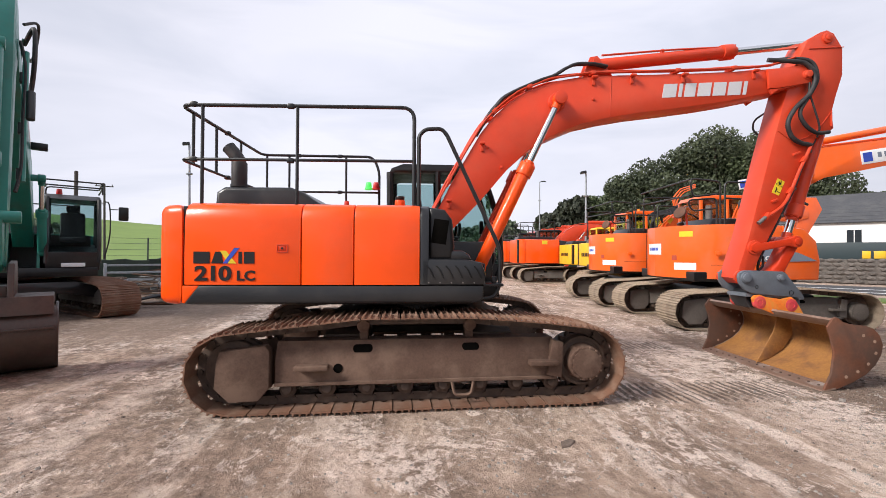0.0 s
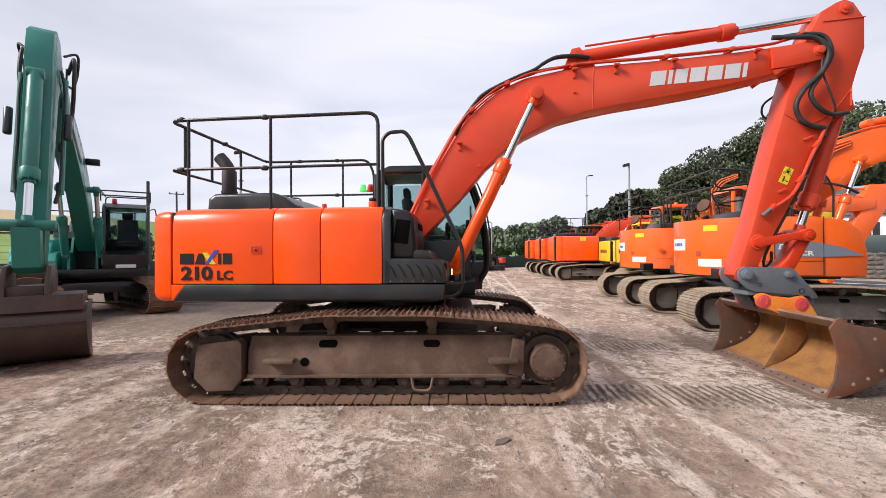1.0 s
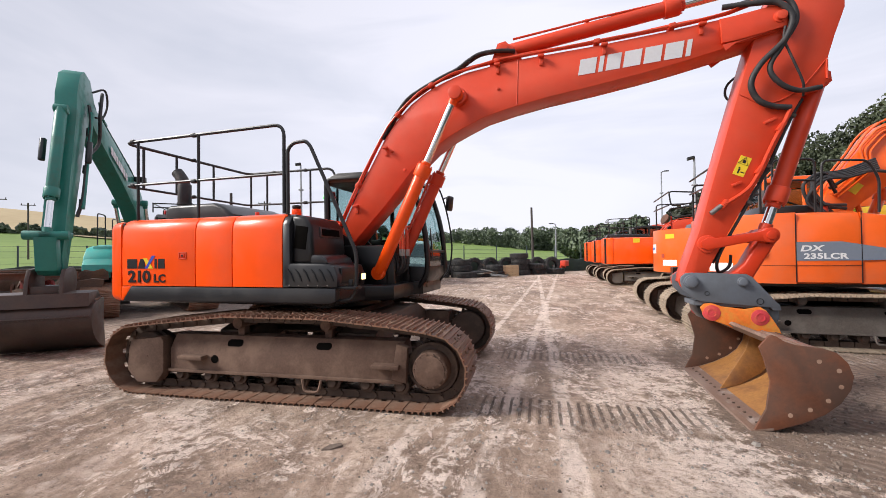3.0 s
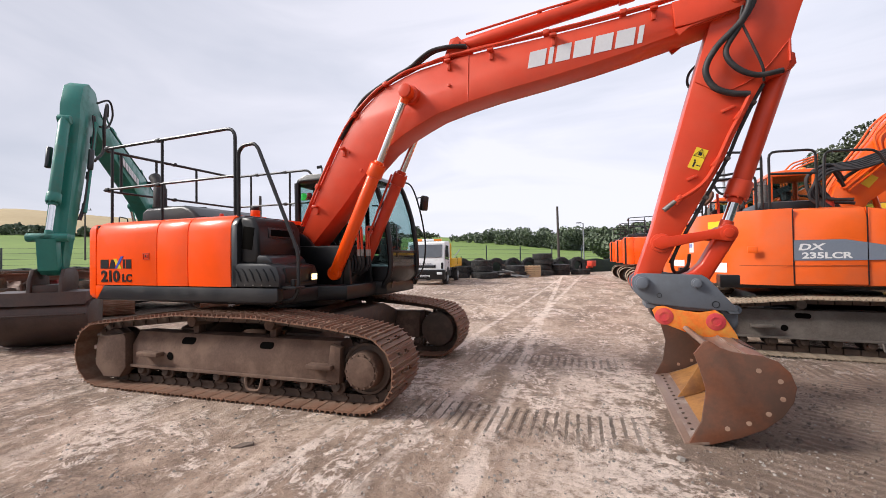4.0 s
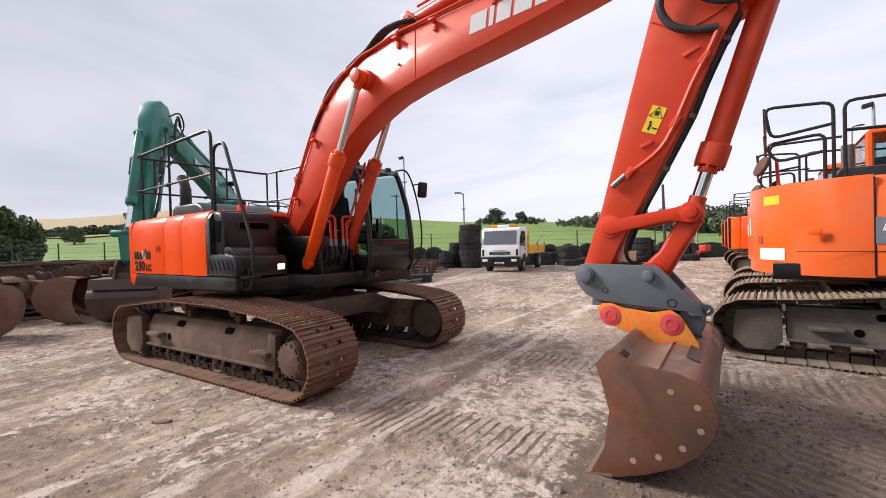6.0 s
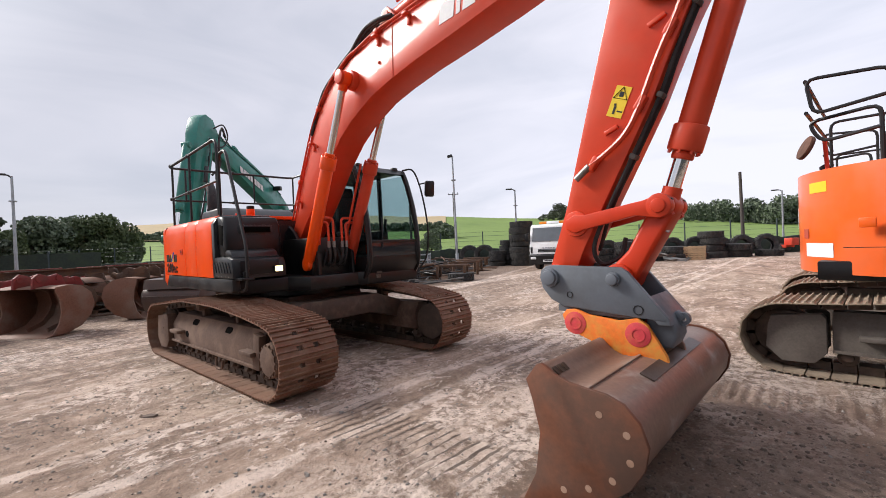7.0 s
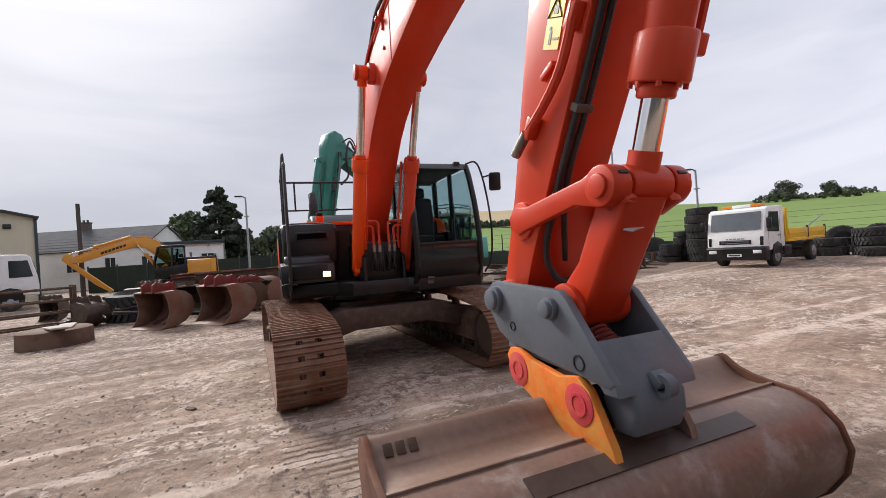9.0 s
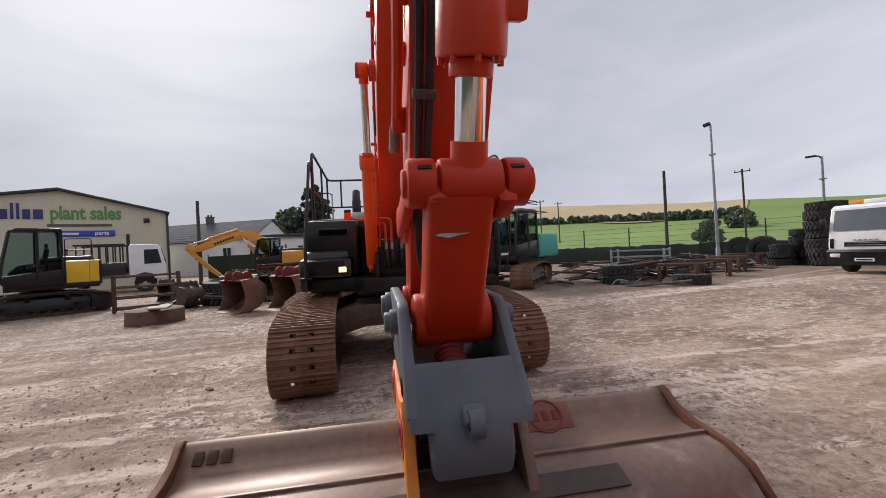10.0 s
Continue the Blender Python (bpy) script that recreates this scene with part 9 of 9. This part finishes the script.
def lamp_post(x, y, h, label="tall galvanised yard lamp post", head=1, lean=0.0, facing=0):
    r = thing("lamp_post", pose(x, y, 0, 0, lean, facing), label, "lamp post", "lamp posts")
    bm = empty_bm()
    cyl(bm, (0, 0, 0), (0, 0, h), 0.085, 0.05, seg=12)
    cyl(bm, (0, 0, 0), (0, 0, 0.9), 0.11, seg=12, bev=0.01)
    cyl(bm, (0, 0, h * 0.78), (0, 0, h * 0.79), 0.16, seg=8)
    part("pole", bm, GALV, r)
    bm = empty_bm()
    if head == 1:
        box(bm, (-0.16, 0, h + 0.02), (0.34, 0.28, 0.15), (0, -12, 0), bev=0.03)
    else:
        tube(bm, [(0, 0, h - 0.1), (-0.12, 0, h + 0.03), (-0.3, 0, h + 0.06)], 0.04, 6)
        box(bm, (-0.42, 0, h + 0.06), (0.45, 0.2, 0.09), bev=0.02)
    part("lamp_head", bm, CHARCOAL, r)


lamp_post(-13.72, 22.48, 7.40, lean=-0.5, facing=40)
lamp_post(8.63, 25.1, 6.5, facing=0)
lamp_post(-12.47, 27.42, 5.3, head=2, facing=40)
lamp_post(10.2, 43.9, 9.2, head=2, facing=180)
lamp_post(-24.1, 1.4, 5.9, head=2, facing=90)
lamp_post(0.55, 43.6, 4.6, head=2, facing=0)


def wood_pole(x, y, h, bar=False):
    r = thing("telegraph_pole", pose(x, y, 0, 0, rnd.uniform(-1, 1), 0), "weathered wooden telegraph pole", "pole", "wooden poles")
    bm = empty_bm()
    cyl(bm, (0, 0, 0), (0, 0, h), 0.13, 0.10, seg=10)
    part("pole", bm, WOODPOLE, r)
    if bar:
        bm = empty_bm()
        box(bm, (0, 0, h - 0.3), (1.6, 0.1, 0.1), (0, 0, 40))
        for k in (-0.7, 0, 0.7):
            cyl(bm, (k * 0.76, k * 0.64, h - 0.25), (k * 0.76, k * 0.64, h - 0.05), 0.04, seg=6)
        part("cross_arm", bm, WOODPOLE, r)


wood_pole(-23.4, 26.4, 6.7)
wood_pole(-37.8, 46.4, 9.2, True)
wood_pole(-1.4, 40.6, 6.05)
wood_pole(-23.9, -7.6, 5.7)
wood_pole(-66, 32, 9.5, True)
wood_pole(-70, 37, 9.5, True)

# ---- fields, hedges and trees ----
SKYLINE = [(-10, 0.2), (0, 0.5), (7, 0.9), (14, 1.9), (20, 2.45), (24, 2.7), (33, 2.95), (38, 3.25), (45, 3.8), (51, 4.0), (58, 4.4), (64, 4.85), (70, 5.1), (75, 4.3), (81, 3.6), (90, 3.2), (100, 2.6), (112, 1.5)]


def hill_height(b, r):
    e = np.interp(b, [s[0] for s in SKYLINE], [s[1] for s in SKYLINE])
    top = 230 * math.tan(radians(e)) + 1.5
    u = min(1.0, max(0.0, (r - 46) / (230 - 46)))
    z = top * (0.25 * u + 0.75 * u ** 1.9)
    if r > 230:
        z = top - (r - 230) * 0.03
    return z - 0.05


def at_bearing(b, r):
    return 4.0 - r * math.sin(radians(b)), 3.0 + r * math.cos(radians(b))


def field_sheet(name, b0, b1, r_low, r_high, mat, label, lift=0.0, nb=60, nr=26):
    co, faces = [], []
    for i in range(nb + 1):
        b = b0 + (b1 - b0) * i / nb
        lo, hi = r_low(b), r_high(b)
        for j in range(nr + 1):
            r = lo + (hi - lo) * (j / nr)
            x, y = at_bearing(b, r)
            co.append((x, y, hill_height(b, r) + lift + 0.25 * noise.noise((x * 0.05, y * 0.05, 0))))
    for i in range(nb):
        for j in range(nr):
            a = i * (nr + 1) + j
            faces.append((a, a + 1, a + nr + 2, a + nr + 1))
    me = bpy.data.meshes.new(name)
    me.from_pydata(co, [], faces)
    me.polygons.foreach_set("use_smooth", [True] * len(faces))
    me.materials.append(mat)
    tagged(new(name, me), label, "field", kind="structure")


field_sheet("field_meadow", -12, 115, lambda b: 44, lambda b: 330, GRASS, "green sloping meadow beyond the yard", 0.0, 90, 40)
field_sheet("field_corn", 46, 88, lambda b: 150 + 8 * math.sin(b * 0.3), lambda b: 330, WHEAT, "ripe tan corn field on the upper slope", 0.35, 50, 24)


def leaf_cloud(name, blobs, count, size, mat, seed):
    """Many small leaf sheets spread through the blobs (x, y, z, radius, flatness)."""
    r = random.Random(seed)
    co, faces = [], []
    weights = [b[3] ** 2 for b in blobs]
    for b in r.choices(blobs, weights, k=count):
        v = Vector((r.gauss(0, 1), r.gauss(0, 1), r.gauss(0, 1))).normalized() * (r.random() ** 0.35) * b[3]
        p = Vector((b[0] + v.x, b[1] + v.y, b[2] + v.z * b[4]))
        s = size * r.uniform(0.5, 1.3)
        e = Euler((r.uniform(0, 6.3), r.uniform(0, 6.3), r.uniform(0, 6.3))).to_matrix()
        k = len(co)
        for u, w, h in ((-1, -0.55, 0), (0.1, -0.8, 0.25), (1, 0.1, 0), (0.2, 0.8, -0.25), (-0.9, 0.5, 0.1)):
            co.append(p + e @ Vector((u * s, w * s, h * s)))
        faces.append((k, k + 1, k + 2, k + 3, k + 4))
    me = bpy.data.meshes.new(name)
    me.from_pydata(co, [], faces)
    me.materials.append(mat)
    return me


def broad_tree(m, h, spread, mat, seed, count=8000, leaf=0.34, label="leafy broad-crowned tree in full summer leaf"):
    r = random.Random(seed)
    root = thing("tree", m, label, "tree", "trees")
    bm = empty_bm()
    trunk = spline([(0, 0, -0.3), (0.1, 0.05, h * 0.2), (-0.05, 0.1, h * 0.45), (0.1, 0.0, h * 0.8)], 4)
    n = len(trunk)
    for i in range(n - 1):
        cyl(bm, trunk[i], trunk[i + 1], 0.035 * h * (1 - i / n) + 0.05, 0.035 * h * (1 - (i + 1) / n) + 0.05, seg=8)
    blobs = []
    for k in range(15):
        a, z = r.uniform(0, 6.28), h * r.uniform(0.28, 0.92)
        rad = spread * (1 - ((z / h - 0.5) / 0.62) ** 2) * r.uniform(0.45, 0.8)
        c = (math.cos(a) * rad, math.sin(a) * rad, z)
        s = trunk[min(n - 1, int(n * z / h * 0.7))]
        tube(bm, spline([s, (s + Vector(c)) / 2 + Vector((0, 0, 0.3)), c], 3), 0.008 * h, 5)
        blobs.append((*c, spread * r.uniform(0.28, 0.48), r.uniform(0.6, 0.85)))
    blobs.append((0, 0, h * 0.88, spread * 0.4, 0.7))
    blobs.append((0, 0, h * 0.55, spread * 0.6, 0.9))
    part("trunk", bm, BARK, root)
    part("crown", leaf_cloud("crown", blobs, count, leaf, mat, seed), mat, root)
    return root


def conifer(m, h, seed):
    r = random.Random(seed)
    root = thing("tree", m, "tall dark conifer with drooping tiers", "tree", "trees")
    bm = empty_bm()
    cyl(bm, (0, 0, -0.2), (0, 0, h), 0.28, 0.03, seg=10)
    blobs = []
    for k in range(70):
        f = 0.08 + 0.9 * k / 70
        rad = (1 - f) ** 0.8 * h * 0.40 * r.uniform(0.7, 1.15) + 0.25
        a = r.uniform(0, 6.28)
        tip = (math.cos(a) * rad, math.sin(a) * rad, h * f - rad * 0.12)
        tube(bm, [(0, 0, h * f), tip], 0.03, 5)
        for q in (0.45, 0.75, 1.0):
            blobs.append((tip[0] * q, tip[1] * q, h * f - rad * 0.12 * q, 0.25 + 0.35 * (1 - f) * h * 0.14, 0.6))
    part("trunk", bm, BARK, root)
    part("crown", leaf_cloud("crown", blobs, 21000, 0.17, NEEDLE, seed), NEEDLE, root)


def tree_at(b, d, eye, h, spread, mat, seed, **k):
    x, y = eye[0] - d * math.sin(radians(b)), eye[1] + d * math.cos(radians(b))
    return broad_tree(pose(x, y, -0.2, 0, 0, seed * 47 % 360), h, spread, mat, seed, **k)


E0 = (0, 0)
T1 = tree_at(-17, 62, E0, 9.4, 4.4, LEAFDARK, 1, label="dark copper-leaved tree behind the parked row")
for b, d, h, s, sd in ((-21.5, 62, 9.9, 4.6, 2), (-25.5, 60, 12.4, 5.2, 3), (-29.5, 60, 15.2, 6.0, 4), (-33.5, 58, 16.6, 6.4, 5), (-37.5, 60, 16.2, 6.2, 6), (-41.0, 64, 13.5, 5.6, 7), (-46, 70, 9.0, 4.6, 8), (-23.5, 70, 11.4, 5.0, 9), (-35.5, 72, 17.6, 6.4, 10)):
    tree_at(b, d, E0, h, s, (LEAFBANK, LEAFBANK, LEAF, LEAFBANK)[sd % 4], sd, count=22000, leaf=0.14)
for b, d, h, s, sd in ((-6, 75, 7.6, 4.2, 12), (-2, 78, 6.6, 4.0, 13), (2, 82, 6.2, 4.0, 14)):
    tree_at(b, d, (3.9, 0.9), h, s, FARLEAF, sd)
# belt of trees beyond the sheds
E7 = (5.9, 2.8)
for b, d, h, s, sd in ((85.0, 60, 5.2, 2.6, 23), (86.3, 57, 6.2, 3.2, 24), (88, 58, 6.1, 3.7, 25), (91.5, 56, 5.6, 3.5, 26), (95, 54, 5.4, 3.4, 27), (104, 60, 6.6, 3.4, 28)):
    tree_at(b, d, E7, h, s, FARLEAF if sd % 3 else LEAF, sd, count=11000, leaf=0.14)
conifer(pose(-38.6, -2.6, 0), 9.2, 31)
tree_at(101.5, 64, E7, 8.8, 3.6, LEAF, 32, count=4500, leaf=0.22)


def wood_belt(name, b0, b1, d, heights, mat, count, size, label, seed):
    r = random.Random(seed)
    blobs = []
    steps = 150 if "hedge" in name else 60
    for k in range(steps):
        b = b0 + (b1 - b0) * k / (steps - 1) + r.uniform(-0.2, 0.2)
        dd = d + (r.uniform(-2, 2) if "hedge" in name else r.uniform(-10, 14))
        x, y = at_bearing(b, dd)
        h = np.interp((b - b0) / (b1 - b0), [0, 0.25, 0.5, 0.75, 1], heights) * r.uniform(0.75, 1.1)
        z = hill_height(b, dd)
        for q in (0.2, 0.45, 0.7):
            blobs.append((x + r.uniform(-1, 1), y + r.uniform(-1, 1), z + h * q, h * 0.33, 0.9))
    tagged(new(name, leaf_cloud(name, blobs, count, size, mat, seed)), label, "woodland", kind="stuff")


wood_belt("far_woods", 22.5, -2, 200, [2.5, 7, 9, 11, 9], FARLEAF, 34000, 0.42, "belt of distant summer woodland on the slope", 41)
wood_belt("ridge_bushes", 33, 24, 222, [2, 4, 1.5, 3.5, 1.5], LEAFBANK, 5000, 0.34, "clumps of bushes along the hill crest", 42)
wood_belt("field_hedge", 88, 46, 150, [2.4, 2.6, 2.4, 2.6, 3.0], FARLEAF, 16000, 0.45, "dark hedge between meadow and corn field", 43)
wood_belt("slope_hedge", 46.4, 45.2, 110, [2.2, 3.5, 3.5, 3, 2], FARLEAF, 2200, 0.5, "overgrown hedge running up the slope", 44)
for b, d, h in ((47.5, 62, 3.2), (30.5, 226, 8), (27, 228, 6), (75, 190, 4.2), (80, 120, 4)):
    x, y = at_bearing(b, d)
    broad_tree(pose(x, y, hill_height(b, d) - 0.2), h, h * 0.62, LEAFBANK if d > 200 else FARLEAF, int(b * 10), count=5000, leaf=0.018 * h + 0.05, label="round bushy tree out in the fields")
